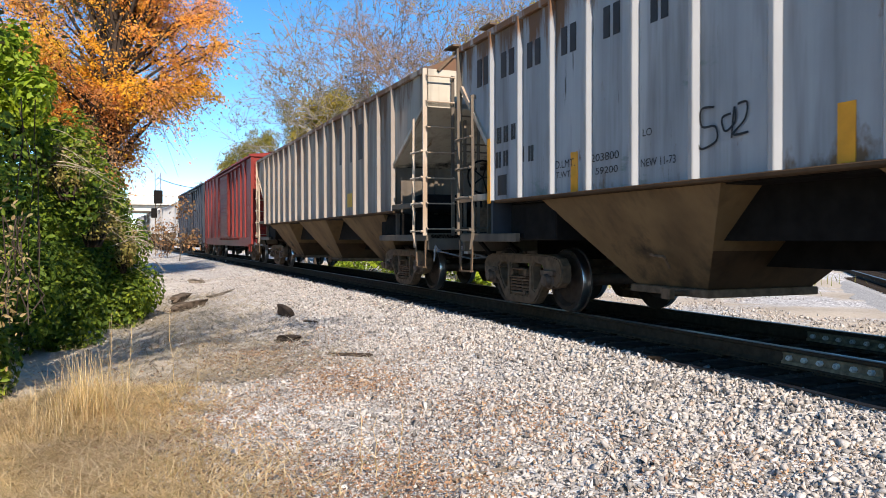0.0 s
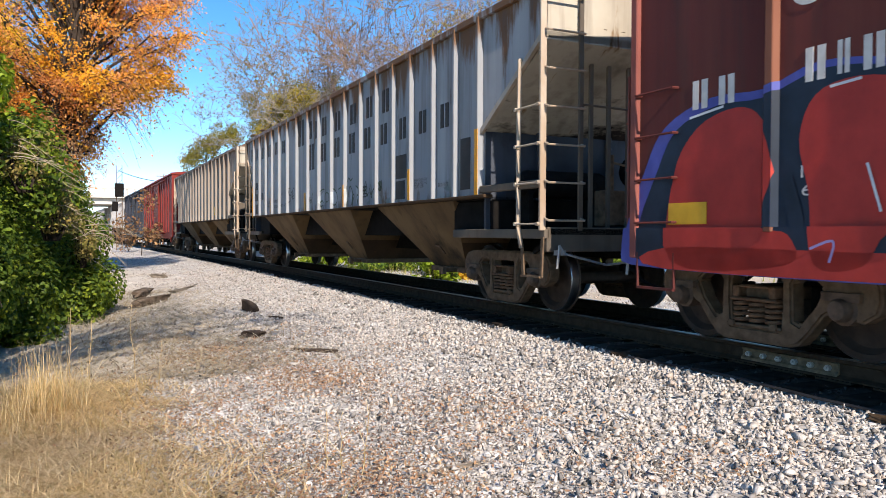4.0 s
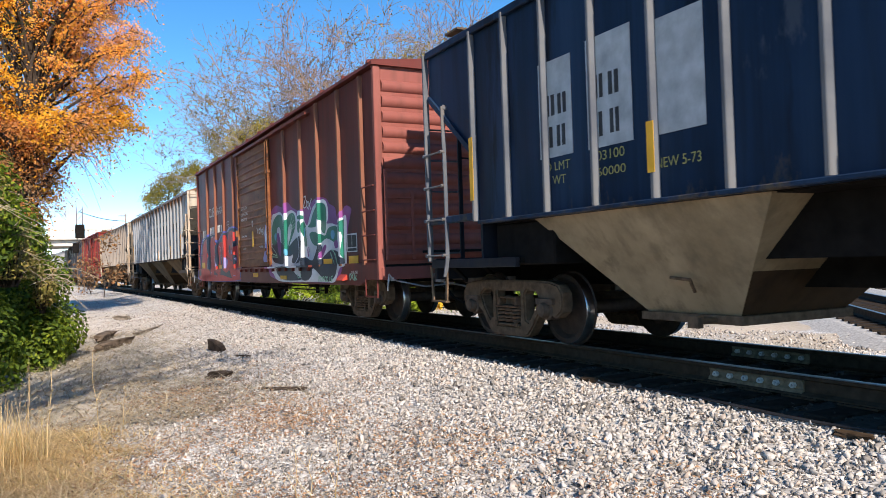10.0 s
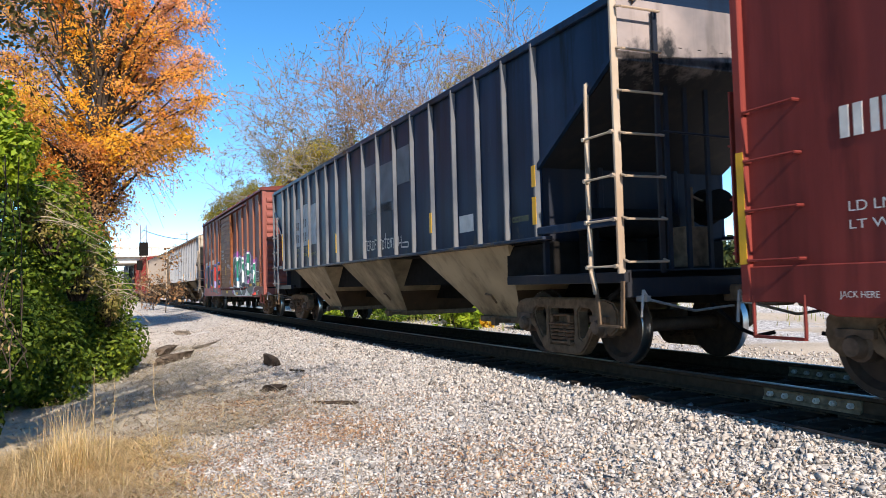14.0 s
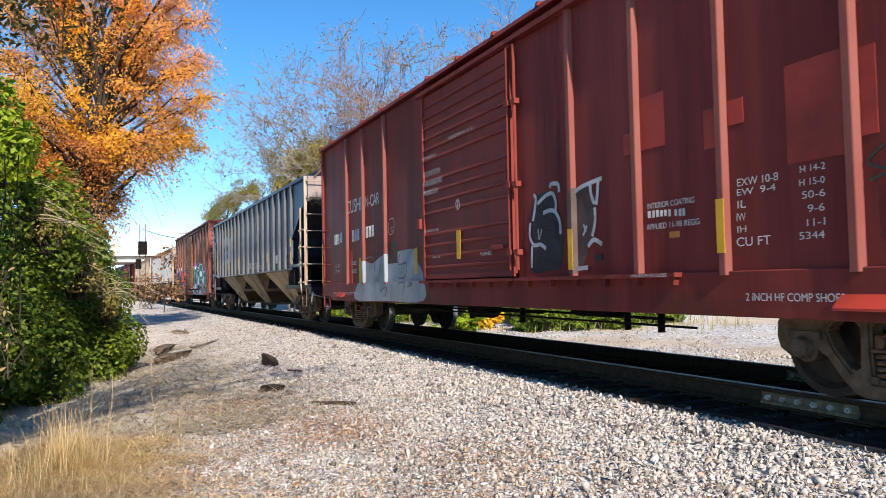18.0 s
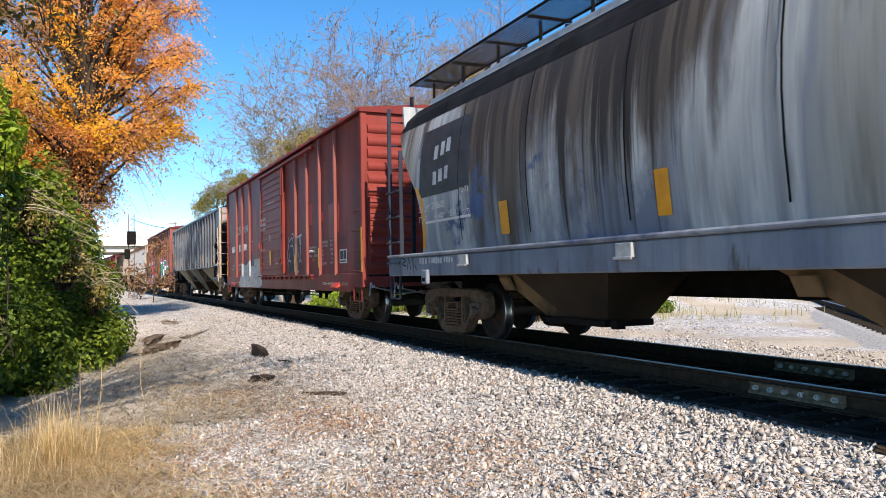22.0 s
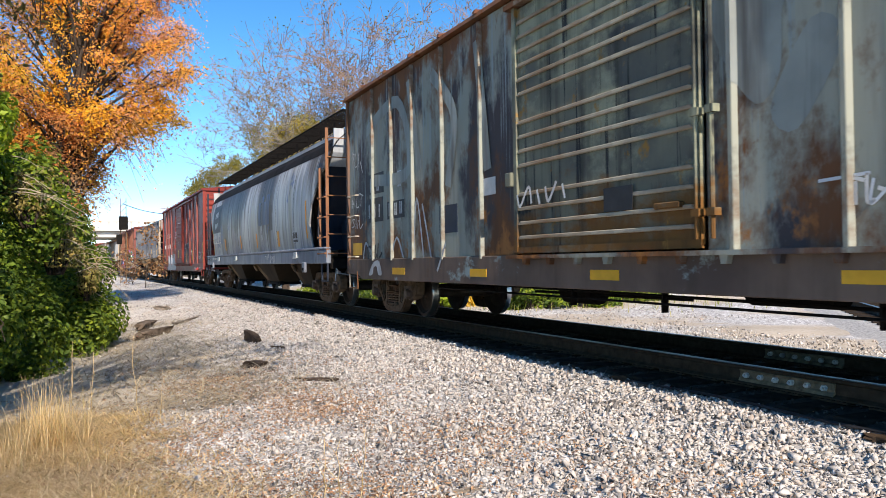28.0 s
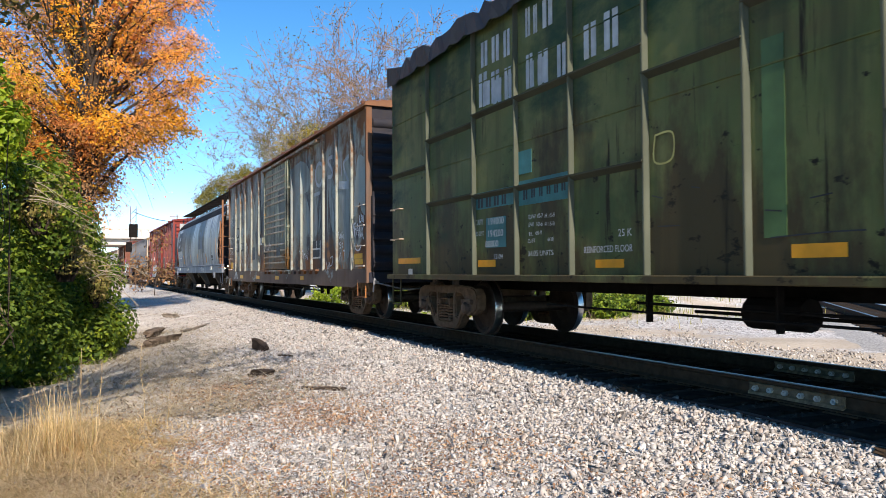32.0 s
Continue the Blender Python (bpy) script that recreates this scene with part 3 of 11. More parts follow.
def undergear(car, half):
    """Brake rods, levers and reservoir under the floor."""
    b = B().tube((-0.45, -2.3, 0.70), (-0.45, -1.3, 0.70), 0.15, 14)
    part("air_reservoir", b, DARK, car, "black air tank")
    b = B().tube((-0.9, 3.2, 0.66), (-0.9, -3.8, 0.60), 0.018, 6).tube((-0.6, 2.6, 0.58), (-0.6, -0.6, 0.58), 0.02, 6).tube((-1.3, 4.5, 0.60), (-1.3, -4.6, 0.56), 0.014, 6)
    for y in (3.0, 1.2, -0.5, -3.0, -3.6):
        b.beam((-0.9, y, 0.45), (-0.9, y, 0.95), 0.03, 0.08)
    part("brake_rigging", b, DARK, car, "dirty brake rods and levers")
    part("brake_cylinder", B().tube((-0.5, 1.2, 0.6), (-0.5, 1.9, 0.6), 0.16, 12), DARK, car)


POST_SIZE, HOPPER_POST = {}, 0.072


def uncoupling_lever(car, s, half):
    """A bent rod from the corner of a car to its coupler."""
    b, pts = B(), [(-1.46, 0.62), (-1.43, 0.90), (-1.36, 0.80), (-0.75, 0.66), (-0.2, 0.70)]
    for (x0, z0), (x1, z1) in zip(pts, pts[1:]):
        b.tube((x0, s * (half + 0.16), z0), (x1, s * (half + 0.16), z1), 0.015, 6)
    b.box(-1.40, -1.34, min(s * half, s * (half + 0.17)), max(s * half, s * (half + 0.17)), 0.78, 0.84)
    part("uncoupling_lever", b, LEVER, car, "bent grey uncoupling lever")


GREYCARD = plain("pale_placard_board", (0.24, 0.30, 0.36), 0.6, 0.0, 0.2, 6)


def boxcar(name, label, s0, s1, col, doorcol, posts, door, tc, end_col=None, sill_z=0.70, eave=4.46, roof_col=None, rung_col=None, post_size=(0.13, 0.075, 0.062), bar_col=None, sill_col=None, post_col=None, corner_col=None):
    """A ribbed boxcar; posts and door are places along the train."""
    car, half = rolling(name, label, s0, s1, tc)
    mid, xw = (s0 + s1) / 2, -1.50
    end_col, roof_col = end_col or col, roof_col or col
    d0, d1 = door[0] - mid, door[1] - mid
    # near side in two panels either side of the door opening, far side whole
    near = B().box(xw, xw + 0.06, d0, half, 1.04, eave - 0.04).box(xw, xw + 0.06, -half, d1, 1.04, eave - 0.04).box(xw + 0.02, xw + 0.06, d1, d0, 4.2, eave - 0.04)
    part("side_wall", near, col, car)
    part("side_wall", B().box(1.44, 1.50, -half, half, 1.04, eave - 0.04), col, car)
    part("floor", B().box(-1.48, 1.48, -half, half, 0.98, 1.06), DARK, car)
    sill = B().prism([(half, 0.80), (half, 1.10), (-half, 1.10), (-half, 0.80), (-half + 0.55, 0.80), (-half + 0.9, sill_z), (half - 0.9, sill_z), (half - 0.55, 0.80)], xw - 0.035, xw + 0.03)
    part("side_sill", B().box(1.44, 1.52, -half + 0.1, half - 0.1, sill_z, 1.10), col, car, bevel=0.01)
    part("side_sill", sill, sill_col or col, car, bevel=0.01)
    post = B().add(*hat(*post_size, 1.06, eave - 0.06)).mesh("side_post", post_col or col, 0.006)
    for s in posts:
        place("side_post", post, car, m=pose(xw, s - mid, 0))
        place("side_post", post, car, m=pose(-xw, s - mid, 0, 0, 0, 180))
    corner = B().box(xw - 0.05, xw + 0.08, -0.10, 0.0, 0.80, eave).mesh("corner_post", corner_col or end_col, 0.012)
    for y, x in ((half + 0.02, 0), (-half + 0.08, 0), (half + 0.02, 2.97), (-half + 0.08, 2.97)):
        place("corner_post", corner, car, m=pose(x, y, 0))
    # roof with a shallow ridge, eave strip and cross ribs
    roof = B().prismy([(-1.60, eave - 0.02), (-1.58, eave + 0.05), (0, eave + 0.22), (1.58, eave + 0.05), (1.60, eave - 0.02)], -half - 0.06, half + 0.06)
    part("roof", roof, roof_col, car)
    rib = B().prismy([(-1.62, eave + 0.03), (-1.60, eave + 0.09), (0, eave + 0.26), (1.60, eave + 0.09), (1.62, eave + 0.03), (0, eave + 0.2)], -0.03, 0.03).mesh("roof_rib", roof_col)
    k = -half + 0.1
    while k < half:
        place("roof_rib", rib, car, m=pose(0, k, 0))
        k += 1.22
    # ends of rolled ribs
    em = B().box(-1.48, 1.48, -0.03, 0.03, 1.0, eave).mesh("end_wall", end_col)
    rm = B().prism([(0.028, -0.10), (0.05, -0.085), (0.082, -0.05), (0.095, 0.0), (0.082, 0.05), (0.05, 0.085), (0.028, 0.10)], -1.40, 1.40).mesh("end_rib", end_col, 0, True)
    for turn in (Matrix.Identity(4), FLIP):
        ew = place("end_wall", em, car, "ribbed steel end", turn @ pose(0, half - 0.05, 0))
        for k in range(12):
            place("end_rib", rm, ew, m=pose(0, 0, 1.22 + 0.262 * k))
    sill_end = B().box(-1.5, 1.5, -0.12, 0.0, 0.80, 1.02).mesh("end_sill", end_col, 0.015)
    place("end_sill", sill_end, car, m=pose(0, half + 0.04, 0))
    place("end_sill", sill_end, car, m=FLIP @ pose(0, half + 0.04, 0))
    # ladders
    zs = [1.15 + 0.42 * k for k in range(4)]
    for y0, y1 in ((half - 0.10, half - 0.62), (-half + 0.62, -half + 0.10)):
        ladder(car, xw, y0, y1, zs, rung_col or col)
        st = B().tube((xw - 0.03, y0, 0.86), (xw - 0.03, y0, 0.52), 0.016, 6).tube((xw - 0.03, y1, 0.86), (xw - 0.03, y1, 0.52), 0.016, 6).box(xw - 0.05, xw - 0.01, min(y0, y1), max(y0, y1), 0.50, 0.525)
        part("sill_step", st, col, car)
    for s in (-1, 1):
        lad = part("end_ladder", B().beam((-1.44, s * (half + 0.15), 1.14), (-1.44, s * (half + 0.15), 2.66), 0.05, 0.02, (0, 1, 0)).beam((-0.95, s * (half + 0.15), 1.14), (-0.95, s * (half + 0.15), 2.30), 0.05, 0.02, (0, 1, 0)), end_col, car, "short ladder on the end")
        for z in (1.22, 1.70, 2.18):
            part("rung", B().tube((-1.46, s * (half + 0.18), z), (-0.93, s * (half + 0.18), z), 0.013, 6), end_col, lad)
        part("grab_rail", B().tube((-1.44, s * (half + 0.17), 2.64), (0.5, s * (half + 0.17), 2.60), 0.013, 6), end_col, car)
        part("crossover_platform", B().box(-0.75, 1.35, min(s * (half + 0.08), s * (half + 0.36)), max(s * (half + 0.08), s * (half + 0.36)), 1.24, 1.28), DARK, car)
        part("card_board", B().box(0.58, 0.98, min(s * (half + 0.06), s * (half + 0.09)), max(s * (half + 0.06), s * (half + 0.09)), 1.78, 2.06), GREYCARD, car, "small pale placard board", 0.005)
        uncoupling_lever(car, s, half)
    # sliding door: frame, rolled ribs, lock gear, tracks
    door_slab = B().box(xw - 0.03, xw + 0.01, d1 + 0.04, d0 - 0.04, 1.16, 4.24)
    dr = part("sliding_door", door_slab, doorcol, car, "ribbed sliding steel door")
    z, k = 1.32, 0
    ribm = B().prism([(d0 - 0.1, -0.022), (d0 - 0.14, 0.022), (d1 + 0.14, 0.022), (d1 + 0.1, -0.022)], xw - 0.062, xw - 0.03)
    ribm = ribm.mesh("door_rib", bar_col or doorcol, 0.008)
    while z < 4.15:
        if k not in (4, 9):
            place("door_rib", ribm, dr, m=pose(0, 0, z))
        z += 0.182
        k += 1
    edge = B().box(xw - 0.07, xw - 0.03, d1 + 0.02, d1 + 0.10, 1.14, 4.26).box(xw - 0.07, xw - 0.03, d0 - 0.10, d0 - 0.02, 1.14, 4.26).box(xw - 0.06, xw - 0.03, d1 + 0.02, d0 - 0.02, 1.12, 1.20)
    part("door_frame", edge, doorcol, dr)
    for y in (d1 + 0.03, d1 - 0.16):
        lock = B().tube((xw - 0.10, y, 1.2), (xw - 0.10, y, 4.2), 0.022, 7)
        for z in (1.4, 2.3, 3.4):
            lock.box(xw - 0.13, xw - 0.05, y - 0.05, y + 0.05, z, z + 0.07)
        part("lock_rod", lock, doorcol, dr, "upright door locking bar")
    part("hasp", B().box(xw - 0.12, xw - 0.04, d0 - 0.02, d0 + 0.12, 1.98, 2.16), doorcol, dr, "door hasp", 0.01)
    part("door_handle", B().box(xw - 0.11, xw - 0.04, d1 + 0.25, d1 + 0.6, 1.5, 1.56), doorcol, dr, bevel=0.01)
    tr = B().box(xw - 0.13, xw - 0.03, d1 - 3.2, d0 + 0.1, 1.055, 1.10).box(xw - 0.12, xw, d1 - 3.2, d0 + 0.1, 4.26, 4.32)
    for k in range(12):
        y = d0 - 0.3 - 0.55 * k
        tr.prism([(y - 0.05, 1.06), (y + 0.05, 1.06), (y + 0.03, 0.98), (y - 0.03, 0.98)], xw - 0.10, xw - 0.03)
    part("door_track", tr, col, car)
    undergear(car, half)
    INFO[car.name] = ("box", posts, door)
    POST_SIZE[car.name] = post_size
    return car, mid, half, xw


def hat(w, t, d, z0, z1):
    """A pressed post standing off x = 0 towards -x."""
    ys, xs = (-w / 2, -t / 2, t / 2, w / 2), (0.0, -d, -d, 0.0)
    vs = [(x, y, z) for z in (z0, z1) for x, y in zip(xs, ys)]
    return vs, [(0, 1, 2, 3), (7, 6, 5, 4), (0, 4, 5, 1), (1, 5, 6, 2), (2, 6, 7, 3), (3, 7, 4, 0)]


def hopper_end(car, s, half, hb, ht, foot, sill, top, xw, end_col, rung_col, bulk_col, slope_col, edge_col):
    """The open end of a hopper: slope sheet over an upright bulkhead, platform, ladders and brake gear; s: 1 front, -1 rear."""
    def span(a, b):
        return min(s * a, s * b), max(s * a, s * b)

    part("slope_sheet", B().prism([(s * (hb - 0.04), foot - 0.03), (s * (hb - 0.04), foot + 0.10), (s * ht, 3.50), (s * ht, 3.40)], xw + 0.03, 1.48), slope_col, car, "sloping end sheet with scorching, dirt and painted-in shadow")
    part("end_panel", B().box(xw, 1.52, *span(ht, ht - 0.05), 3.42, top + 0.03), slope_col, car, "upright top of the end")
    bulk = part("end_bulkhead", B().box(xw + 0.05, 1.47, *span(hb, hb - 0.05), 1.06, foot), bulk_col, car, "upright bulkhead under the slope sheet")
    for x in (-0.62, 0.62):
        part("bulkhead_rib", B().box(x - 0.04, x + 0.04, *span(hb, hb + 0.06), 1.08, foot + 0.02), bulk_col, bulk, bevel=0.01)
    a0, a1 = span(hb - 0.9, half)
    part("end_platform", B().box(-1.45, 1.45, a0, a1, 1.03, 1.10), DARK, car)
    part("platform_sill", B().box(-1.54, -1.46, a0, a1, 0.98, 1.10), end_col, car, bevel=0.01)
    part("end_sill", B().box(-1.5, 1.5, *span(half, half - 0.08), 0.82, 1.12), end_col, car, bevel=0.01)
    # rolled edge of the side sheet along the slope, and the sill carried on to the corner post
    part("corner_brace", B().beam((xw - 0.015, s * (hb - 0.02), foot - 0.02), (xw - 0.015, s * (ht - 0.02), 3.44), 0.05, 0.07), edge_col, car, "edge angle of the slope sheet")
    part("sill_extension", B().box(xw - 0.06, xw + 0.0, *span(hb, half - 0.04), sill + 0.02, sill + 0.12), edge_col if edge_col != rung_col else end_col, car, "tube from the side sill to the ladder", 0.012)
    for x in (-0.62, -0.34, 0.62) if s > 0 else (-0.62, -0.34, -0.02, 0.62):
        part("end_post", B().beam((x, s * (half - 0.34), 1.08), (x, s * (half - 0.34), 3.34), 0.05, 0.04, (0, 1, 0)).beam((x, s * (half - 0.34), 3.30), (x, s * (half - 0.06), 3.62), 0.05, 0.04), end_col, car, "upright end stiffener")
    # corner ladder on the side and rungs round the corner
    part("corner_post", B().beam((xw - 0.04, s * (half - 0.02), 1.08), (xw - 0.04, s * (half - 0.02), top + 0.02), 0.035, 0.085, (1, 0, 0)), rung_col, car, "tall flat steel corner post", 0.004)
    sb = B()
    pts = [(0.54, 3.24), (0.57, 2.0), (0.56, 1.12), (0.48, 0.86)]
    for (p0, z0), (p1, z1) in zip(pts, pts[1:]):
        sb.beam((xw - 0.05, s * (half - p0), z0), (xw - 0.05, s * (half - p1), z1), 0.022, 0.055, (1, 0, 0))
    sb.beam((xw - 0.05, s * (half - 0.54), 3.24), (xw + 0.02, s * (half - 0.58), 3.20), 0.022, 0.05)
    part("ladder_stile", sb, rung_col, car, "bent flat ladder bar")
    rung = B().tube((0, s * (half - 0.0), 0), (0, s * (half - 0.58), 0), 0.014, 6)
    for p in (0.03, 0.55):
        rung.tube((-0.02, s * (half - p), 0), (0.05, s * (half - p), 0), 0.026, 6)
    rung = rung.mesh("rung", rung_col)
    for z in (1.16, 1.66, 2.13, 2.60):
        place("rung", rung, car, "bolted steel ladder rung", pose(xw - 0.10, 0, z))
    bend_rung = B().tube((xw - 0.02, s * (half + 0.09), 0), (xw + 0.50, s * (half + 0.09), 0), 0.014, 6).tube((xw - 0.02, s * (half + 0.09), 0), (xw - 0.02, s * half, 0.03), 0.014, 6).tube((xw + 0.50, s * (half + 0.09), 0), (xw + 0.50, s * half, 0.03), 0.014, 6).mesh("rung", rung_col)
    for k in range(7):
        place("rung", bend_rung, car, m=pose(0, 0, 1.2 + 0.455 * k))
    part("ladder_stile", B().beam((xw + 0.50, s * (half + 0.0), 1.08), (xw + 0.50, s * half, 3.98), 0.03, 0.06), end_col, car, "flat ladder bar on the end")
    part("ladder_stile", B().beam((1.50, s * (half - 0.02), 1.08), (1.50, s * (half - 0.02), top), 0.035, 0.08, (1, 0, 0)), end_col, car)
    part("grab_rail", B().tube((xw + 0.5, s * (half + 0.06), 2.62), (1.5, s * (half + 0.06), 2.56), 0.014, 6), end_col, car, "rail across the end")
    part("sill_step", B().beam((xw - 0.03, s * (half - 0.50), 0.92), (xw - 0.03, s * (half - 0.46), 0.52), 0.02, 0.05).beam((xw - 0.03, s * (half - 0.02), 1.0), (xw - 0.03, s * (half - 0.05), 0.52), 0.02, 0.05).box(xw - 0.06, xw + 0.0, *span(half - 0.05, half - 0.48), 0.50, 0.525), STEEL, car, "hanging corner step")
    if s < 0:
        part("air_reservoir", B().lathe([(-1.25, 0.05), (-1.20, 0.15), (-1.1, 0.19), (0.1, 0.19), (0.2, 0.15), (0.25, 0.05)], 18), DARK, car, "air tank lying across the platform", smooth=True, m=pose(0, s * (hb + 0.45), 1.72))
        for x in (-1.15, -0.10):
            part("tank_cradle", B().box(x, x + 0.07, *span(hb + 0.30, hb + 0.62), 1.10, 1.62), DARK, car)
        part("brake_cylinder", B().lathe([(-0.25, 0.08), (-0.22, 0.20), (0.18, 0.21), (0.22, 0.25), (0.26, 0.24), (0.45, 0.06)], 16), DARK, car, smooth=True, m=pose(0.75, s * (hb + 0.6), 1.95, 0, 0, 70))
        valve = B().box(-0.35, 0.05, *span(half - 0.62, half - 0.40), 1.15, 1.62).tube((-0.15, s * (half - 0.5), 1.62), (-0.15, s * (half - 0.5), 2.1), 0.03, 8).tube((-0.15, s * (half - 0.5), 2.0), (0.6, s * (hb + 0.6), 2.0), 0.02, 6)
        part("brake_valve", valve, STEEL, car, "brake valve with pipes", 0.01)
    else:
        part("brake_housing", B().box(0.15, 0.62, *span(half - 0.20, half - 0.02), 1.70, 2.15), DARK, car, bevel=0.03)
        part("chain_rod", B().tube((0.4, s * (half - 0.1), 1.75), (0.4, s * (half - 0.1), 1.1), 0.02, 6), STEEL, car)
    for x in (-1.30, -0.8):
        part("platform_leg", B().beam((x, s * (half - 0.12), 1.05), (x, s * (half - 0.6), 0.80), 0.04, 0.05), DARK, car)
    uncoupling_lever(car, s, half)


def hopper(name, label, s0, s1, col, baycol, posts, tc, overhang=(1.55, 1.55), post_col=None, end_col=None, rung_col=None, roof_walk=True, sill=1.58, top=4.06, post_w=0.13, edge_col=None, bulk_col=None, slope_col=None, wheel_x=0.7, front_rung=None):
    """A covered hopper with outside posts, three bays and open slope-sheet ends."""
    car, half = rolling(name, label, s0, s1, tc)
    mid, xw = (s0 + s1) / 2, -1.52
    post_col, end_col, rung_col = post_col or col, end_col or col, rung_col or post_col or col
    hf, hr, ht = half - overhang[0], half - overhang[1], half - 0.05
    hb = min(hf, hr)
    foot = 2.47   # where the slope sheets meet the upright bulkheads
    outline = [(-hr, sill), (hf, sill), (hf, foot), (ht, 3.46), (ht, top), (-ht, top), (-ht, 3.46), (-hr, foot)]
    for x in (xw, 1.48):
        part("side_sheet", B().prism(outline, x, x + 0.04), col, car)
    post = B().add(*hat(post_w, post_w * 0.46, HOPPER_POST, sill, top)).mesh("side_post", post_col, 0.006)
    for s in posts:
        place("side_post", post, car, m=pose(xw, s - mid, 0))
    for x0, x1 in ((xw - 0.06, xw + 0.05), (1.45, 1.56)):
        part("top_chord", B().box(x0, x1, -ht, ht, top - 0.05, top + 0.05), edge_col or post_col, car, bevel=0.01)
    sh = 0.045
    for x0, x1 in ((xw - 0.10, xw + 0.05), (1.47, 1.60)):
        part("side_sill", B().box(x0, x1, -hb - 0.2, hb + 0.2, sill - sh, sill), edge_col or BAY_DARK, car, bevel=0.01)
    part("roof", B().prismy([(-1.55, top + 0.03), (-1.0, top + 0.26), (0, top + 0.34), (1.0, top + 0.26), (1.55, top + 0.03)], -ht, ht), col, car)
    for s in (-1, 1):
        hopper_end(car, s, half, hf if s > 0 else hr, ht, foot, sill, top, xw, end_col, (front_rung if s > 0 and front_rung else rung_col), bulk_col or end_col, slope_col or end_col, edge_col or rung_col)
    b = B().add(*ring(0.27, 0.016, 0.0, 20, 6))
    for k in range(5):
        a = 6.2832 * k / 5
        b.tube((0, 0, 0), (0.27 * math.cos(a), 0.27 * math.sin(a), 0), 0.012, 5)
    part("brake_wheel", b, DARK, car, "spoked hand brake wheel", m=pose(wheel_x, half - 0.1, 2.02, 90, 0, 0))
    # three discharge bays with flat outer faces
    span = 4.85 if hb > 7 else 4.1
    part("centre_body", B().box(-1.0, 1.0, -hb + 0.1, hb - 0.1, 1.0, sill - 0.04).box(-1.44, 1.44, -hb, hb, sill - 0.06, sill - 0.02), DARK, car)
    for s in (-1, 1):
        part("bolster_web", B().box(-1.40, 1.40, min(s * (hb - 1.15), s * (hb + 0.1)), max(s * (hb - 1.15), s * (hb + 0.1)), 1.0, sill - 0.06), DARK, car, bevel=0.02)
    for k in (-1, 0, 1):
        c, h0, h1 = k * span, 1.63, 0.62
        xa, xb, za, zb = 1.50, 0.75, sill - 0.05, 0.47
        vs = [(x * sx, c + y * sy, z) for x, y, z in ((xa, h0, za), (xb, h1, zb)) for sx, sy in ((-1, -1), (1, -1), (1, 1), (-1, 1))]
        bay = part("hopper_bay", B().add(vs, [(0, 1, 5, 4), (1, 2, 6, 5), (2, 3, 7, 6), (3, 0, 4, 7), (4, 5, 6, 7), (3, 2, 1, 0)]), baycol, car, "dirty sloping discharge bay")
        # Thin plates make both slopes darker than the bay's outer face.
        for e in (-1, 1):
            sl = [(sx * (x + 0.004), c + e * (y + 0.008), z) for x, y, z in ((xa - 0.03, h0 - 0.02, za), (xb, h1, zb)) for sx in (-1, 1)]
            part("slope_plate", B().add(sl, [(0, 1, 3, 2) if e < 0 else (2, 3, 1, 0)]), BAY_DARK, bay, "dark brown slope of the bay")
        gate = B().box(-0.80, 0.80, c - 0.68, c + 0.68, 0.38, 0.47).tube((-1.05, c - 0.35, 0.42), (1.0, c - 0.35, 0.42), 0.035, 8).box(-1.10, -1.02, c - 0.42, c - 0.28, 0.36, 0.48)
        part("outlet_gate", gate, STEEL, bay, bevel=0.008)
        part("lift_lug", B().tube((-1.06, c - 0.05, 0.84), (-1.12, c - 0.36, 0.82), 0.018, 6).tube((-1.12, c - 0.36, 0.82), (-1.0, c - 0.3, 0.70), 0.018, 6), STEEL, bay)
    if roof_walk:
        w = B()
        for x in (-0.55, -0.28, 0.28, 0.55):
            w.box(x - 0.10, x + 0.10, -half - 0.05, half + 0.05, top + 0.42, top + 0.45)
        y = -half
        while y < half:
            w.box(-0.7, 0.7, y, y + 0.05, top + 0.30, top + 0.42)
            y += 1.5
        for s in (-1, 1):
            w.beam((-0.9, s * half, top + 0.4), (-1.3, s * (half - 0.02), top), 0.03, 0.05).box(-1.1, 1.1, s * half - 0.2, s * half + 0.2, top + 0.42, top + 0.45)
        part("running_board", w, STEEL, car, "steel roof walkway")
    INFO[car.name] = ("hopper", posts, None)
    return car, mid, half, xw


# how far the rounded body falls back from the end of its car, by height
BACK_Z, BACK_Y = [1.3, 1.55, 1.9, 2.25, 2.6, 3.1, 3.6, 3.9, 4.3], [1.25, 1.38, 1.44, 1.40, 1.07, 0.54, 0.10, 0.02, 0.0]


# Pale grey of the coaming; on the end sheets it paints in sunlight.
END_LIT_GREY = paint("sunlit_end_and_coaming_grey", (0.40, 0.43, 0.46), (0.28, 0.31, 0.35), 0.05, 0.5, 0.5)
GALV = plain("galvanised_sheet", (0.45, 0.46, 0.46), 0.45, 0.4, 0.2)


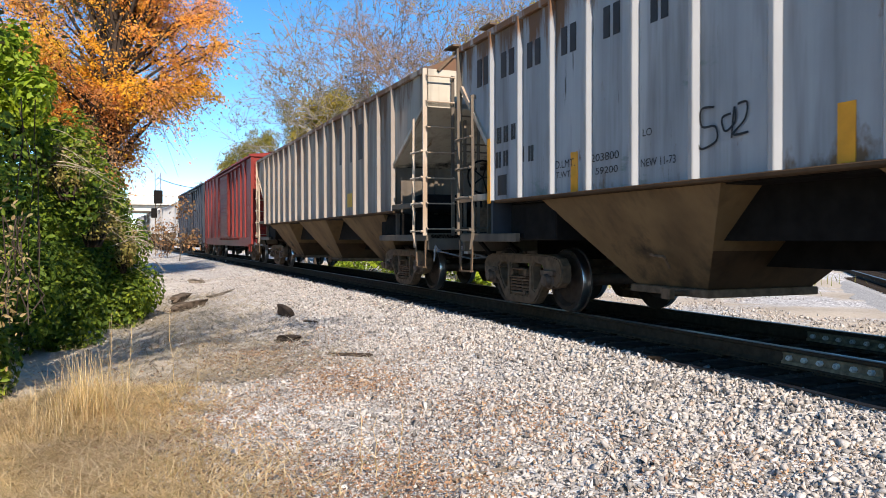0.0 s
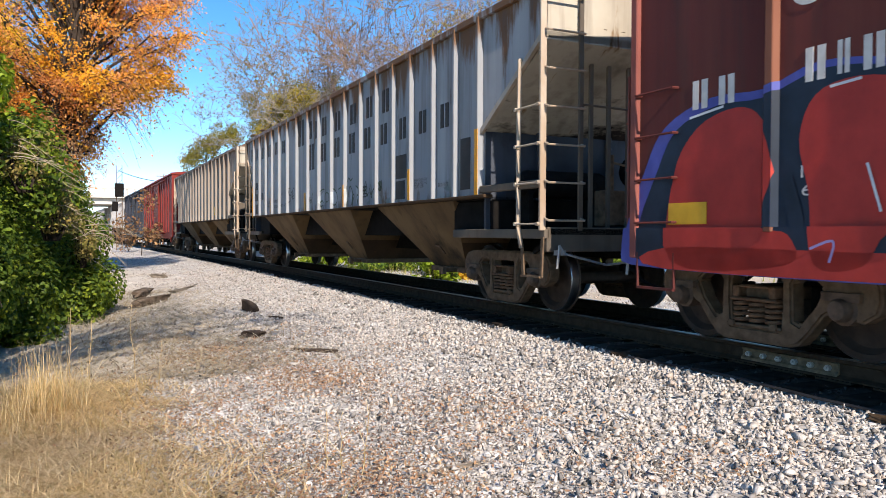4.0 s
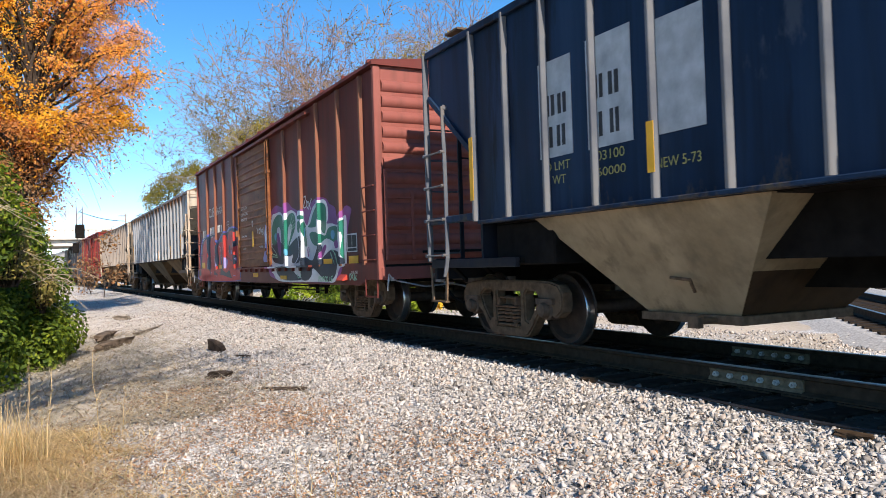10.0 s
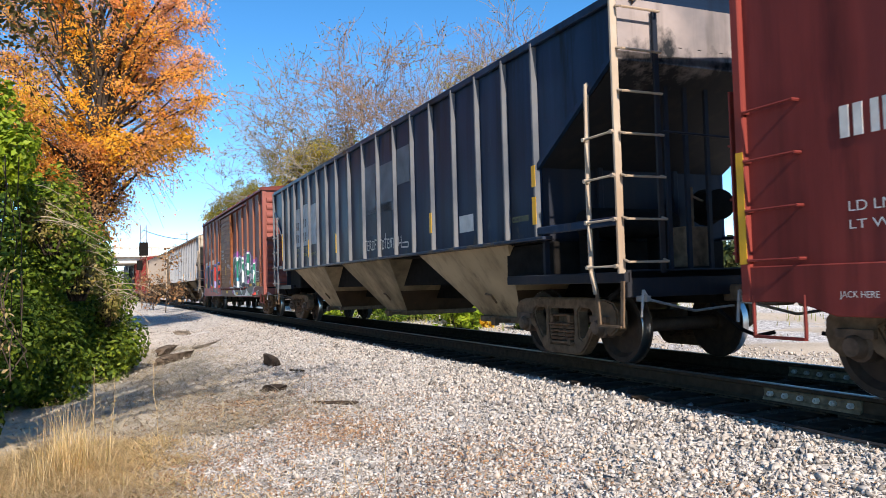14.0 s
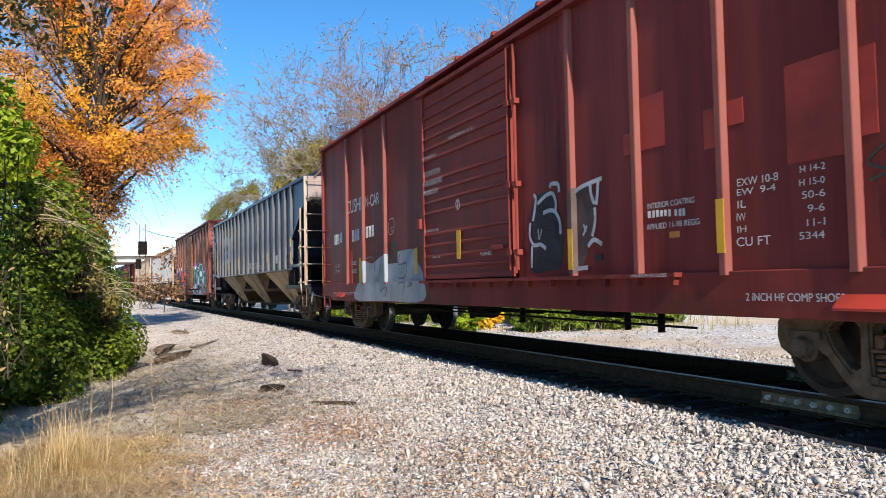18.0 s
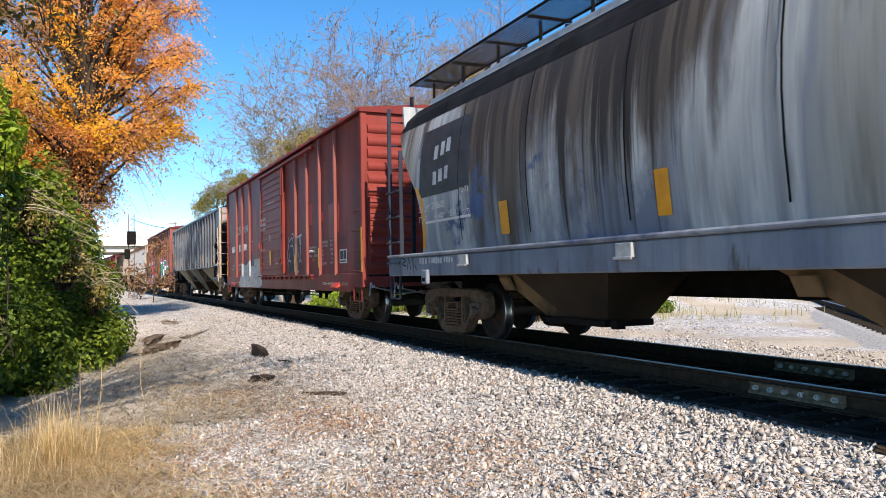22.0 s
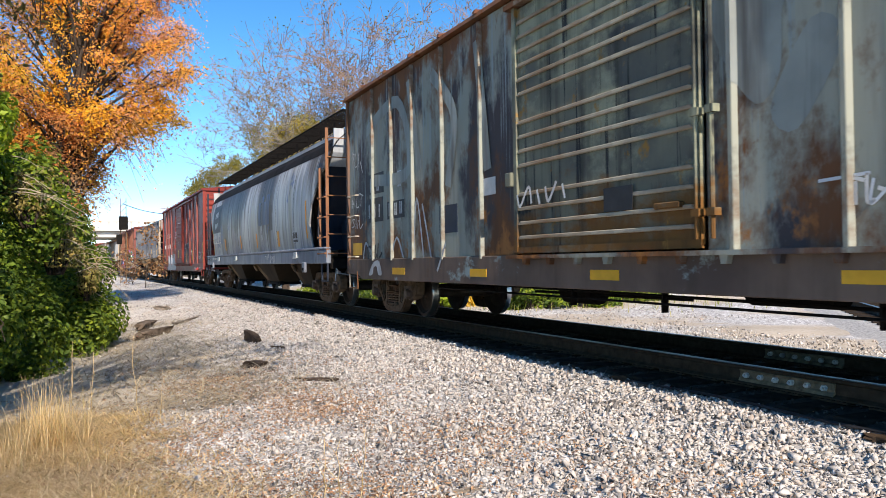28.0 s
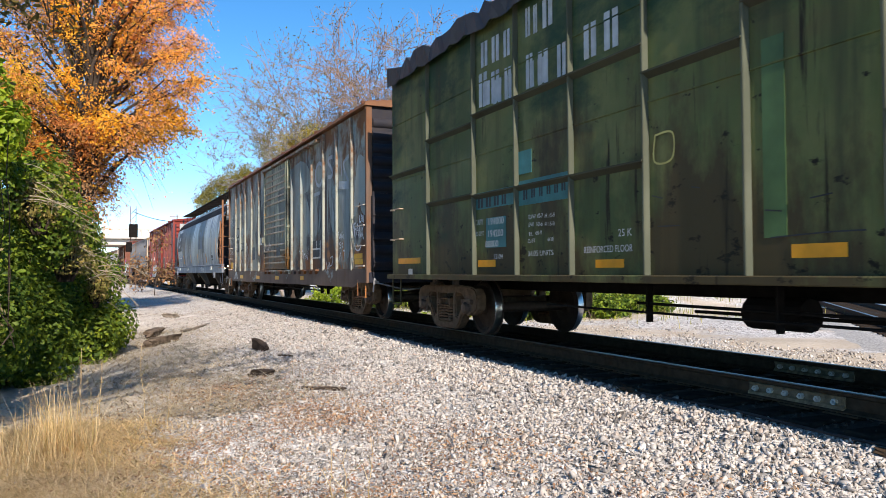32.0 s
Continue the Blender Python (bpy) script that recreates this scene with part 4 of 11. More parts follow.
def round_hopper(name, label, s0, s1, col, sillcol, tc, end_col):
    """A centre-flow hopper with a rounded teardrop body."""
    car, half = rolling(name, label, s0, s1, tc)
    mid = (s0 + s1) / 2
    prof = [(-1.50, 1.30), (-1.54, 1.55), (-1.585, 2.0), (-1.60, 2.45), (-1.58, 2.85), (-1.53, 3.2), (-1.44, 3.55), (-1.30, 3.85), (-1.05, 4.08), (-0.6, 4.22), (0, 4.27)]
    prof = prof + [(-x, z) for x, z in prof[-2::-1]]

    def back(z):
        return float(np.interp(z, BACK_Z, BACK_Y))

    n = len(prof)
    b, cols = B(), 24
    vs = []
    for i in range(cols + 1):
        for x, z in prof:
            e = half - 0.1 - back(z)
            vs.append((x, e - 2 * e * i / cols, z))
    b.add(vs, [(i * n + j, i * n + j + 1, (i + 1) * n + j + 1, (i + 1) * n + j) for i in range(cols) for j in range(n - 1)])
    part("tank_body", b, col, car, "rounded side sheets stained by runs of dirt", smooth=True)
    for s in (-1, 1):
        b = B()
        vs, m = [], len(prof)
        for k in range(2):
            for x, z in prof:
                e = half - 0.1 - back(z) - 0.02
                vs.append((x * (1 - 0.03 * k), s * (e - 0.02 * k), z))
        b.add(vs, [(j, j + 1, m + j + 1, m + j) for j in range(m - 1)])
        # One end in two colours: shade painted below, sunlight painted above.
        for name, zs, colour, note in (("end_sheet", (1.35, 1.8, 2.25, 2.6, 2.95, 3.3), end_col, "lower end sheet, dark for the shade on it"), ("end_sheet_sunlit", (3.304, 3.6, 3.9, 4.15), END_LIT_GREY, "upper end sheet, pale for the sun on it")):
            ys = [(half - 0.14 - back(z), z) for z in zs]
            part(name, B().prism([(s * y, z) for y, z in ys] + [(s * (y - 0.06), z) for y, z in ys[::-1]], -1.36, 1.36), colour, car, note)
        part("end_rim", b, col, car)
        part("tank_saddle", B().prism([(s * (half - 1.9), 1.18), (s * (half - 0.9), 1.18), (s * (half - 1.25), 2.1), (s * (half - 1.5), 2.1)], -0.75, 0.75), end_col, car, "saddle under the rounded end")
        for x in (-0.55, 0.55):
            part("end_post", B().beam((x, s * (half - 0.25), 1.16), (x, s * (half - 0.25), 3.9), 0.07, 0.07, (0, 1, 0)), end_col, car, "upright end post")
        part("end_brace", B().beam((-0.55, s * (half - 0.25), 3.1), (-1.05, s * (half - 0.1), 3.95), 0.05, 0.06), end_col, car)
        part("grab_rail", B().tube((-1.05, s * (half + 0.04), 2.62), (1.4, s * (half + 0.04), 2.58), 0.014, 6), end_col, car)
        valve = B().box(-0.75, -0.35, min(s * (half - 0.7), s * (half - 0.4)), max(s * (half - 0.7), s * (half - 0.4)), 1.2, 1.75).tube((-0.2, s * (half - 0.6), 1.4), (0.7, s * (half - 0.6), 1.4), 0.17, 14)
        part("brake_valve", valve, DARK, car, "brake valve and cylinder", 0.01)
        uncoupling_lever(car, s, half)
        lad = LADDER_RUST if s < 0 else end_col
        pl = B().box(-1.5, 1.5, min(s * (half - 2.2), s * half), max(s * (half - 2.2), s * half), 1.12, 1.18).box(-1.5, 1.5, min(s * half, s * (half - 0.1)), max(s * half, s * (half - 0.1)), 0.9, 1.18)
        part("end_platform", pl, DARK, car)
        for y, z1 in ((s * (half - 0.02), 4.12), (s * (half - 0.58), 3.26)):
            part("ladder_stile", B().beam((-1.58, y, 1.15), (-1.58, y, z1), 0.03, 0.07, (1, 0, 0)), lad, car, "steel ladder post")
        for z in (1.25, 1.62, 2.08, 2.54):
            part("rung", B().tube((-1.64, s * (half - 0.0), z), (-1.64, s * (half - 0.60), z), 0.014, 6).tube((-1.66, s * (half - 0.03), z), (-1.58, s * (half - 0.03), z), 0.024, 6).tube((-1.66, s * (half - 0.57), z), (-1.58, s * (half - 0.57), z), 0.024, 6), lad, car)
        for z in [1.25 + 0.44 * k for k in range(7)]:
            part("rung", B().tube((-1.58, s * (half + 0.02), z), (-1.1, s * (half + 0.02), z), 0.014, 6), lad, car)
        b = B()
        part("ladder_stile", B().beam((-1.1, s * (half + 0.02), 1.15), (-1.1, s * (half + 0.02), 4.4), 0.03, 0.07), end_col, car, "dark ladder bar")
        b.beam((-1.58, s * (half - 0.02), 1.02), (-1.58, s * (half - 0.04), 0.62), 0.03, 0.05).beam((-1.58, s * (half - 0.5), 1.02), (-1.58, s * (half - 0.46), 0.62), 0.03, 0.05).box(-1.61, -1.56, min(s * (half - 0.04), s * (half - 0.46)), max(s * (half - 0.04), s * (half - 0.46)), 0.60, 0.63)
        part("sill_step", b, end_col, car)
    part("side_sill", B().box(-1.62, -1.50, -half, half, 1.02, 1.34), sillcol, car, "flat plate sill", bevel=0.02)
    part("sill_flange", B().box(-1.66, -1.5, -half, half, 1.343, 1.40), sillcol, car, bevel=0.02)
    part("side_sill", B().box(1.5, 1.6, -half, half, 1.02, 1.36), sillcol, car, bevel=0.02)
    # discharge pockets: top front, foot front, foot rear, top rear along the train
    for a, p, q, e in ((-68.1, -69.2, -70.5, -71.0), (-73.0, -74.2, -75.7, -76.2), (-78.1, -78.45, -79.6, -80.2)):
        a, p, q, e = (v - mid for v in (a, p, q, e))
        za, zb = 1.15, 0.46
        vs = [(x, y, z) for x0, x1, y, z in ((-1.42, -0.1, e, za), (-1.42, -0.1, a, za), (-1.08, -0.45, q, zb), (-1.08, -0.45, p, zb)) for x in (x0, x1)]
        bay = part("hopper_bay", B().add(vs, [(0, 2, 6, 4), (1, 5, 7, 3), (2, 3, 7, 6), (0, 4, 5, 1), (4, 6, 7, 5), (0, 1, 3, 2)]), BAY_BROWN, car, "grimy brown discharge bay")
        lip = [(-1.426, a - 0.01, za), (-1.426, a - 0.55, za), (-1.086, p - 0.45, zb), (-1.086, p - 0.01, zb)]
        part("slope_plate", B().add(lip, [(0, 1, 2, 3)]), BAY_RUST, bay, "dusty tan corner of the bay")
        part("hatch", B().prismy([(-1.44, 0.98), (-1.34, 0.80), (-1.30, 0.80), (-1.38, 0.98)], a - 0.66, a - 0.40), BAY_RUST, bay, "small bolted hatch", 0.01)
        part("outlet_gate", B().box(-1.12, -0.4, q, p, 0.38, 0.46).tube((-1.06, q - 0.12, 0.43), (-1.06, p + 0.15, 0.43), 0.03, 8).box(-1.13, -1.0, q - 0.24, q - 0.12, 0.37, 0.48), DARK, bay, "black outlet gate and crank", 0.008)
    # brackets on the sill
    for y, z, w, h in ((-66.42 - mid, 1.0, 0.22, 0.24), (-80.72 - mid, 0.93, 0.26, 0.26)):
        part("roping_staple", B().box(-1.69, -1.62, y - w / 2, y + w / 2, z - h / 2, z + h / 2), sillcol, car, "pierced bracket on the sill", 0.02)
        part("staple_hole", B().box(-1.694, -1.688, y - w * 0.28, y + w * 0.28, z - h * 0.3, z - h * 0.05), DARK, car)
    for y in (-67.85 - mid, -79.9 - mid, -71.6 - mid):
        part("card_holder", B().box(-1.68, -1.622, y - 0.13, y + 0.13, 1.17, 1.32).box(-1.70, -1.68, y - 0.15, y + 0.15, 1.15, 1.18), GALV, car, "small galvanised holder on the sill", 0.006)
    # open grating walkway on the roof, carried on brackets above a pale coaming
    part("roof_coaming", B().prismy([(-1.06, 4.05), (-1.02, 4.19), (-0.98, 4.19), (-0.98, 4.05)], -half + 0.7, half - 0.7), END_LIT_GREY, car, "pale coaming along the roof")
    w = B()
    for k in range(14):
        x = -1.13 + 0.05 * k
        w.box(x - 0.004, x + 0.004, -half + 0.05, half - 0.05, 4.578, 4.588)
    y = -half + 0.05
    while y < half - 0.05:
        w.box(-1.145, -0.475, y, y + 0.005, 4.578, 4.588)
        y += 0.06
    w.box(-1.17, -1.145, -half + 0.05, half - 0.05, 4.565, 4.60).box(-0.475, -0.45, -half + 0.05, half - 0.05, 4.565, 4.60)
    part("running_board", w, DARK, car, "open steel grating roof walkway")
    bracket = B().box(-1.16, -0.45, -0.015, 0.015, 4.52, 4.56).box(-0.98, -0.94, -0.015, 0.015, 4.15, 4.50).box(-0.55, -0.45, -0.02, 0.02, 4.18, 4.50).mesh("bracket", DARK)
    y = -half + 0.1
    while y < half:
        place("bracket", bracket, car, "walkway bracket", pose(0, y, 0))
        y += 1.22
    b, n = B(), 6
    vs = []
    for k in range(n + 1):
        z = 3.64 + 0.44 * k / n
        x = float(np.interp(z, [q[1] for q in prof[:10]], [q[0] for q in prof[:10]])) - 0.006
        e = half - 0.12 - back(z)
        vs += [(x, e, z), (x, -e, z)]
    b.add(vs, [(2 * k, 2 * k + 1, 2 * k + 3, 2 * k + 2) for k in range(n)])
    part("shoulder_band", b, TAR, car, "black band along the shoulder")
    for q in spread(-half + 3.0, half - 3.0, 7):
        b, vs = B(), []
        for x, z in prof[1:9]:
            vs += [(x - 0.008, q - 0.012, z), (x - 0.008, q + 0.012, z)]
        b.add(vs, [(2 * k, 2 * k + 1, 2 * k + 3, 2 * k + 2) for k in range(len(vs) // 2 - 1)])
        part("sheet_seam", b, TAR, car)
    INFO[car.name] = ("round", [], None)
    return car, mid, half, -1.60


def chip_gondola(name, label, s0, s1, col, posts, tc, ledges):
    """A tall open wood-chip car with crossing posts and ledges."""
    car, half = rolling(name, label, s0, s1, tc)
    mid, xw, top = (s0 + s1) / 2, -1.50, 4.62
    part("side_sheet", B().box(xw, xw + 0.05, -half, half, 0.92, top), col, car)
    part("side_sheet", B().box(1.45, 1.50, -half, half, 0.92, top), col, car)
    part("end_sheet", B().box(-1.45, 1.45, half - 0.05, half, 0.92, top), col, car)
    part("end_sheet", B().box(-1.45, 1.45, -half, -half + 0.05, 0.92, top), col, car)
    part("floor", B().box(-1.45, 1.45, -half + 0.05, half - 0.05, 0.90, 1.0), DARK, car)
    post = B().add(*hat(0.075, 0.03, 0.062, 0.93, top)).mesh("side_post", CHIP_POST, 0.006)
    for s in posts:
        place("side_post", post, car, m=pose(xw, s - mid, 0))
    ys = sorted([half] + [s - mid for s in posts] + [-half])
    for (y0, y1), zs in zip(list(zip(ys, ys[1:]))[::-1], ledges):
        for z in zs:
            part("ledge", B().prism([(y0, z), (y1, z), (y1, z + 0.02), (y0, z + 0.02)], xw - 0.075, xw).prismy([(xw - 0.075, z + 0.0), (xw, z - 0.05), (xw, z)], y0 + 0.03, y1 - 0.03), LEDGE, car, "grimy horizontal ledge")
        for z in (2.72, 3.75):
            part("seam", B().tube((xw - 0.004, y0, z), (xw - 0.004, y1, z), 0.012, 5), col, car)
    for x0, x1 in ((xw - 0.09, xw + 0.06), (1.44, 1.58)):
        part("top_rail", B().box(x0, x1, -half, half, top - 0.06, top + 0.06), col, car, bevel=0.01)
    part("side_sill", B().box(xw - 0.12, xw + 0.02, -half, half, 0.90, 0.98), col, car, bevel=0.01)
    # ragged black tarpaulin edge and chips heaped inside
    rnd, b = random.Random(5), B()
    pts = []
    y = -half
    while y < half:
        pts.append((y, top + 0.08 + rnd.uniform(0.0, 0.14)))
        y += 0.22
    low = [(p[0], top - 0.1 - rnd.uniform(0, 0.09)) for p in pts]
    n = len(pts)
    vs = [(xw - 0.13 + 0.02 * math.sin(k * 2.1), *p) for k, p in enumerate(low)] + [(xw - 0.11 + 0.03 * math.sin(k), *p) for k, p in enumerate(pts)] + [(xw + 0.5, p[0], p[1] - 0.02) for p in pts]
    b.add(vs, [(i, i + 1, n + i + 1, n + i) for i in range(n - 1)] + [(n + i, n + i + 1, 2 * n + i + 1, 2 * n + i) for i in range(n - 1)])
    part("tarpaulin", b, BLACK, car, "ragged black tarpaulin over the top edge")
    part("load", B().prismy([(-1.45, 4.3), (0, 4.75), (1.45, 4.3), (1.45, 1.0), (-1.45, 1.0)], -half + 0.06, half - 0.06), GREYWOOD, car)
    for s in (-1, 1):
        ladder(car, xw, s * (half - 0.10), s * (half - 0.55), [1.62, 2.17], CREAMRUNG)
        b = B().tube((xw - 0.03, s * (half - 0.1), 0.92), (xw - 0.03, s * (half - 0.1), 0.45), 0.016, 6).tube((xw - 0.03, s * (half - 0.5), 0.92), (xw - 0.03, s * (half - 0.5), 0.45), 0.016, 6).box(xw - 0.05, xw - 0.01, min(s * (half - 0.1), s * (half - 0.5)), max(s * (half - 0.1), s * (half - 0.5)), 0.43, 0.455)
        part("sill_step", b, col, car)
    undergear(car, half)
    INFO[car.name] = ("chip", posts, None)
    return car, mid, half, xw

# ---- the cars, front to back ----
MAROON = paint("maroon_boxcar_paint", (0.185, 0.036, 0.032), (0.225, 0.046, 0.040), 0.08, 0.5, 0.45, (0.10, 0.03, 0.02), (0.05, 0.016, 0.014), bands=[(0.085, 0.017, 0.017), (0.175, 0.033, 0.029), (0.25, 0.052, 0.044)], band_mix=0.55, band_scale=(0.0, 0.9, 0.12), stains=[((0.0, 1.3, 0.18), 2.6, 0.0, 0.60, 0.12, (0.085, 0.018, 0.018)), ((0.0, 0.7, 1.0), 1.5, -0.10, 0.60, 0.08, (0.13, 0.035, 0.028))])
MAROON_POST = paint("faded_maroon_post_paint", (0.23, 0.068, 0.058), (0.27, 0.095, 0.080), 0.15, 0.5, 0.5)
MAROON_DOOR = paint("maroon_door_paint", (0.21, 0.040, 0.033), (0.25, 0.052, 0.042), 0.12, 0.35, 0.45)
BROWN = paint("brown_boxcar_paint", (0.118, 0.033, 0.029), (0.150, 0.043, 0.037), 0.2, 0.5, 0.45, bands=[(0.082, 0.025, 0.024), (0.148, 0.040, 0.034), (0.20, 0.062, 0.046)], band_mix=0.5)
BROWN_DOOR = paint("rusty_brown_door_paint", (0.27, 0.10, 0.045), (0.17, 0.055, 0.026), 0.35, 0.3, 0.5, (0.05, 0.018, 0.014), bands=[(0.07, 0.022, 0.016), (0.22, 0.085, 0.038), (0.34, 0.155, 0.07)], band_mix=0.65, band_scale=(0.0, 0.7, 2.6), stains=[((0.0, 2.2, 2.2), 2.6, 0.0, 0.60, 0.06, (0.035, 0.014, 0.012))])
BROWN_POST = paint("tan_brown_post_paint", (0.195, 0.074, 0.048), (0.25, 0.108, 0.070), 0.3, 0.5, 0.5, (0.10, 0.035, 0.02))
# Lighter than the sides: sunlight on the end is put into the colour.
BROWN_END = paint("sunlit_brown_end_colour", (0.23, 0.074, 0.062), (0.28, 0.100, 0.082), 0.25, 0.4, 0.55, (0.12, 0.04, 0.025))
FARRED = paint("red_oxide_paint", (0.24, 0.040, 0.034), (0.18, 0.030, 0.026), 0.2, 0.4)
SILVER = paint("pale_grey_hopper_paint", (0.365, 0.38, 0.395), (0.27, 0.285, 0.305), 0.40, 0.65, 0.45, (0.17, 0.085, 0.045), (0.11, 0.095, 0.085), bands=[(0.18, 0.185, 0.195), (0.30, 0.315, 0.335), (0.41, 0.425, 0.44)], band_mix=0.55, stains=[((0.0, 3.2, 0.45), 3.50, 0.26, 0.53, 0.10, (0.17, 0.09, 0.050)), ((0.0, 1.8, 0.9), 1.85, -0.30, 0.60, 0.10, (0.16, 0.10, 0.06)), ((0.0, 6.0, 0.5), 2.6, 0.0, 0.645, 0.05, (0.06, 0.055, 0.05)), ((0.0, 0.5, 1.1), 2.1, -0.05, 0.60, 0.04, (0.20, 0.25, 0.24))])
CREAM = paint("dusty_cream_hopper_paint", (0.36, 0.33, 0.30), (0.24, 0.21, 0.19), 0.45, 0.8, 0.6, (0.20, 0.10, 0.055), (0.12, 0.095, 0.08), bands=[(0.17, 0.12, 0.09), (0.33, 0.28, 0.23), (0.42, 0.38, 0.33)], band_mix=0.6, stains=[((0.0, 2.2, 0.4), 3.3, 0.20, 0.55, 0.12, (0.15, 0.085, 0.055))])
# The zoned stain puts shade into the colour of the middle bay's side.
BAY_TAN = paint("tan_dust_and_shade_on_bays", (0.42, 0.32, 0.205), (0.28, 0.21, 0.13), 0.25, 0.45, 0.75, (0.08, 0.055, 0.04), (0.06, 0.048, 0.036), stains=[((0.5, 0.6, 0.6), 0.9, 0.0, 0.46, 0.30, (0.085, 0.066, 0.040), [(-8.0, -0.16), (-2.6, -0.14), (-2.0, 0.14), (1.9, 0.16), (2.3, -0.02), (8.0, 0.0)]), ((0.6, 0.7, 0.7), 0.75, -0.28, 0.56, 0.14, (0.045, 0.035, 0.024))])
BAY_RUST = paint("rusty_brown_bays", (0.185, 0.120, 0.062), (0.105, 0.066, 0.036), 0.3, 0.5, 0.75, (0.06, 0.035, 0.022), (0.04, 0.03, 0.022), stains=[((0.6, 0.8, 0.8), 0.85, -0.30, 0.54, 0.14, (0.035, 0.027, 0.020))])
CREAMRUNG = paint("cream_ladder_paint", (0.46, 0.40, 0.33), (0.34, 0.25, 0.18), 0.35)
SOOT = paint("sooty_tan_end_paint", (0.10, 0.085, 0.072), (0.16, 0.13, 0.10), 0.3, 0.5, 0.6)
SLOPE_TAN = paint("scorched_tan_slope_paint", (0.46, 0.42, 0.35), (0.34, 0.30, 0.24), 0.30, 0.5, 0.6, (0.20, 0.11, 0.05), (0.05, 0.04, 0.035), stains=[((0.7, 1.3, 1.0), 2.9, -0.30, 0.55, 0.10, (0.020, 0.016, 0.014)), ((3.0, 0.9, 0.5), 3.2, 0.0, 0.62, 0.06, (0.20, 0.12, 0.06))])
BULK_BLUE = paint("blue_black_bulkhead_paint", (0.065, 0.075, 0.095), (0.035, 0.040, 0.050), 0.08, 0.5, 0.35, (0.05, 0.035, 0.03), stains=[((0.7, 0.7, 0.4), 2.0, 0.25, 0.60, 0.12, (0.018, 0.017, 0.018))])
# Near-black below 3.6 m paints in the next car's shadow under a sunlit top.
PINKGREY = paint("pinkish_end_paint_with_shadow", (0.34, 0.29, 0.28), (0.16, 0.15, 0.16), 0.1, 0.6, 0.5, stains=[((0.9, 0.9, 0.7), 3.6, -0.5, 0.50, 0.10, (0.022, 0.024, 0.028))])
BAY_DARK = paint("dark_brown_bay_slopes", (0.085, 0.052, 0.030), (0.045, 0.030, 0.020), 0.3, 0.6, 0.85, (0.12, 0.06, 0.03), (0.025, 0.02, 0.015))
BAY_BROWN = paint("brown_grime_on_bays", (0.050, 0.036, 0.024), (0.026, 0.020, 0.014), 0.2, 0.6, 0.8, (0.05, 0.035, 0.025), (0.03, 0.025, 0.02))
BLUE = paint("dark_blue_hopper_paint", (0.009, 0.023, 0.052), (0.014, 0.034, 0.074), 0.05, 0.6, 0.32, (0.06, 0.04, 0.03), (0.008, 0.009, 0.012), bands=[(0.007, 0.011, 0.020), (0.011, 0.028, 0.064), (0.024, 0.052, 0.10)], band_mix=0.55, stains=[((0.0, 1.6, 0.22), 3.2, 0.06, 0.57, 0.10, (0.008, 0.009, 0.013)), ((0.0, 1.1, 0.5), 2.4, 0.0, 0.64, 0.05, (0.045, 0.060, 0.085)), ((0.0, 2.4, 1.2), 1.75, -0.35, 0.58, 0.10, (0.075, 0.062, 0.050))])
BLUE_POST = paint("pale_blue_post_paint", (0.15, 0.16, 0.175), (0.08, 0.095, 0.125), 0.25, 0.6, 0.5, (0.12, 0.06, 0.035), bands=[(0.045, 0.055, 0.075), (0.14, 0.15, 0.165), (0.20, 0.155, 0.115)], band_mix=0.5, band_scale=(0.0, 0.9, 0.55))
GREYSILL = paint("grey_sill_paint", (0.26, 0.29, 0.33), (0.13, 0.16, 0.22), 0.08, 0.5, 0.45, bands=[(0.09, 0.10, 0.13), (0.20, 0.23, 0.28), (0.32, 0.34, 0.37)], band_mix=0.6, band_scale=(0.0, 0.8, 0.3), stains=[((0.0, 0.5, 0.4), 1.36, 1.2, 0.58, 0.1, (0.06, 0.075, 0.14)), ((0.0, 3.0, 0.6), 1.1, -0.4, 0.60, 0.1, (0.09, 0.075, 0.06))])
NAVYEND = paint("grimy_blue_black_end_paint", (0.016, 0.022, 0.036), (0.026, 0.026, 0.030), 0.1, 0.5, 0.4)
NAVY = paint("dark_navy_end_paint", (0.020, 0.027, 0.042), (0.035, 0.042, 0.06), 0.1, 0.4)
DIRT_ZONES = [(-8.8, 0.06), (-7.4, 0.0), (-6.5, -0.16), (-3.8, -0.14), (-3.0, 0.08), (-1.6, 0.07), (-1.0, -0.12), (0.9, -0.10), (1.5, 0.10), (5.3, 0.09), (6.2, -0.10), (8.6, -0.06)]
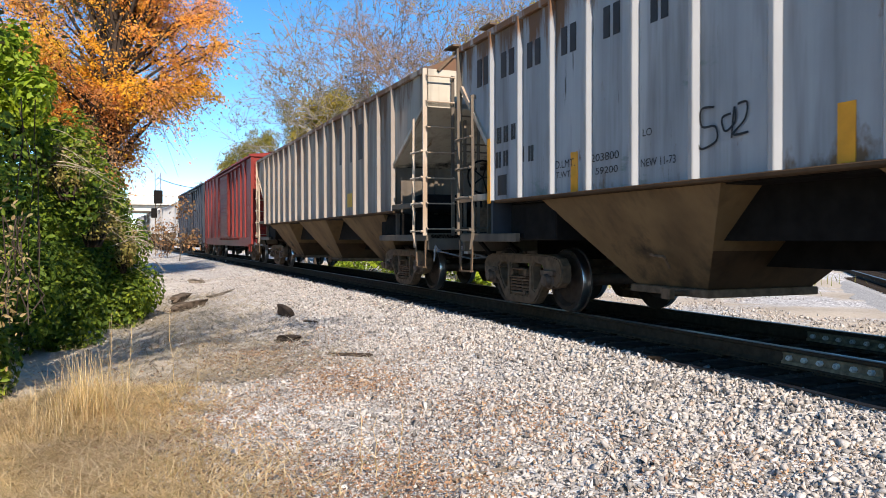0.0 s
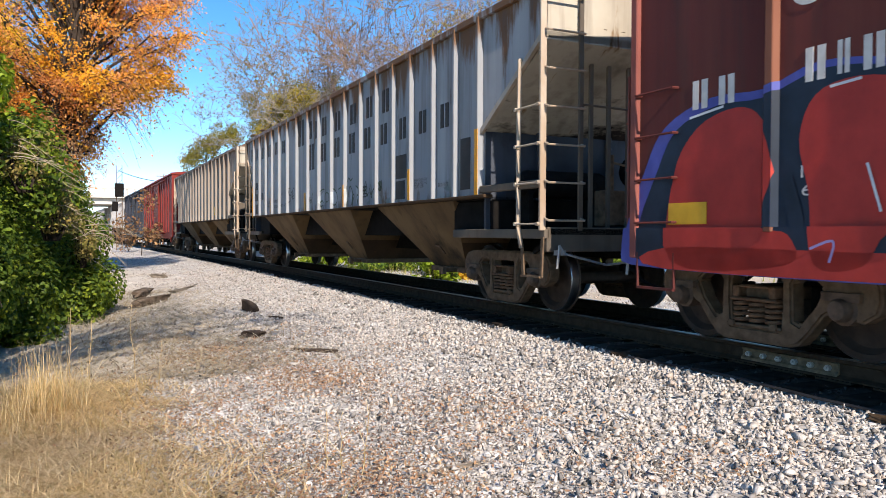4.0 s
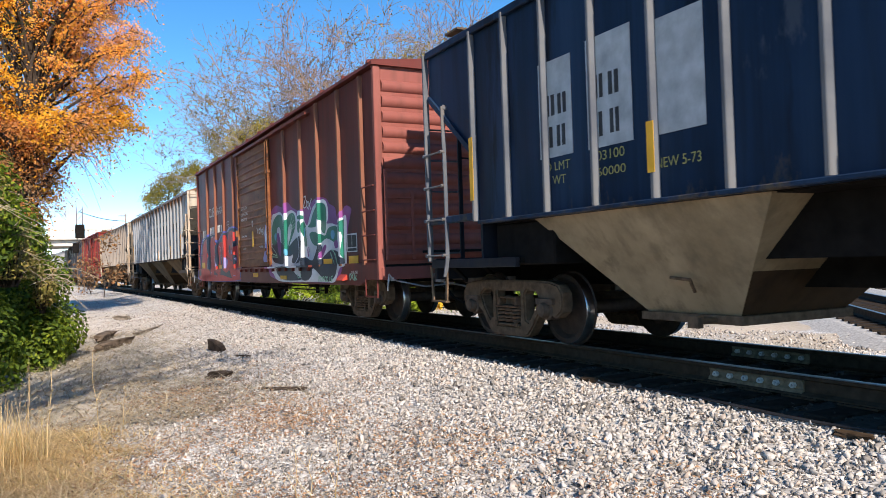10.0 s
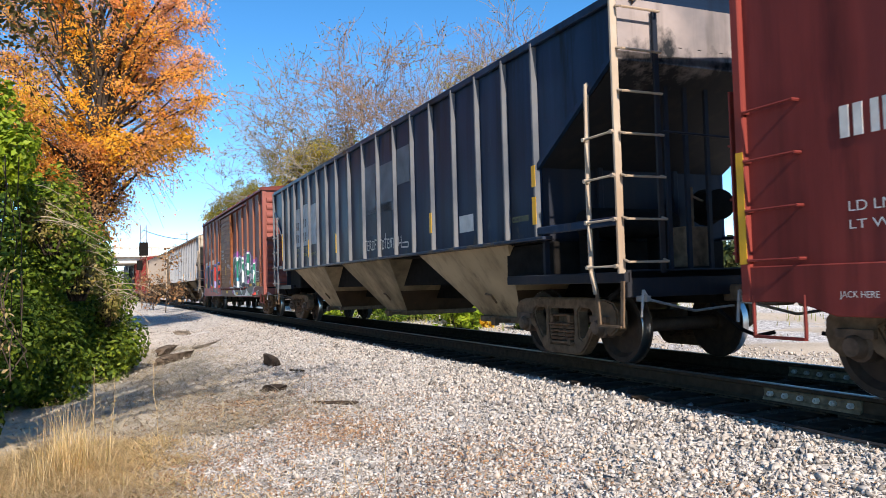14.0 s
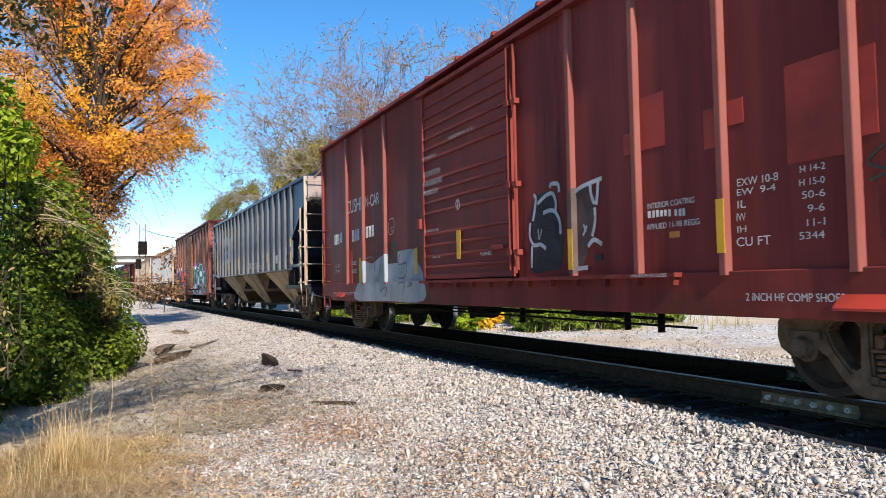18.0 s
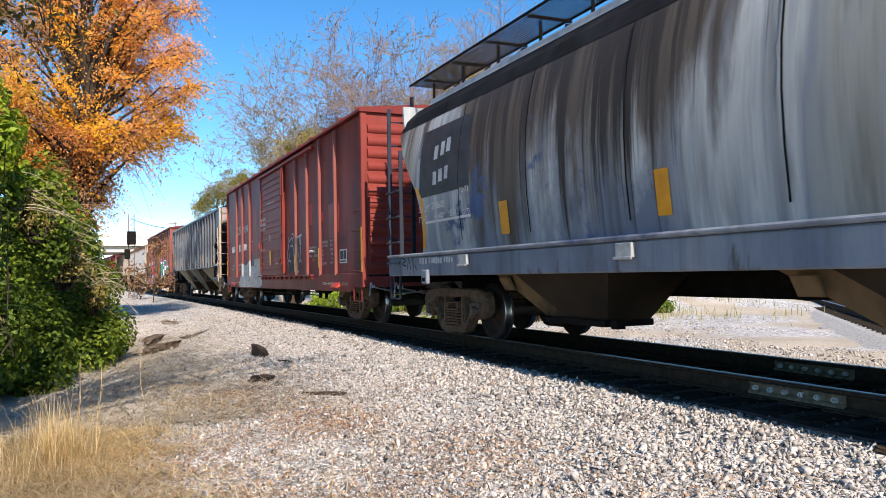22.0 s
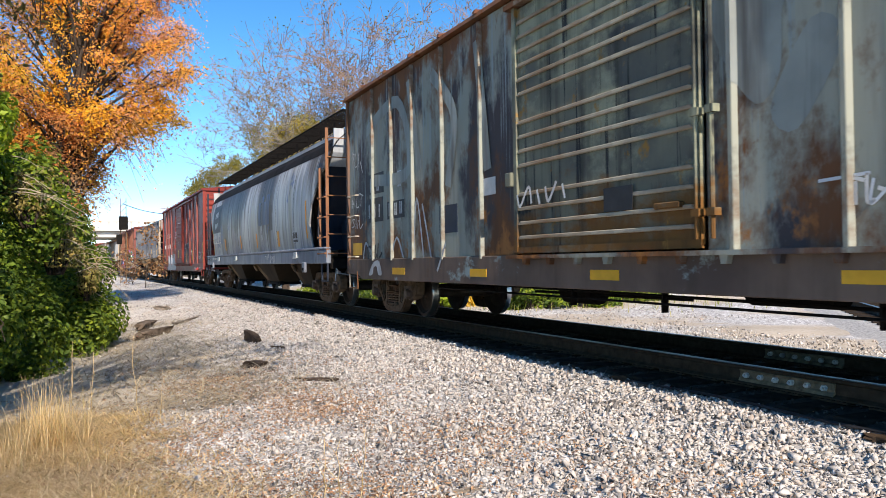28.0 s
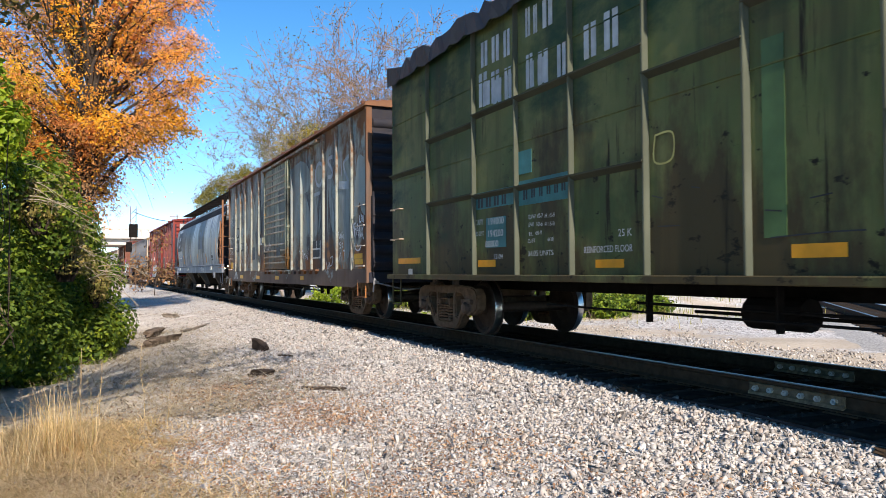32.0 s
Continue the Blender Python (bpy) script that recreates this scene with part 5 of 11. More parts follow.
GREYBLUE = paint("streaked_blue_grey_paint", (0.27, 0.30, 0.33), (0.34, 0.36, 0.37), 0.0, 0.6, 0.40, (0.11, 0.085, 0.07), (0.065, 0.054, 0.046), bands=[(0.15, 0.185, 0.26), (0.26, 0.28, 0.30), (0.50, 0.51, 0.49), (0.23, 0.25, 0.285), (0.34, 0.335, 0.295), (0.22, 0.20, 0.155)], band_mix=0.8, band_scale=(0.0, 0.6, 0.05),
                 stains=[((0.0, 0.35, 0.12), 2.4, 0.0, 0.56, 0.10, (0.30, 0.295, 0.25)), ((0.0, 3.2, 0.10), 2.6, 0.10, 0.60, 0.10, (0.46, 0.48, 0.49)), ((0.0, 0.7, 0.6), 1.9, -0.12, 0.54, 0.14, (0.17, 0.20, 0.25), DIRT_ZONES), ((0.0, 1.1, 0.16), 2.55, 0.12, 0.485, 0.13, (0.105, 0.086, 0.070), DIRT_ZONES), ((0.0, 5.0, 0.12), 2.7, 0.08, 0.56, 0.10, (0.045, 0.038, 0.034), DIRT_ZONES), ((0.0, 0.6, 0.7), 2.4, 0.0, 0.60, 0.05, (0.06, 0.105, 0.22))])
CSGREY = paint("grey_green_rusted_paint", (0.27, 0.290, 0.25), (0.33, 0.340, 0.29), 0.40, 0.45, 0.5, (0.17, 0.062, 0.022), (0.045, 0.034, 0.034),
               stains=[((0.0, 0.62, 0.30), 2.7, 0.0, 0.500, 0.07, (0.066, 0.060, 0.066)), ((0.0, 9.0, 0.25), 2.6, 0.04, 0.57, 0.07, (0.26, 0.31, 0.31)), ((0.0, 0.8, 0.62), 2.0, -0.080, 0.515, 0.10, (0.15, 0.070, 0.036)), ((0.0, 1.7, 1.3), 1.6, -0.07, 0.56, 0.08, (0.36, 0.15, 0.05)), ((0.0, 1.2, 1.0), 3.5, 0.12, 0.510, 0.12, (0.17, 0.078, 0.038))])
CSDOOR = paint("olive_black_rusted_door_paint", (0.185, 0.190, 0.145), (0.085, 0.092, 0.088), 0.3, 0.7, 0.5, (0.17, 0.062, 0.022), (0.02, 0.02, 0.02),
               stains=[((0.0, 0.7, 0.9), 2.9, 0.02, 0.48, 0.10, (0.30, 0.315, 0.225)), ((0.0, 9.0, 0.35), 3.0, 0.0, 0.57, 0.06, (0.030, 0.034, 0.038)), ((0.0, 0.9, 0.5), 3.0, 0.0, 0.57, 0.08, (0.024, 0.028, 0.034)), ((0.0, 0.8, 1.4), 1.9, -0.22, 0.50, 0.12, (0.17, 0.085, 0.03)), ((0.0, 2.6, 2.0), 2.4, 0.0, 0.60, 0.06, (0.30, 0.17, 0.05))])
CSSILL = paint("rusted_grey_sill_paint", (0.17, 0.125, 0.10), (0.10, 0.075, 0.065), 0.42, 0.5, 0.6, (0.17, 0.07, 0.03), stains=[((0.0, 1.1, 1.6), 0.9, 0.0, 0.60, 0.06, (0.26, 0.33, 0.33))])
CSRIB = paint("rust_and_cream_rib_paint", (0.42, 0.38, 0.30), (0.22, 0.12, 0.06), 0.45, 0.5, 0.6, (0.16, 0.07, 0.03))
CSEDGE = paint("rusted_corner_paint", (0.15, 0.105, 0.085), (0.17, 0.075, 0.035), 0.5, 0.6, 0.7, (0.15, 0.055, 0.02))
CSROOF = paint("rusted_roof_paint", (0.22, 0.11, 0.06), (0.14, 0.06, 0.035), 0.6)
CHIP_POST = paint("grey_green_post_paint", (0.105, 0.115, 0.085), (0.060, 0.070, 0.050), 0.3, 0.6, 0.6)
LEDGE = paint("grimy_ledge_paint", (0.060, 0.066, 0.046), (0.040, 0.042, 0.030), 0.3, 0.4, 0.7)
GREEN = paint("faded_green_chip_car_paint", (0.118, 0.146, 0.056), (0.150, 0.156, 0.066), 0.22, 0.65, 0.45, (0.11, 0.085, 0.05), (0.035, 0.035, 0.026), bands=[(0.085, 0.070, 0.036), (0.082, 0.114, 0.044), (0.150, 0.152, 0.064), (0.030, 0.062, 0.028)], band_mix=0.55, band_scale=(0.0, 0.5, 0.45), stains=[((0.0, 0.9, 0.5), 2.0, -0.10, 0.47, 0.12, (0.070, 0.056, 0.030)), ((0.0, 4.0, 0.25), 2.6, 0.0, 0.62, 0.06, (0.028, 0.024, 0.016)), ((0.0, 3.0, 5.0), 2.0, -0.03, 0.615, 0.04, (0.022, 0.020, 0.015)), ((0.0, 0.45, 0.9), 3.1, 0.09, 0.50, 0.14, (0.024, 0.055, 0.030))])
FARGREY = paint("far_grey_paint", (0.42, 0.42, 0.42), (0.3, 0.3, 0.31), 0.3, 0.5)
FARDARK = paint("far_dark_paint", (0.05, 0.055, 0.075), (0.035, 0.04, 0.05), 0.25, 0.4)


hopper("covered_hopper", "white covered hopper far up the train", 120.6, 103.2, FARGREY, FARGREY, spread(118.5, 105.3, 12), 7.0)
hopper("covered_hopper", "grey covered hopper far up the train", 102.0, 84.8, FARGREY, BAY_TAN, spread(100, 86.8, 12), 7.0)
hopper("covered_hopper", "pale covered hopper far up the train", 83.4, 68.2, FARGREY, BAY_TAN, spread(81.5, 70.0, 12), 6.0)
boxcar("boxcar", "dark blue-black boxcar far up the train", 66.9, 50.6, FARDARK, FARDARK, spread(65.4, 60.8, 4) + spread(55.6, 52.0, 4), (60.2, 56.8), 6.1)
boxcar("boxcar", "red oxide boxcar with a ribbed sliding door", 49.4, 33.0, FARRED, FARRED, spread(47.9, 43.4, 4) + spread(38.2, 34.6, 4), (42.8, 39.4), 6.1)
CREAM_CAR = hopper("covered_hopper", "dusty cream covered hopper with rust-streaked ribs", 31.5, 13.5, CREAM, BAY_RUST, spread(29.8, 15.3, 17), (7.3, -6.61), end_col=SOOT, rung_col=CREAMRUNG, bulk_col=SOOT, slope_col=SLOPE_TAN, overhang=(1.55, 1.8))
VALLEY_CAR = hopper("covered_hopper", "pale grey ribbed covered hopper with big black lettering", 12.0, -6.1, SILVER, BAY_RUST, [10.82, 9.96, 9.10, 8.28, 7.41, 6.48, 5.50, 4.45, 3.50, 2.50, 1.55, 0.55, -0.34, -1.20, -2.0, -2.9, -3.68, -4.43], (7.86, -7.29), end_col=SOOT, rung_col=CREAMRUNG, bulk_col=BULK_BLUE, slope_col=SLOPE_TAN, overhang=(1.0, 1.6), wheel_x=-1.18, front_rung=SOOT)
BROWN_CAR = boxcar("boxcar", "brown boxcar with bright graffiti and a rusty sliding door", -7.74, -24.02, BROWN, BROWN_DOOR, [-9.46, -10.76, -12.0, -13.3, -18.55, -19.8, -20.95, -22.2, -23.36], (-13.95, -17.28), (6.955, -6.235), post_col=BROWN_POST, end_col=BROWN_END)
BLUE_CAR = hopper("covered_hopper", "dark blue covered hopper with pale ribs and dusty tan bays", -26.0, -44.2, BLUE, BAY_TAN, [-27.35, -28.15, -28.95, -29.8, -30.66, -31.52, -32.42, -33.33, -34.35, -35.38, -36.33, -37.3, -38.22, -39.1, -40.0, -40.84, -41.68, -42.48], (7.76, -7.14), post_col=BLUE_POST, end_col=NAVYEND, rung_col=CREAMRUNG, post_w=0.09, edge_col=BLUE, bulk_col=NAVYEND, slope_col=PINKGREY, overhang=(1.33, 1.7), front_rung=BLUE_POST)
MAROON_CAR = boxcar("boxcar", "maroon boxcar with white stencils and a ribbed sliding door", -45.88, -62.85, MAROON, MAROON_DOOR, [-48.0, -49.2, -50.6, -57.2, -58.4, -59.6, -60.9], (-52.62, -55.85), (6.86, -6.58), post_col=MAROON_POST, end_col=MAROON_DOOR)
ROUND_CAR = round_hopper("covered_hopper", "rounded blue-grey hopper streaked with dirt", -64.6, -82.5, GREYBLUE, GREYSILL, (7.29, -7.17), NAVY)
CS_CAR = boxcar("boxcar", "grey-green boxcar heavily rusted and tagged", -83.85, -101.0, CSGREY, CSDOOR, [-85.4, -86.4, -87.4, -88.6, -89.9, -94.52, -95.6, -96.65, -97.75, -98.85, -99.97], (-90.87, -94.2), (7.1, -6.6), end_col=paint("blue_black_end_paint", (0.024, 0.026, 0.036), (0.045, 0.040, 0.042), 0.35), corner_col=CSEDGE, roof_col=CSROOF, rung_col=CREAMRUNG, post_size=(0.10, 0.05, 0.055), bar_col=CSRIB, sill_col=CSSILL)
GREEN_CAR = chip_gondola("wood_chip_gondola", "tall faded green wood-chip gondola with crossing ribs", -102.4, -121.6, GREEN, [-104.15, -105.87, -107.12, -108.4, -109.73, -111.04, -112.32, -113.6, -114.9, -116.2, -117.9, -119.8], (8.1, -7.6), [(2.80,), (2.15, 3.2)] + [(2.12, 3.3)] * 3 + [(3.0,), (3.3,)] + [(2.12, 3.3)] * 6)

# ---- paint on the cars: numbers, stencils, stripes, graffiti ----
SCRAWL = plain("dark_spray_line", (0.028, 0.045, 0.034), 0.6)
RED = plain("red_graffiti_paint", (0.42, 0.036, 0.028), 0.5, 0, 0.2, 3)
ULTRA = plain("ultramarine_graffiti_paint", (0.07, 0.085, 0.33), 0.5, 0, 0.25, 3)
MOSS = plain("moss_green_spray_line", (0.045, 0.070, 0.032), 0.6)
TAUPE = plain("dark_taupe_spray", (0.085, 0.055, 0.050), 0.6, 0, 0.3, 3)
LILAC = plain("lilac_graffiti_paint", (0.30, 0.26, 0.50), 0.5, 0, 0.2, 3)
PURPLE = plain("purple_graffiti_paint", (0.22, 0.055, 0.21), 0.5, 0, 0.3, 2)
WHITE2 = plain("white_graffiti_paint", (0.60, 0.63, 0.66), 0.5, 0, 0.15, 3)
TEAL = plain("teal_graffiti_paint", (0.008, 0.15, 0.10), 0.45, 0, 0.25, 3)
INK = plain("navy_graffiti_paint", (0.012, 0.022, 0.040), 0.45, 0, 0.3, 3)
MINT = plain("mint_graffiti_paint", (0.25, 0.52, 0.38), 0.5, 0, 0.2, 3)
SKYBLUE = plain("sky_blue_graffiti_paint", (0.08, 0.33, 0.48), 0.5, 0, 0.2, 3)
PALE = plain("chalky_pale_paint", (0.40, 0.43, 0.45), 0.6, 0, 0.25, 4)
BLACK2 = plain("worn_black_paint", (0.030, 0.032, 0.036), 0.55, 0, 0.4, 4)
GOLD = plain("dull_gold_stencil", (0.36, 0.34, 0.12), 0.6, 0, 0.2, 5)
DARKPANEL = plain("deep_blue_repaint", (0.018, 0.028, 0.050), 0.5, 0, 0.3, 3)
SLATE = plain("slate_repaint", (0.12, 0.135, 0.16), 0.55, 0, 0.3, 2)
GREYTAG = plain("silver_grey_graffiti_paint", (0.28, 0.31, 0.34), 0.45, 0, 0.3, 2)
MAROON_PATCH = plain("dark_maroon_repaint", (0.055, 0.017, 0.017), 0.5, 0, 0.3, 3)
REDPATCH = plain("bright_maroon_repaint", (0.34, 0.038, 0.024), 0.5, 0, 0.35, 1.5)
ORANGE = plain("orange_mark_paint", (0.60, 0.22, 0.05), 0.5, 0, 0.2, 4)
BLUEPATCH = paint("blue_repaint", (0.085, 0.12, 0.21), (0.13, 0.155, 0.21), 0.0, 0.95, 0.5, bands=[(0.060, 0.088, 0.165), (0.15, 0.165, 0.19), (0.080, 0.112, 0.18), (0.10, 0.095, 0.085)], band_mix=0.75, band_scale=(0.0, 1.6, 0.25))
BROWNPATCH = paint("brown_grime_patch", (0.06, 0.054, 0.046), (0.12, 0.11, 0.10), 0.0, 0.9, 0.6, bands=[(0.05, 0.045, 0.04), (0.16, 0.16, 0.16), (0.08, 0.07, 0.06)], band_mix=0.6)
AMBER = plain("amber_reflective_paint", (0.74, 0.31, 0.02), 0.5, 0, 0.12, 5)
GHOST = paint("ghosted_pale_green_paint", (0.32, 0.355, 0.335), (0.21, 0.235, 0.23), 0.50, 0.8, 0.6, (0.16, 0.085, 0.05), (0.06, 0.05, 0.05))
TEALPATCH = plain("teal_panel_paint", (0.035, 0.16, 0.16), 0.55, 0, 0.3, 3)
GREENPATCH = plain("fresh_green_paint", (0.062, 0.122, 0.044), 0.5, 0, 0.45, 1.2)
TANK = [(-1.50, 1.30), (-1.54, 1.55), (-1.585, 2.0), (-1.60, 2.45), (-1.58, 2.85), (-1.53, 3.2), (-1.44, 3.55), (-1.30, 3.85)]


def skin(D, s, z):
    """x of the painted skin of a car at that place, without posts."""
    car, mid, half, xw = D
    kind, posts, door = INFO[car.name]
    if kind == "round":
        return -1.622 if z < 1.36 else float(np.interp(z, [p[1] for p in TANK], [p[0] for p in TANK])) - 0.004
    if kind == "box":
        if z < 1.10:
            return xw - 0.036
        if door[1] + 0.05 < s < door[0] - 0.05:
            return xw - 0.064
    return xw - 0.001


def patch(D, r, material, name="painted_mark", label="", layer=1):
    car, mid = D[0], D[1]
    kind, posts, door = INFO[car.name]
    s0, s1, z0, z1 = r
    x = skin(D, (s0 + s1) / 2, (z0 + z1) / 2)
    if name == "reflective_strip" and kind == "hopper":
        near = min(posts, key=lambda p: abs(p - (s0 + s1) / 2))
        if abs(near - (s0 + s1) / 2) < 0.3:
            s0, s1, x = near + 0.046, near - 0.046, D[3] - HOPPER_POST - 0.001
    if kind == "box" and label == "yellow painted stripe":
        near = min(posts, key=lambda p: abs(p - (s0 + s1) / 2))
        if abs(near - (s0 + s1) / 2) < 0.3:
            s0, s1, x = near + 0.047, near - 0.047, D[3] - POST_SIZE[car.name][2] - 0.001
    if kind == "box" and label.startswith("yellow") and abs(abs((s0 + s1) / 2 - mid) - D[2]) < 0.2:
        e = mid + math.copysign(D[2] - 0.03, (s0 + s1) / 2 - mid)
        s0, s1, x = e + 0.04, e - 0.04, D[3] - 0.051
    marks(car, [(s0 - mid, s1 - mid, z0, z1)], x, material, name, label, 0.003 + 0.002 * layer)


def side_patch(D, r, material, layer=1):
    """A painted patch that follows the rounded side."""
    s0, s1, z0, z1 = r
    b, n = B(), 8
    vs = []
    for k in range(n + 1):
        z = z0 + (z1 - z0) * k / n
        x = skin(D, s0, max(z, 1.37)) - 0.004 * layer
        vs += [(x, s0 - D[1], z), (x, s1 - D[1], z)]
    b.add(vs, [(2 * k, 2 * k + 1, 2 * k + 3, 2 * k + 2) for k in range(n)])
    part("painted_mark", b, material, D[0], "painted patch on the rounded side")


def edge_stripe(D, s0, z0, z1, w, material):
    """A stripe along the slanting end of the rounded side; s0 is the car's front."""
    b, n, vs = B(), 8, []
    for k in range(n + 1):
        z = z0 + (z1 - z0) * k / n
        s = s0 - 0.12 - float(np.interp(z, BACK_Z, BACK_Y))
        x = skin(D, s, max(z, 1.37)) - 0.006
        vs += [(x, s - D[1], z), (x, s - w - D[1], z)]
    b.add(vs, [(2 * k, 2 * k + 1, 2 * k + 3, 2 * k + 2) for k in range(n)])
    part("painted_mark", b, material, D[0], "amber stripe along the end")


def words(D, text, s, z, h, w, material):
    lettering(D[0], text, skin(D, s - w / 2, z + h / 2) - 0.006, s - D[1], z, h, material, width=w)


def letter_blocks(D, rs, material):
    """Every letter of a mark that is not spelt out becomes two plain upright bars."""
    for s0, s1, z0, z1 in rs:
        y0, w, x = s0 - D[1], s0 - s1, skin(D, s0, z0)
        bars = [(y0 - 0.12 * w, y0 - 0.42 * w, z0, z1), (y0 - 0.58 * w, y0 - 0.88 * w, z0, z1)]
        marks(D[0], bars, x, material, "letter_block", "two plain painted bars", 0.007)


def stroke(D, pts, width, material):
    z = sum(p[1] for p in pts) / len(pts)
    ribbon(D[0], [[(s - D[1], q) for s, q in pts]], width, skin(D, pts[0][0], z) - 0.014, material)


TAG_LETTERS = {
    "T": [[(0, 1), (1, 0.95)], [(0.45, 0.97), (0.5, 0)]], "E": [[(0.2, 0.95), (0.15, 0.05)], [(0.2, 0.95), (0.95, 0.9)], [(0.17, 0.5), (0.8, 0.5)], [(0.15, 0.05), (1, 0.0)]],
    "R": [[(0.1, 0), (0.15, 0.95)], [(0.15, 0.95), (0.85, 0.85)], [(0.85, 0.85), (0.2, 0.45)], [(0.3, 0.45), (0.95, 0)]], "O": [[(0.1, 0.85), (0.9, 0.8)], [(0.9, 0.8), (0.85, 0.05)], [(0.85, 0.05), (0.1, 0.0)], [(0.1, 0.0), (0.1, 0.85)]],
    "F": [[(0.15, 0), (0.15, 0.95)], [(0.15, 0.95), (0.95, 0.9)], [(0.15, 0.5), (0.7, 0.5)]], "N": [[(0.1, 0), (0.15, 0.95)], [(0.15, 0.95), (0.85, 0.05)], [(0.85, 0.05), (0.9, 0.95)]]}


def tag(D, text, s, z, step, h, width, material):
    """An angular painted tag, letter by letter along the side."""
    for k, ch in enumerate(text):
        for pts in TAG_LETTERS[ch]:
            stroke(D, [(s - step * (k + 0.88 * u), z + h * v) for u, v in pts], width, material)


def field(D, poly, x, material):
    """A flat painted field on a door."""
    me = bpy.data.meshes.new("graffiti")
    me.from_pydata([(x, s - D[1], z) for s, z in poly], [], [tuple(range(len(poly)))])
    me.materials.append(material)
    place("graffiti", me, D[0], "spray-painted colour field")


def clipped(poly, axis, limit, keep):
    """The part of a polygon on one side of a line; keep: 1 above, -1 below."""
    res = []
    for a, b in zip(poly, poly[1:] + poly[:1]):
        da, db = keep * (a[axis] - limit), keep * (b[axis] - limit)
        if da >= 0:
            res.append(a)
        if da * db < 0:
            t = da / (da - db)
            res.append((a[0] + (b[0] - a[0]) * t, a[1] + (b[1] - a[1]) * t))
    return res


def mural(D, poly, material, layer):
    """A filled graffiti shape laid over panel, sill and posts."""
    car, mid, half, xw = D
    posts = INFO[car.name][1]
    n, soft = len(poly), []
    for i in range(n):
        a, p, q, e = (Vector(poly[(i + k) % n]) for k in (-1, 0, 1, 2))
        for k in range(4):
            t = k / 4
            soft.append(tuple(0.5 * (2 * p + (q - a) * t + (2 * a - 5 * p + 4 * q - e) * t * t + (3 * p - a - 3 * q + e) * t ** 3)))
    poly = [(s - mid, z) for s, z in soft]
    lift = 0.002 * layer
    pieces = [[(xw - 0.002 - lift, y, z) for y, z in clipped(poly, 1, 1.10, 1)], [(xw - 0.037 - lift, y, z) for y, z in clipped(poly, 1, 1.10, -1)]]
    base, top, d = POST_SIZE.get(car.name, (0.13, 0.075, 0.062))
    upper = clipped(poly, 1, 1.10, 1)
    for p in posts:
        p -= mid
        c = clipped(clipped(upper, 0, p - top / 2, 1), 0, p + top / 2, -1)
        pieces.append([(xw - d - 0.002 - lift, y, z) for y, z in c])
        for k in (-1, 1):
            y0, y1 = sorted((p + k * top / 2, p + k * base / 2))
            c = clipped(clipped(upper, 0, y0, 1), 0, y1, -1)
            pieces.append([(xw - 0.002 - lift - d * (base / 2 - abs(y - p)) / (base / 2 - top / 2), y + k * (0.0015 + 0.5 * lift), z) for y, z in c])
    if INFO[car.name][0] == "box":
        d0, d1 = INFO[car.name][2][0] - mid, INFO[car.name][2][1] - mid
        c = clipped(clipped(clipped(clipped(poly, 1, 1.057, 1), 1, 1.098, -1), 0, d1 - 3.2, 1), 0, d0 + 0.1, -1)
        pieces.append([(xw - 0.132 - lift, y, z) for y, z in c])
    for pts in pieces:
        if len(pts) < 3:
            continue
        me = bpy.data.meshes.new("graffiti")
        me.from_pydata(pts, [], [tuple(range(len(pts)))])
        bm = bmesh.new()
        bm.from_mesh(me)
        bmesh.ops.triangulate(bm, faces=bm.faces)
        bm.to_mesh(me)
        bm.free()
        me.materials.append(material)
        place("graffiti", me, car, "spray-painted colour field")


def jack_pad(D, s0, s1):
    y0, y1, x = s1 - D[1], s0 - D[1], D[3] - 0.035
    part("jack_pad", B().prismy([(x, 0.80), (x - 0.10, 0.78), (x - 0.10, 0.80), (x, 0.90)], y0, y1), REDPATCH, D[0], "folded jacking pad")


letter_blocks(VALLEY_CAR, [(11.43, 10.92, 3.34, 3.76), (10.62, 10.1, 3.33, 3.69), (9.84, 9.38, 3.31, 3.65), (8.96, 8.52, 3.29, 3.63), (8.05, 7.64, 3.28, 3.63), (7.2, 6.84, 3.24, 3.58)], BLACK)
letter_blocks(VALLEY_CAR, [(5.53, 4.8, 3.24, 3.89), (4.41, 4.16, 3.33, 3.75), (3.94, 3.51, 3.29, 3.7), (3.37, 2.93, 3.28, 3.7), (2.39, 1.9, 3.27, 3.68), (1.33, 0.87, 3.28, 3.69), (0.34, -0.09, 3.28, 3.68), (-0.53, -0.95, 3.26, 3.68)], BLACK)
letter_blocks(VALLEY_CAR, [(4.48, 3.9, 2.57, 3.19), (3.43, 2.99, 2.69, 3.11), (2.42, 1.96, 2.7, 3.12), (1.39, 0.95, 2.69, 3.1), (0.46, 0.02, 2.69, 3.1), (-0.45, -0.86, 2.68, 3.06), (-1.38, -1.76, 2.68, 3.05), (-2.23, -2.61, 2.68, 3.05), (-3.07, -3.45, 2.67, 3.04)], BLACK)
patch(VALLEY_CAR, (-3.81, -4.12, 1.68, 2.43), BLACK, "patch", "blacked-out panel")
patch(VALLEY_CAR, (-1.26, -1.74, 2, 2.41), BLACK, "patch", "blacked-out panel")
patch(VALLEY_CAR, (-1.25, -1.67, 1.64, 1.96), BLACK, "patch", "blacked-out panel")
patch(VALLEY_CAR, (-4.35, -4.49, 1.57, 2.5), AMBER, "reflective_strip", "faded amber stripe")
patch(VALLEY_CAR, (-1.85, -1.97, 1.60, 2.12), AMBER, "reflective_strip", "faded amber stripe")
patch(VALLEY_CAR, (4.91, 4.75, 1.59, 2.05), AMBER, "reflective_strip", "faded amber stripe")
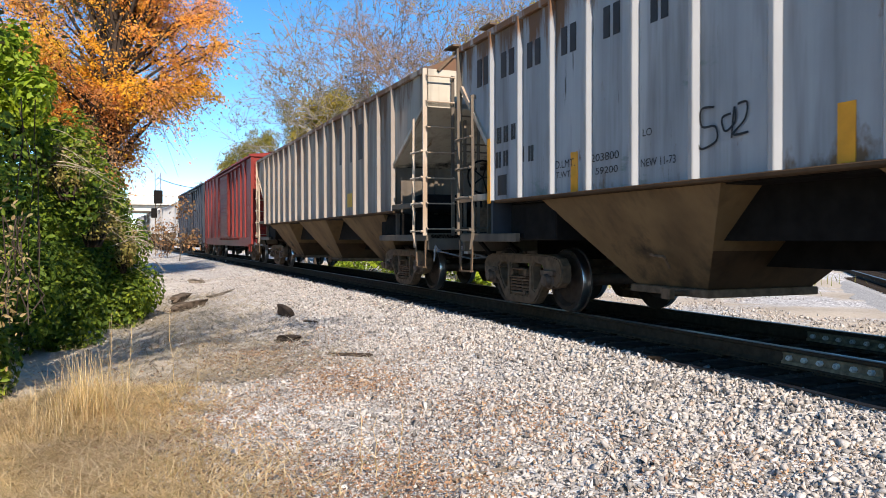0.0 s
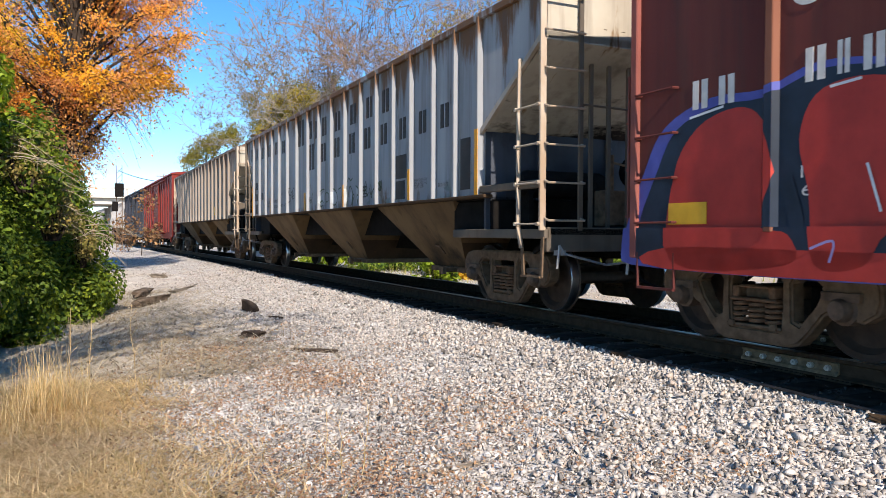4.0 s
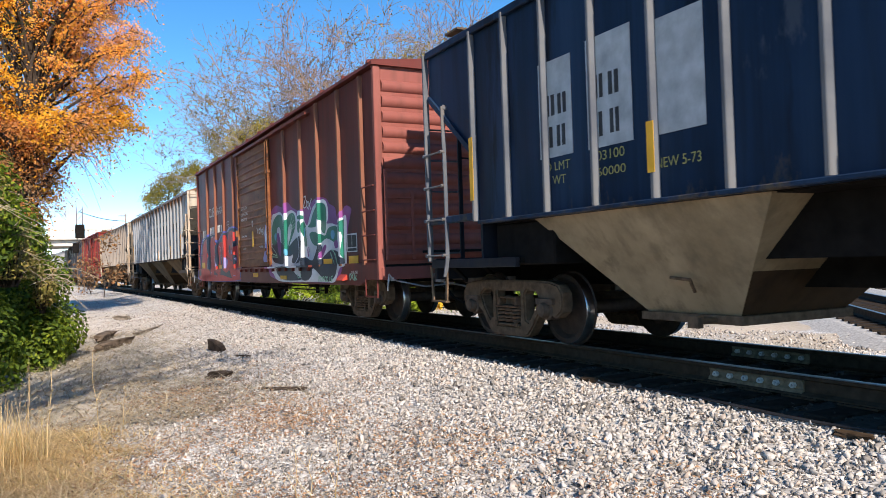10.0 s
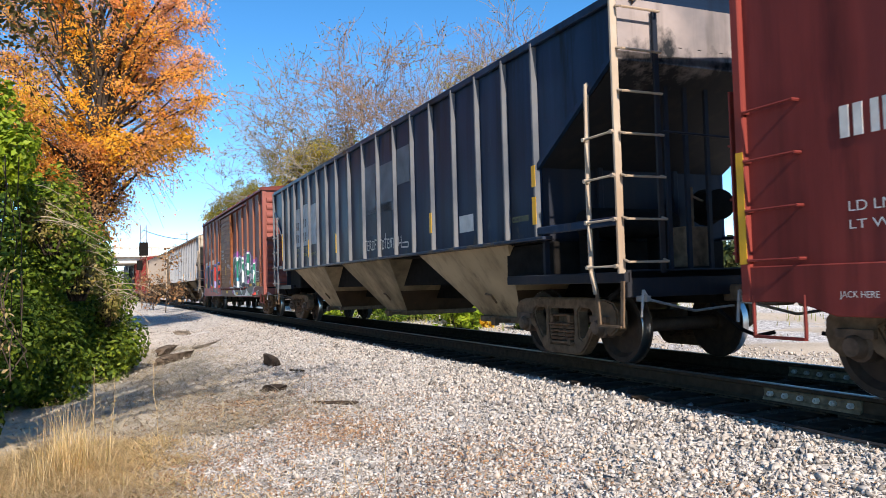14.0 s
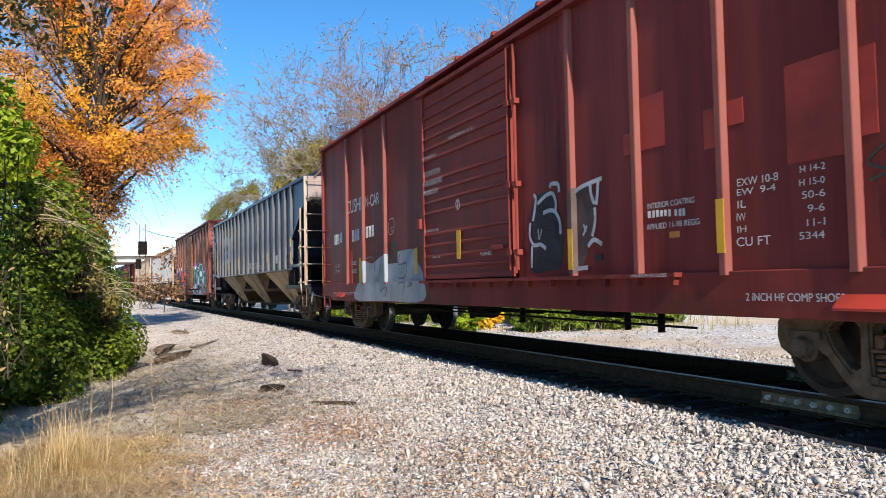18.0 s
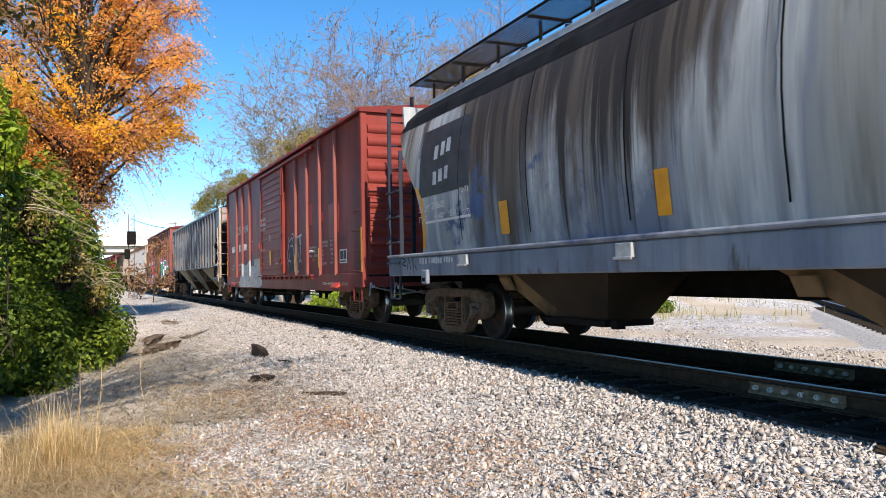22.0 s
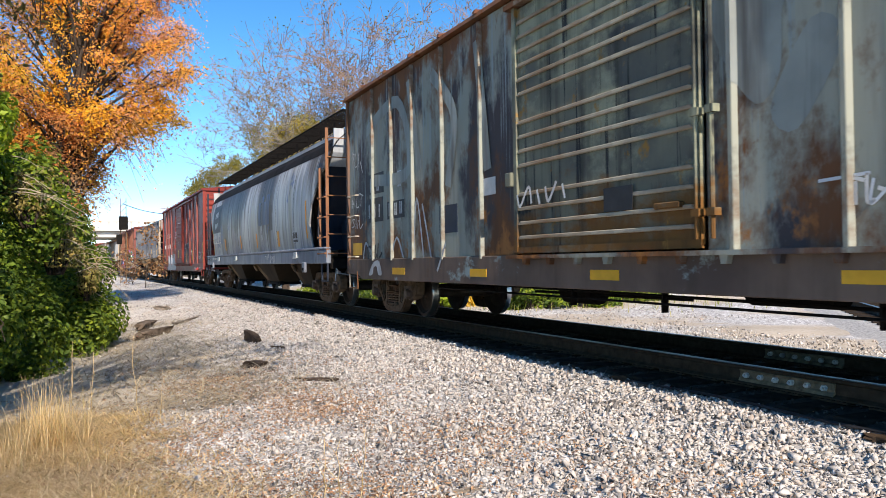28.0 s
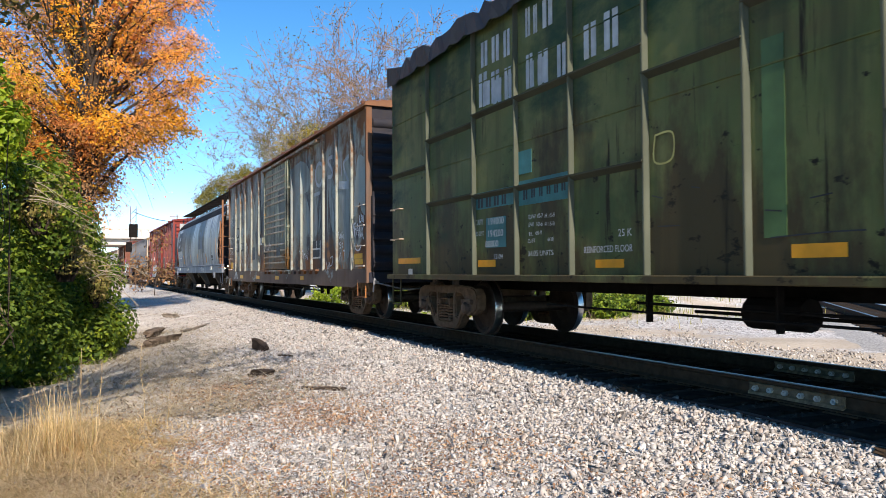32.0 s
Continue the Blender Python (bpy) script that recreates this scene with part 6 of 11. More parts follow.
patch(VALLEY_CAR, (8.69, 8.53, 1.58, 2.07), AMBER, "reflective_strip", "faded amber stripe")
patch(VALLEY_CAR, (1.82, 1.71, 1.6, 2.06), AMBER, "reflective_strip", "faded amber stripe")
patch(VALLEY_CAR, (10.81, 10.68, 1.54, 2.49), AMBER, "reflective_strip", "faded amber stripe")
letter_blocks(VALLEY_CAR, [(10.72, 10.54, 2.4, 2.63), (10.5, 10.33, 2.4, 2.63), (10.27, 10.11, 2.41, 2.63), (10.75, 10.56, 2.05, 2.28), (10.51, 10.34, 2.06, 2.28), (10.04, 9.86, 2.07, 2.28), (9.77, 9.6, 2.06, 2.27)], BLACK)
patch(VALLEY_CAR, (10.67, 10.4, 1.65, 1.94), BLACK, "patch", "small black square")
words(VALLEY_CAR, "LD.LMT.", 9.13, 1.900, 0.100, 0.54, BLACK)
words(VALLEY_CAR, "LT.WT.", 9.1, 1.780, 0.080, 0.43, BLACK)
words(VALLEY_CAR, "203800", 8.25, 1.910, 0.090, 0.55, BLACK)
words(VALLEY_CAR, "59200", 8.16, 1.760, 0.080, 0.44, BLACK)
words(VALLEY_CAR, "LO", 7.29, 2.090, 0.080, 0.16, BLACK)
words(VALLEY_CAR, "NEW 11-73", 7.32, 1.772, 0.086, 0.56, BLACK)
stroke(VALLEY_CAR, [(6.22, 2.23), (6.39, 2.23), (6.38, 2.07), (6.21, 2.05), (6.19, 1.92), (6.38, 1.86), (6.44, 1.92)], 0.022, BLACK)
stroke(VALLEY_CAR, [(6.01, 2.14), (6.12, 2.11), (6.08, 1.99), (5.96, 2.06), (5.97, 2.19), (6, 1.92)], 0.022, BLACK)
stroke(VALLEY_CAR, [(5.93, 2.21), (5.82, 2.21), (5.84, 2.07), (5.98, 1.95), (5.8, 1.95)], 0.022, BLACK)
stroke(VALLEY_CAR, [(3.08, 2.04), (3.26, 2.05), (3.5, 1.98), (3.63, 1.85), (3.5, 1.75), (3.26, 1.79), (3.18, 1.72), (3.32, 1.65), (3.47, 1.7)], 0.026, MOSS)
stroke(VALLEY_CAR, [(3.04, 1.64), (3.05, 1.9), (2.92, 1.96), (2.76, 1.92), (2.78, 1.78), (2.96, 1.75)], 0.026, MOSS)
stroke(VALLEY_CAR, [(2.5, 1.96), (2.6, 1.85), (2.58, 1.73), (2.36, 1.66), (2.17, 1.71), (2.12, 1.85), (2.26, 1.98), (2.45, 2.02), (2.55, 1.97)], 0.026, MOSS)
stroke(VALLEY_CAR, [(2.04, 1.99), (1.88, 2.02)], 0.026, MOSS)
stroke(VALLEY_CAR, [(1.64, 1.86), (1.6, 2), (1.48, 2.01), (1.5, 1.83), (1.47, 1.59)], 0.026, MOSS)
stroke(VALLEY_CAR, [(1.47, 1.59), (1.29, 1.98), (1.18, 1.98), (1.09, 1.86), (1.14, 1.63)], 0.026, MOSS)
stroke(VALLEY_CAR, [(1.14, 1.63), (0.99, 1.8), (1.06, 1.82), (1.09, 1.58), (0.97, 1.59)], 0.026, MOSS)
stroke(VALLEY_CAR, [(0.89, 2.01), (0.73, 1.94), (0.63, 1.89), (0.67, 1.81), (0.82, 1.8), (0.73, 1.6)], 0.026, MOSS)
stroke(VALLEY_CAR, [(0.4, 1.8), (0.3, 1.9), (0.22, 1.76), (0.13, 1.84)], 0.026, MOSS)
stroke(VALLEY_CAR, [(0.06, 1.84), (-0.03, 1.79), (-0.15, 1.9)], 0.026, MOSS)
stroke(VALLEY_CAR, [(-0.12, 1.88), (-0.34, 1.9)], 0.026, MOSS)
stroke(VALLEY_CAR, [(-0.25, 1.95), (-0.27, 1.82)], 0.026, MOSS)
stroke(VALLEY_CAR, [(-0.44, 2), (-0.39, 1.93), (-0.44, 1.85), (-0.53, 1.84), (-0.58, 1.91), (-0.52, 2), (-0.44, 2)], 0.026, MOSS)
stroke(VALLEY_CAR, [(-0.47, 1.87), (-0.47, 1.98), (-0.54, 1.86), (-0.54, 1.98)], 0.026, MOSS)
stroke(VALLEY_CAR, [(4.37, 1.81), (4.3, 1.91), (4.2, 1.76), (4.08, 2)], 0.026, MOSS)
stroke(VALLEY_CAR, [(1.44, 2.11), (1.34, 2.19), (1.21, 2.13), (1.09, 2.18)], 0.026, MOSS)
mural(VALLEY_CAR, [(3.54, 1.84), (3.26, 1.97), (3.11, 1.96), (3.11, 1.71), (3.38, 1.7)], PALE, 1)
mural(VALLEY_CAR, [(2.53, 1.94), (2.26, 1.94), (2.17, 1.78), (2.31, 1.69), (2.53, 1.76)], PALE, 1)
mural(VALLEY_CAR, [(1.56, 1.94), (1.46, 1.95), (1.47, 1.66), (1.56, 1.7)], PALE, 1)
mural(VALLEY_CAR, [(1.25, 1.9), (1.14, 1.84), (1.22, 1.64), (1.33, 1.65)], PALE, 1)
mural(VALLEY_CAR, [(0.9, 1.96), (0.78, 1.91), (0.82, 1.68), (0.9, 1.66)], PALE, 1)
words(VALLEY_CAR, "EXW 10-6 H 13-4", -2.1, 1.906, 0.048, 0.52, BLACK)
words(VALLEY_CAR, "EW 9-7 H 14-3", -2.1, 1.842, 0.056, 0.52, BLACK)
words(VALLEY_CAR, "CU.FT 4750", -2.1, 1.794, 0.051, 0.37, BLACK)
words(VALLEY_CAR, "BLT 11-73", -3.04, 1.773, 0.054, 0.35, BLACK)
words(VALLEY_CAR, "LINED WITH", 0.58, 1.896, 0.047, 0.34, BLACK)
stroke(VALLEY_CAR, [(0.39, 1.78), (0.3, 2.06), (0.19, 1.77)], 0.022, SCRAWL)
stroke(VALLEY_CAR, [(0.08, 1.92), (-0.05, 1.72), (-0, 1.99)], 0.022, SCRAWL)
stroke(VALLEY_CAR, [(-0.2, 1.96), (-0.3, 1.74)], 0.022, SCRAWL)
stroke(VALLEY_CAR, [(-0.44, 2), (-0.49, 1.83), (-0.58, 2.02), (-0.55, 1.85), (-0.44, 1.88)], 0.022, SCRAWL)
patch(VALLEY_CAR, (0.6, 0.27, 1.94, 1.97), BLACK, "stencil_line", "row of tiny stencil writing")
patch(VALLEY_CAR, (0.6, 0.31, 1.87, 1.9), BLACK, "stencil_line", "row of tiny stencil writing")
patch(VALLEY_CAR, (0.6, 0.27, 1.81, 1.83), BLACK, "stencil_line", "row of tiny stencil writing")
patch(VALLEY_CAR, (0.6, 0.31, 1.75, 1.77), BLACK, "stencil_line", "row of tiny stencil writing")
words(VALLEY_CAR, "LOT", -0.45, 1.746, 0.037, 0.08, BLACK)
words(BROWN_CAR, "CUSHI", -9.6, 2.810, 0.310, 1.3, WHITE)
words(BROWN_CAR, "N-CAR", -10.96, 2.831, 0.239, 0.86, WHITE)
letter_blocks(BROWN_CAR, [(-8.53, -8.77, 2.17, 2.43), (-8.85, -9.08, 2.17, 2.42), (-9.74, -9.97, 2.21, 2.47), (-10.03, -10.16, 2.22, 2.47), (-10.23, -10.44, 2.21, 2.46), (-10.89, -11.1, 2.25, 2.48), (-11.16, -11.36, 2.25, 2.48), (-11.46, -11.6, 2.25, 2.47)], WHITE)
stroke(BROWN_CAR, [(-12.34, 2.49), (-12.63, 2.49), (-12.63, 2.25), (-12.35, 2.25), (-12.34, 2.49)], 0.012, WHITE)
words(BROWN_CAR, "PLATE", -12.37, 2.390, 0.050, 0.24, WHITE)
words(BROWN_CAR, "C", -12.44, 2.270, 0.090, 0.13, WHITE)
words(BROWN_CAR, "SECURE BOTH", -14.46, 2.691, 0.087, 0.69, WHITE)
words(BROWN_CAR, "HASPS BEFORE", -14.46, 2.527, 0.087, 0.75, WHITE)
words(BROWN_CAR, "MOVING CAR", -14.46, 2.371, 0.087, 0.63, WHITE)
words(BROWN_CAR, "STANDARD CAR SEAL", -14.44, 1.934, 0.051, 0.63, WHITE)
words(BROWN_CAR, "PUSH HERE", -16.36, 1.593, 0.054, 0.35, WHITE)
words(BROWN_CAR, "PUSH HERE", -14.57, 1.600, 0.050, 0.35, WHITE)
stroke(BROWN_CAR, [(-15.72, 2.33), (-15.65, 2.27), (-15.72, 2.18), (-15.8, 2.25), (-15.72, 2.33)], 0.020, WHITE)
stroke(BROWN_CAR, [(-15.72, 2.31), (-15.72, 2.2)], 0.020, WHITE)
patch(BROWN_CAR, (-15.6, -15.73, 1.65, 2.05), YELLOW, "painted_mark", "yellow squiggle")
patch(BROWN_CAR, (-8.26, -8.75, 1.13, 1.33), YELLOW, "reflective_strip", "yellow reflective patch", 6)
patch(BROWN_CAR, (-11, -11.44, 1.1, 1.22), YELLOW, "reflective_strip", "yellow reflective patch", 6)
patch(BROWN_CAR, (-18.12, -18.62, 0.79, 0.88), YELLOW, "reflective_strip", "yellow reflective patch", 6)
patch(BROWN_CAR, (-15.53, -16.01, 0.84, 0.95), YELLOW, "reflective_strip", "yellow reflective patch", 6)
patch(BROWN_CAR, (-21.14, -21.64, 1.11, 1.21), YELLOW, "reflective_strip", "yellow reflective patch", 6)
patch(BROWN_CAR, (-22.56, -23.01, 1.04, 1.24), YELLOW, "reflective_strip", "yellow reflective patch", 6)
words(BROWN_CAR, "167200", -9.7, 1.480, 0.100, 0.57, WHITE)
words(BROWN_CAR, "62800", -9.74, 1.340, 0.090, 0.53, WHITE)
stroke(BROWN_CAR, [(-16.16, 2.12), (-16.23, 2.05), (-16.19, 1.97)], 0.030, WHITE)
stroke(BROWN_CAR, [(-16.36, 2.08), (-16.38, 1.96), (-16.46, 2), (-16.45, 2.07), (-16.36, 2.07)], 0.030, WHITE)
stroke(BROWN_CAR, [(-16.52, 2.11), (-16.57, 1.96), (-16.66, 2.06)], 0.030, WHITE)
stroke(BROWN_CAR, [(-16.78, 2.07), (-16.69, 2.01), (-16.78, 1.95), (-16.69, 1.92)], 0.030, WHITE)
stroke(BROWN_CAR, [(-16.86, 2.1), (-16.84, 1.92)], 0.030, WHITE)
field(BROWN_CAR, [(-16.73, 1.22), (-16.70, 1.32), (-16.85, 1.50), (-16.89, 1.75), (-16.86, 1.95), (-16.97, 2.14), (-17.17, 2.15), (-17.25, 2.08), (-17.25, 1.22)], BROWN_CAR[3] - 0.071, LILAC)
field(BROWN_CAR, [(-16.97, 1.71), (-16.90, 1.9), (-16.99, 2.08), (-17.17, 2.08), (-17.25, 2.0), (-17.25, 1.26), (-17.21, 1.31), (-17.13, 1.6)], BROWN_CAR[3] - 0.073, WHITE2)
field(BROWN_CAR, [(-17.08, 2.03), (-17.23, 2.0), (-17.21, 1.85), (-17.11, 1.8)], BROWN_CAR[3] - 0.075, TEAL)
mural(BROWN_CAR, [(-17.33, 2.45), (-17.76, 2.57), (-18.23, 2.49), (-18.68, 2.57), (-19.09, 2.41), (-19.62, 2.31), (-20.18, 2.35), (-20.57, 2.46), (-21.04, 2.47), (-21.37, 2.41), (-21.57, 2.29), (-21.87, 2.19), (-22, 1.95), (-22.4, 2.18), (-22.73, 2.11), (-22.67, 1.98), (-22.54, 1.76), (-22.5, 1.63), (-22.3, 1.13), (-22.17, 0.91), (-21.85, 0.76), (-21.01, 0.74), (-17.19, 0.87), (-17.29, 2.16)], PURPLE, 1)
mural(BROWN_CAR, [(-17.32, 2.24), (-17.75, 2.38), (-18.14, 2.37), (-18.36, 2.26), (-18.67, 2.34), (-19.01, 2.36), (-19.32, 2.27), (-19.42, 2.17), (-19.45, 2.3), (-19.89, 2.27), (-19.92, 2.09), (-20.11, 1.95), (-20.31, 2.13), (-20.57, 2.33), (-20.93, 2.41), (-21.26, 2.4), (-21.44, 2.25), (-21.46, 2.01), (-21.36, 1.92), (-21.67, 1.9), (-22, 1.86), (-22.45, 2), (-22.43, 1.34), (-22.41, 1.07), (-22.13, 1.02), (-21.84, 0.76), (-21.34, 0.75), (-20.54, 0.75), (-19.66, 0.74), (-17.99, 0.75), (-17.51, 0.92), (-17.28, 1.11)], WHITE2, 2)
mural(BROWN_CAR, [(-17.37, 2.06), (-17.6, 2.26), (-17.99, 2.33), (-18.27, 2.22), (-18.28, 1.65), (-18.14, 1.67), (-18.1, 1.95), (-17.92, 2.04), (-17.77, 1.93), (-17.73, 1.64), (-17.34, 1.67)], TEAL, 3)
mural(BROWN_CAR, [(-18.37, 1.57), (-18.52, 2.07), (-18.77, 2.26), (-19.13, 2.29), (-19.3, 2.13), (-19.22, 1.92), (-18.87, 1.64), (-18.62, 1.46)], TEAL, 3)
mural(BROWN_CAR, [(-19.45, 2.2), (-19.84, 2.19), (-19.85, 2.1), (-19.45, 2.13)], TEAL, 3)
mural(BROWN_CAR, [(-19.43, 2.07), (-19.76, 2.06), (-19.8, 1.91), (-19.45, 1.83)], TEAL, 3)
mural(BROWN_CAR, [(-19.87, 2.05), (-20.04, 1.92), (-20.11, 1.57), (-19.96, 1.51), (-19.84, 1.83)], TEAL, 3)
mural(BROWN_CAR, [(-20.17, 1.91), (-20.34, 1.99), (-20.56, 2.2), (-20.88, 2.35), (-21.19, 2.34), (-21.35, 2.23), (-21.36, 1.99), (-21.26, 1.73), (-21.03, 1.8), (-21.04, 1.97), (-20.87, 2.06), (-20.73, 2.01), (-20.69, 1.89)], TEAL, 3)
mural(BROWN_CAR, [(-20.27, 1.78), (-20.8, 1.77), (-21.25, 1.68), (-21.47, 1.82), (-21.92, 1.83), (-21.96, 1.67), (-21.88, 1.51), (-21.35, 1.62), (-20.82, 1.5), (-20.46, 1.55)], TEAL, 3)
mural(BROWN_CAR, [(-22.01, 1.77), (-22.38, 1.92), (-22.35, 1.18), (-22.24, 1.27), (-22.25, 1.7), (-22.05, 1.66)], TEAL, 3)
mural(BROWN_CAR, [(-17.35, 1.63), (-18.25, 1.63), (-18.34, 1.19), (-17.77, 1.17), (-17.34, 1.28)], INK, 3)
mural(BROWN_CAR, [(-18.43, 1.42), (-19.42, 1.74), (-19.82, 1.66), (-19.75, 1.45), (-19.46, 1.17), (-18.94, 1.18), (-19.05, 1.35), (-18.75, 1.32)], INK, 3)
mural(BROWN_CAR, [(-19.67, 1.13), (-19.9, 1.28), (-20.42, 1.2), (-20.76, 1.47), (-21.07, 1.49), (-20.92, 1.21), (-21.25, 1.3), (-21.57, 1.38), (-22, 1.32), (-22, 1.08), (-21.81, 0.84), (-21.34, 0.77), (-20.57, 1.03), (-20.44, 0.89), (-20.15, 0.78), (-19.73, 0.81)], INK, 3)
mural(BROWN_CAR, [(-17.76, 1.04), (-18.81, 1.09), (-19.29, 0.92), (-19.73, 0.79), (-18.28, 0.79)], INK, 3)
mural(BROWN_CAR, [(-22.06, 1.27), (-22.37, 1.15), (-22.09, 1.06)], INK, 3)
mural(BROWN_CAR, [(-18.7, 1.9), (-18.88, 2.06), (-19.06, 2), (-18.93, 1.83), (-18.67, 1.56)], WHITE2, 4)
mural(BROWN_CAR, [(-20.87, 1.85), (-20.99, 2), (-21.01, 1.81), (-20.89, 1.75)], WHITE2, 4)
mural(BROWN_CAR, [(-22.34, 1.86), (-22.43, 1.93), (-22.4, 1.13), (-22.33, 1.17)], WHITE2, 4)
mural(BROWN_CAR, [(-17.79, 1.82), (-17.93, 1.9), (-18.11, 1.6), (-18.07, 1.34), (-17.88, 1.45)], PURPLE, 5)
mural(BROWN_CAR, [(-20.97, 1.24), (-21.03, 1.39), (-21.26, 1.5), (-21.32, 1.43), (-21.1, 1.27)], PURPLE, 5)
mural(BROWN_CAR, [(-21.78, 1.53), (-21.95, 1.56), (-22, 1.43), (-21.84, 1.41)], PURPLE, 5)
mural(BROWN_CAR, [(-20.1, 1.44), (-20.22, 1.48), (-20.24, 1.35), (-20.15, 1.27)], PURPLE, 5)
mural(BROWN_CAR, [(-21.6, 1.7), (-21.66, 1.76), (-21.79, 1.75), (-21.83, 1.67), (-21.76, 1.59), (-21.65, 1.61)], SKYBLUE, 5)
mural(BROWN_CAR, [(-18.49, 1.44), (-18.58, 1.5), (-18.66, 1.41), (-18.58, 1.34)], SKYBLUE, 5)
mural(BROWN_CAR, [(-17.56, 1.83), (-17.66, 1.91), (-17.76, 1.81), (-17.63, 1.72)], SKYBLUE, 5)
mural(BROWN_CAR, [(-19.89, 1.86), (-19.96, 1.91), (-19.99, 1.77), (-19.92, 1.71)], SKYBLUE, 5)
stroke(BROWN_CAR, [(-19.1, 2.24), (-18.85, 1.98)], 0.022, MINT)
stroke(BROWN_CAR, [(-19.18, 2.13), (-18.88, 1.95), (-19.3, 2.05)], 0.022, MINT)
stroke(BROWN_CAR, [(-19.28, 1.99), (-18.95, 1.9)], 0.022, MINT)
stroke(BROWN_CAR, [(-17.34, 1.59), (-17.77, 1.36), (-17.31, 1.43)], 0.022, MINT)
stroke(BROWN_CAR, [(-17.33, 1.34), (-17.82, 1.32)], 0.022, MINT)
stroke(BROWN_CAR, [(-21.57, 1.34), (-21.75, 0.84), (-21.9, 0.91), (-21.57, 1.34)], 0.022, MINT)
stroke(BROWN_CAR, [(-21.72, 1.39), (-22, 1.02)], 0.022, MINT)
stroke(BROWN_CAR, [(-21.62, 1.39), (-21.85, 1.28), (-21.92, 1.08)], 0.022, MINT)
stroke(BROWN_CAR, [(-19.44, 0.92), (-19.53, 0.83), (-19.72, 0.89), (-19.68, 1)], 0.022, MINT)
stroke(BROWN_CAR, [(-18.39, 2.24), (-18.33, 2.07), (-18.37, 1.51), (-18.42, 1.2)], 0.035, WHITE2)
stroke(BROWN_CAR, [(-19.43, 1.81), (-19.49, 1.32), (-18.89, 1.04)], 0.035, WHITE2)
stroke(BROWN_CAR, [(-20.04, 1.92), (-20.16, 1.5), (-20.29, 1.3), (-20.46, 1.52)], 0.035, WHITE2)
stroke(BROWN_CAR, [(-20.79, 1.47), (-20.93, 1.12)], 0.035, WHITE2)
stroke(BROWN_CAR, [(-20.3, 1.79), (-20.69, 1.86), (-21.03, 1.74)], 0.035, WHITE2)
stroke(BROWN_CAR, [(-21.35, 1.61), (-21.14, 1.52), (-20.94, 1.47)], 0.035, WHITE2)
mural(BROWN_CAR, [(-7.59, 0.91), (-7.92, 1.7), (-8.21, 2.07), (-8.78, 2.25), (-9.36, 2.23), (-9.89, 2.35), (-10.53, 2.24), (-10.9, 2), (-11.5, 2.18), (-11.81, 2.27), (-12.21, 2.24), (-12.53, 2.32), (-13.02, 2.34), (-13.37, 2.31), (-13.78, 2.2), (-13.95, 2.02), (-13.94, 1.86), (-13.75, 1.85), (-13.94, 1.77), (-14.08, 1.66), (-14.08, 0.84), (-13.95, 0.74), (-12.22, 0.7), (-8.14, 0.71)], ULTRA, 1)
mural(BROWN_CAR, [(-7.78, 0.96), (-8.1, 1.67), (-8.36, 2.02), (-8.86, 2.17), (-9.36, 2.16), (-9.93, 2.29), (-10.5, 2.19), (-10.87, 1.93), (-11.53, 2.12), (-11.84, 2.22), (-12.23, 2.18), (-12.55, 2.26), (-13.02, 2.29), (-13.37, 2.27), (-13.75, 2.17), (-13.88, 2.01), (-13.8, 1.86), (-13.63, 1.85), (-13.86, 1.75), (-14.03, 1.64), (-14.02, 0.84), (-13.92, 0.77), (-12.22, 0.74), (-8.27, 0.76)], INK, 2)
mural(BROWN_CAR, [(-8.32, 1.59), (-8.62, 2), (-9.08, 2.12), (-9.36, 1.98), (-9.51, 1.54), (-9.36, 1.12), (-9.65, 1.04), (-9.63, 0.79), (-8.32, 0.78)], RED, 3)
mural(BROWN_CAR, [(-9.72, 1.78), (-9.86, 2.1), (-10.22, 2.18), (-10.68, 2.06), (-10.8, 1.86), (-10.5, 1.71), (-10.8, 1.55), (-10.68, 1.41), (-10.9, 1.04), (-10.75, 0.96), (-10.47, 1.04), (-10.29, 0.81), (-9.89, 0.81), (-9.81, 1.36)], RED, 3)
mural(BROWN_CAR, [(-10.89, 1.74), (-11.31, 1.93), (-11.56, 1.91), (-11.44, 1.73), (-11.25, 1.4), (-11.41, 1.18), (-11.3, 0.9), (-10.89, 0.96), (-11.06, 1.4)], RED, 3)
mural(BROWN_CAR, [(-11.57, 2.02), (-11.93, 2.13), (-12.21, 2.07), (-12.37, 1.96), (-12.53, 2.17), (-12.89, 2.21), (-13.27, 2.19), (-13.44, 2.06), (-13.36, 1.89), (-13.13, 1.84), (-13.29, 1.62), (-13.12, 1.41), (-12.99, 1.25), (-13.3, 1.21), (-13.57, 1.31), (-13.53, 1.44), (-13.28, 1.49), (-13.01, 1.45), (-12.99, 1.58), (-13.26, 1.71), (-13.63, 1.75), (-13.97, 1.64), (-14, 1.46), (-14.01, 0.93), (-13.87, 0.83), (-13.03, 0.81), (-12.64, 1.04), (-12.22, 0.97), (-11.64, 1.11), (-11.46, 1.52)], RED, 3)
mural(BROWN_CAR, [(-8.25, 0.91), (-10.38, 0.91), (-11.76, 0.89), (-12.84, 0.81), (-13.95, 0.84), (-13.9, 0.76), (-12.22, 0.72), (-8.25, 0.71)], RED, 3)
mural(BROWN_CAR, [(-11.82, 1.46), (-12.33, 1.35), (-12.22, 1.17), (-11.95, 1.1), (-11.78, 1.24)], LILAC, 5)
mural(BROWN_CAR, [(-10.5, 1.34), (-10.74, 1.38), (-10.8, 1.17), (-10.54, 1.14)], LILAC, 5)
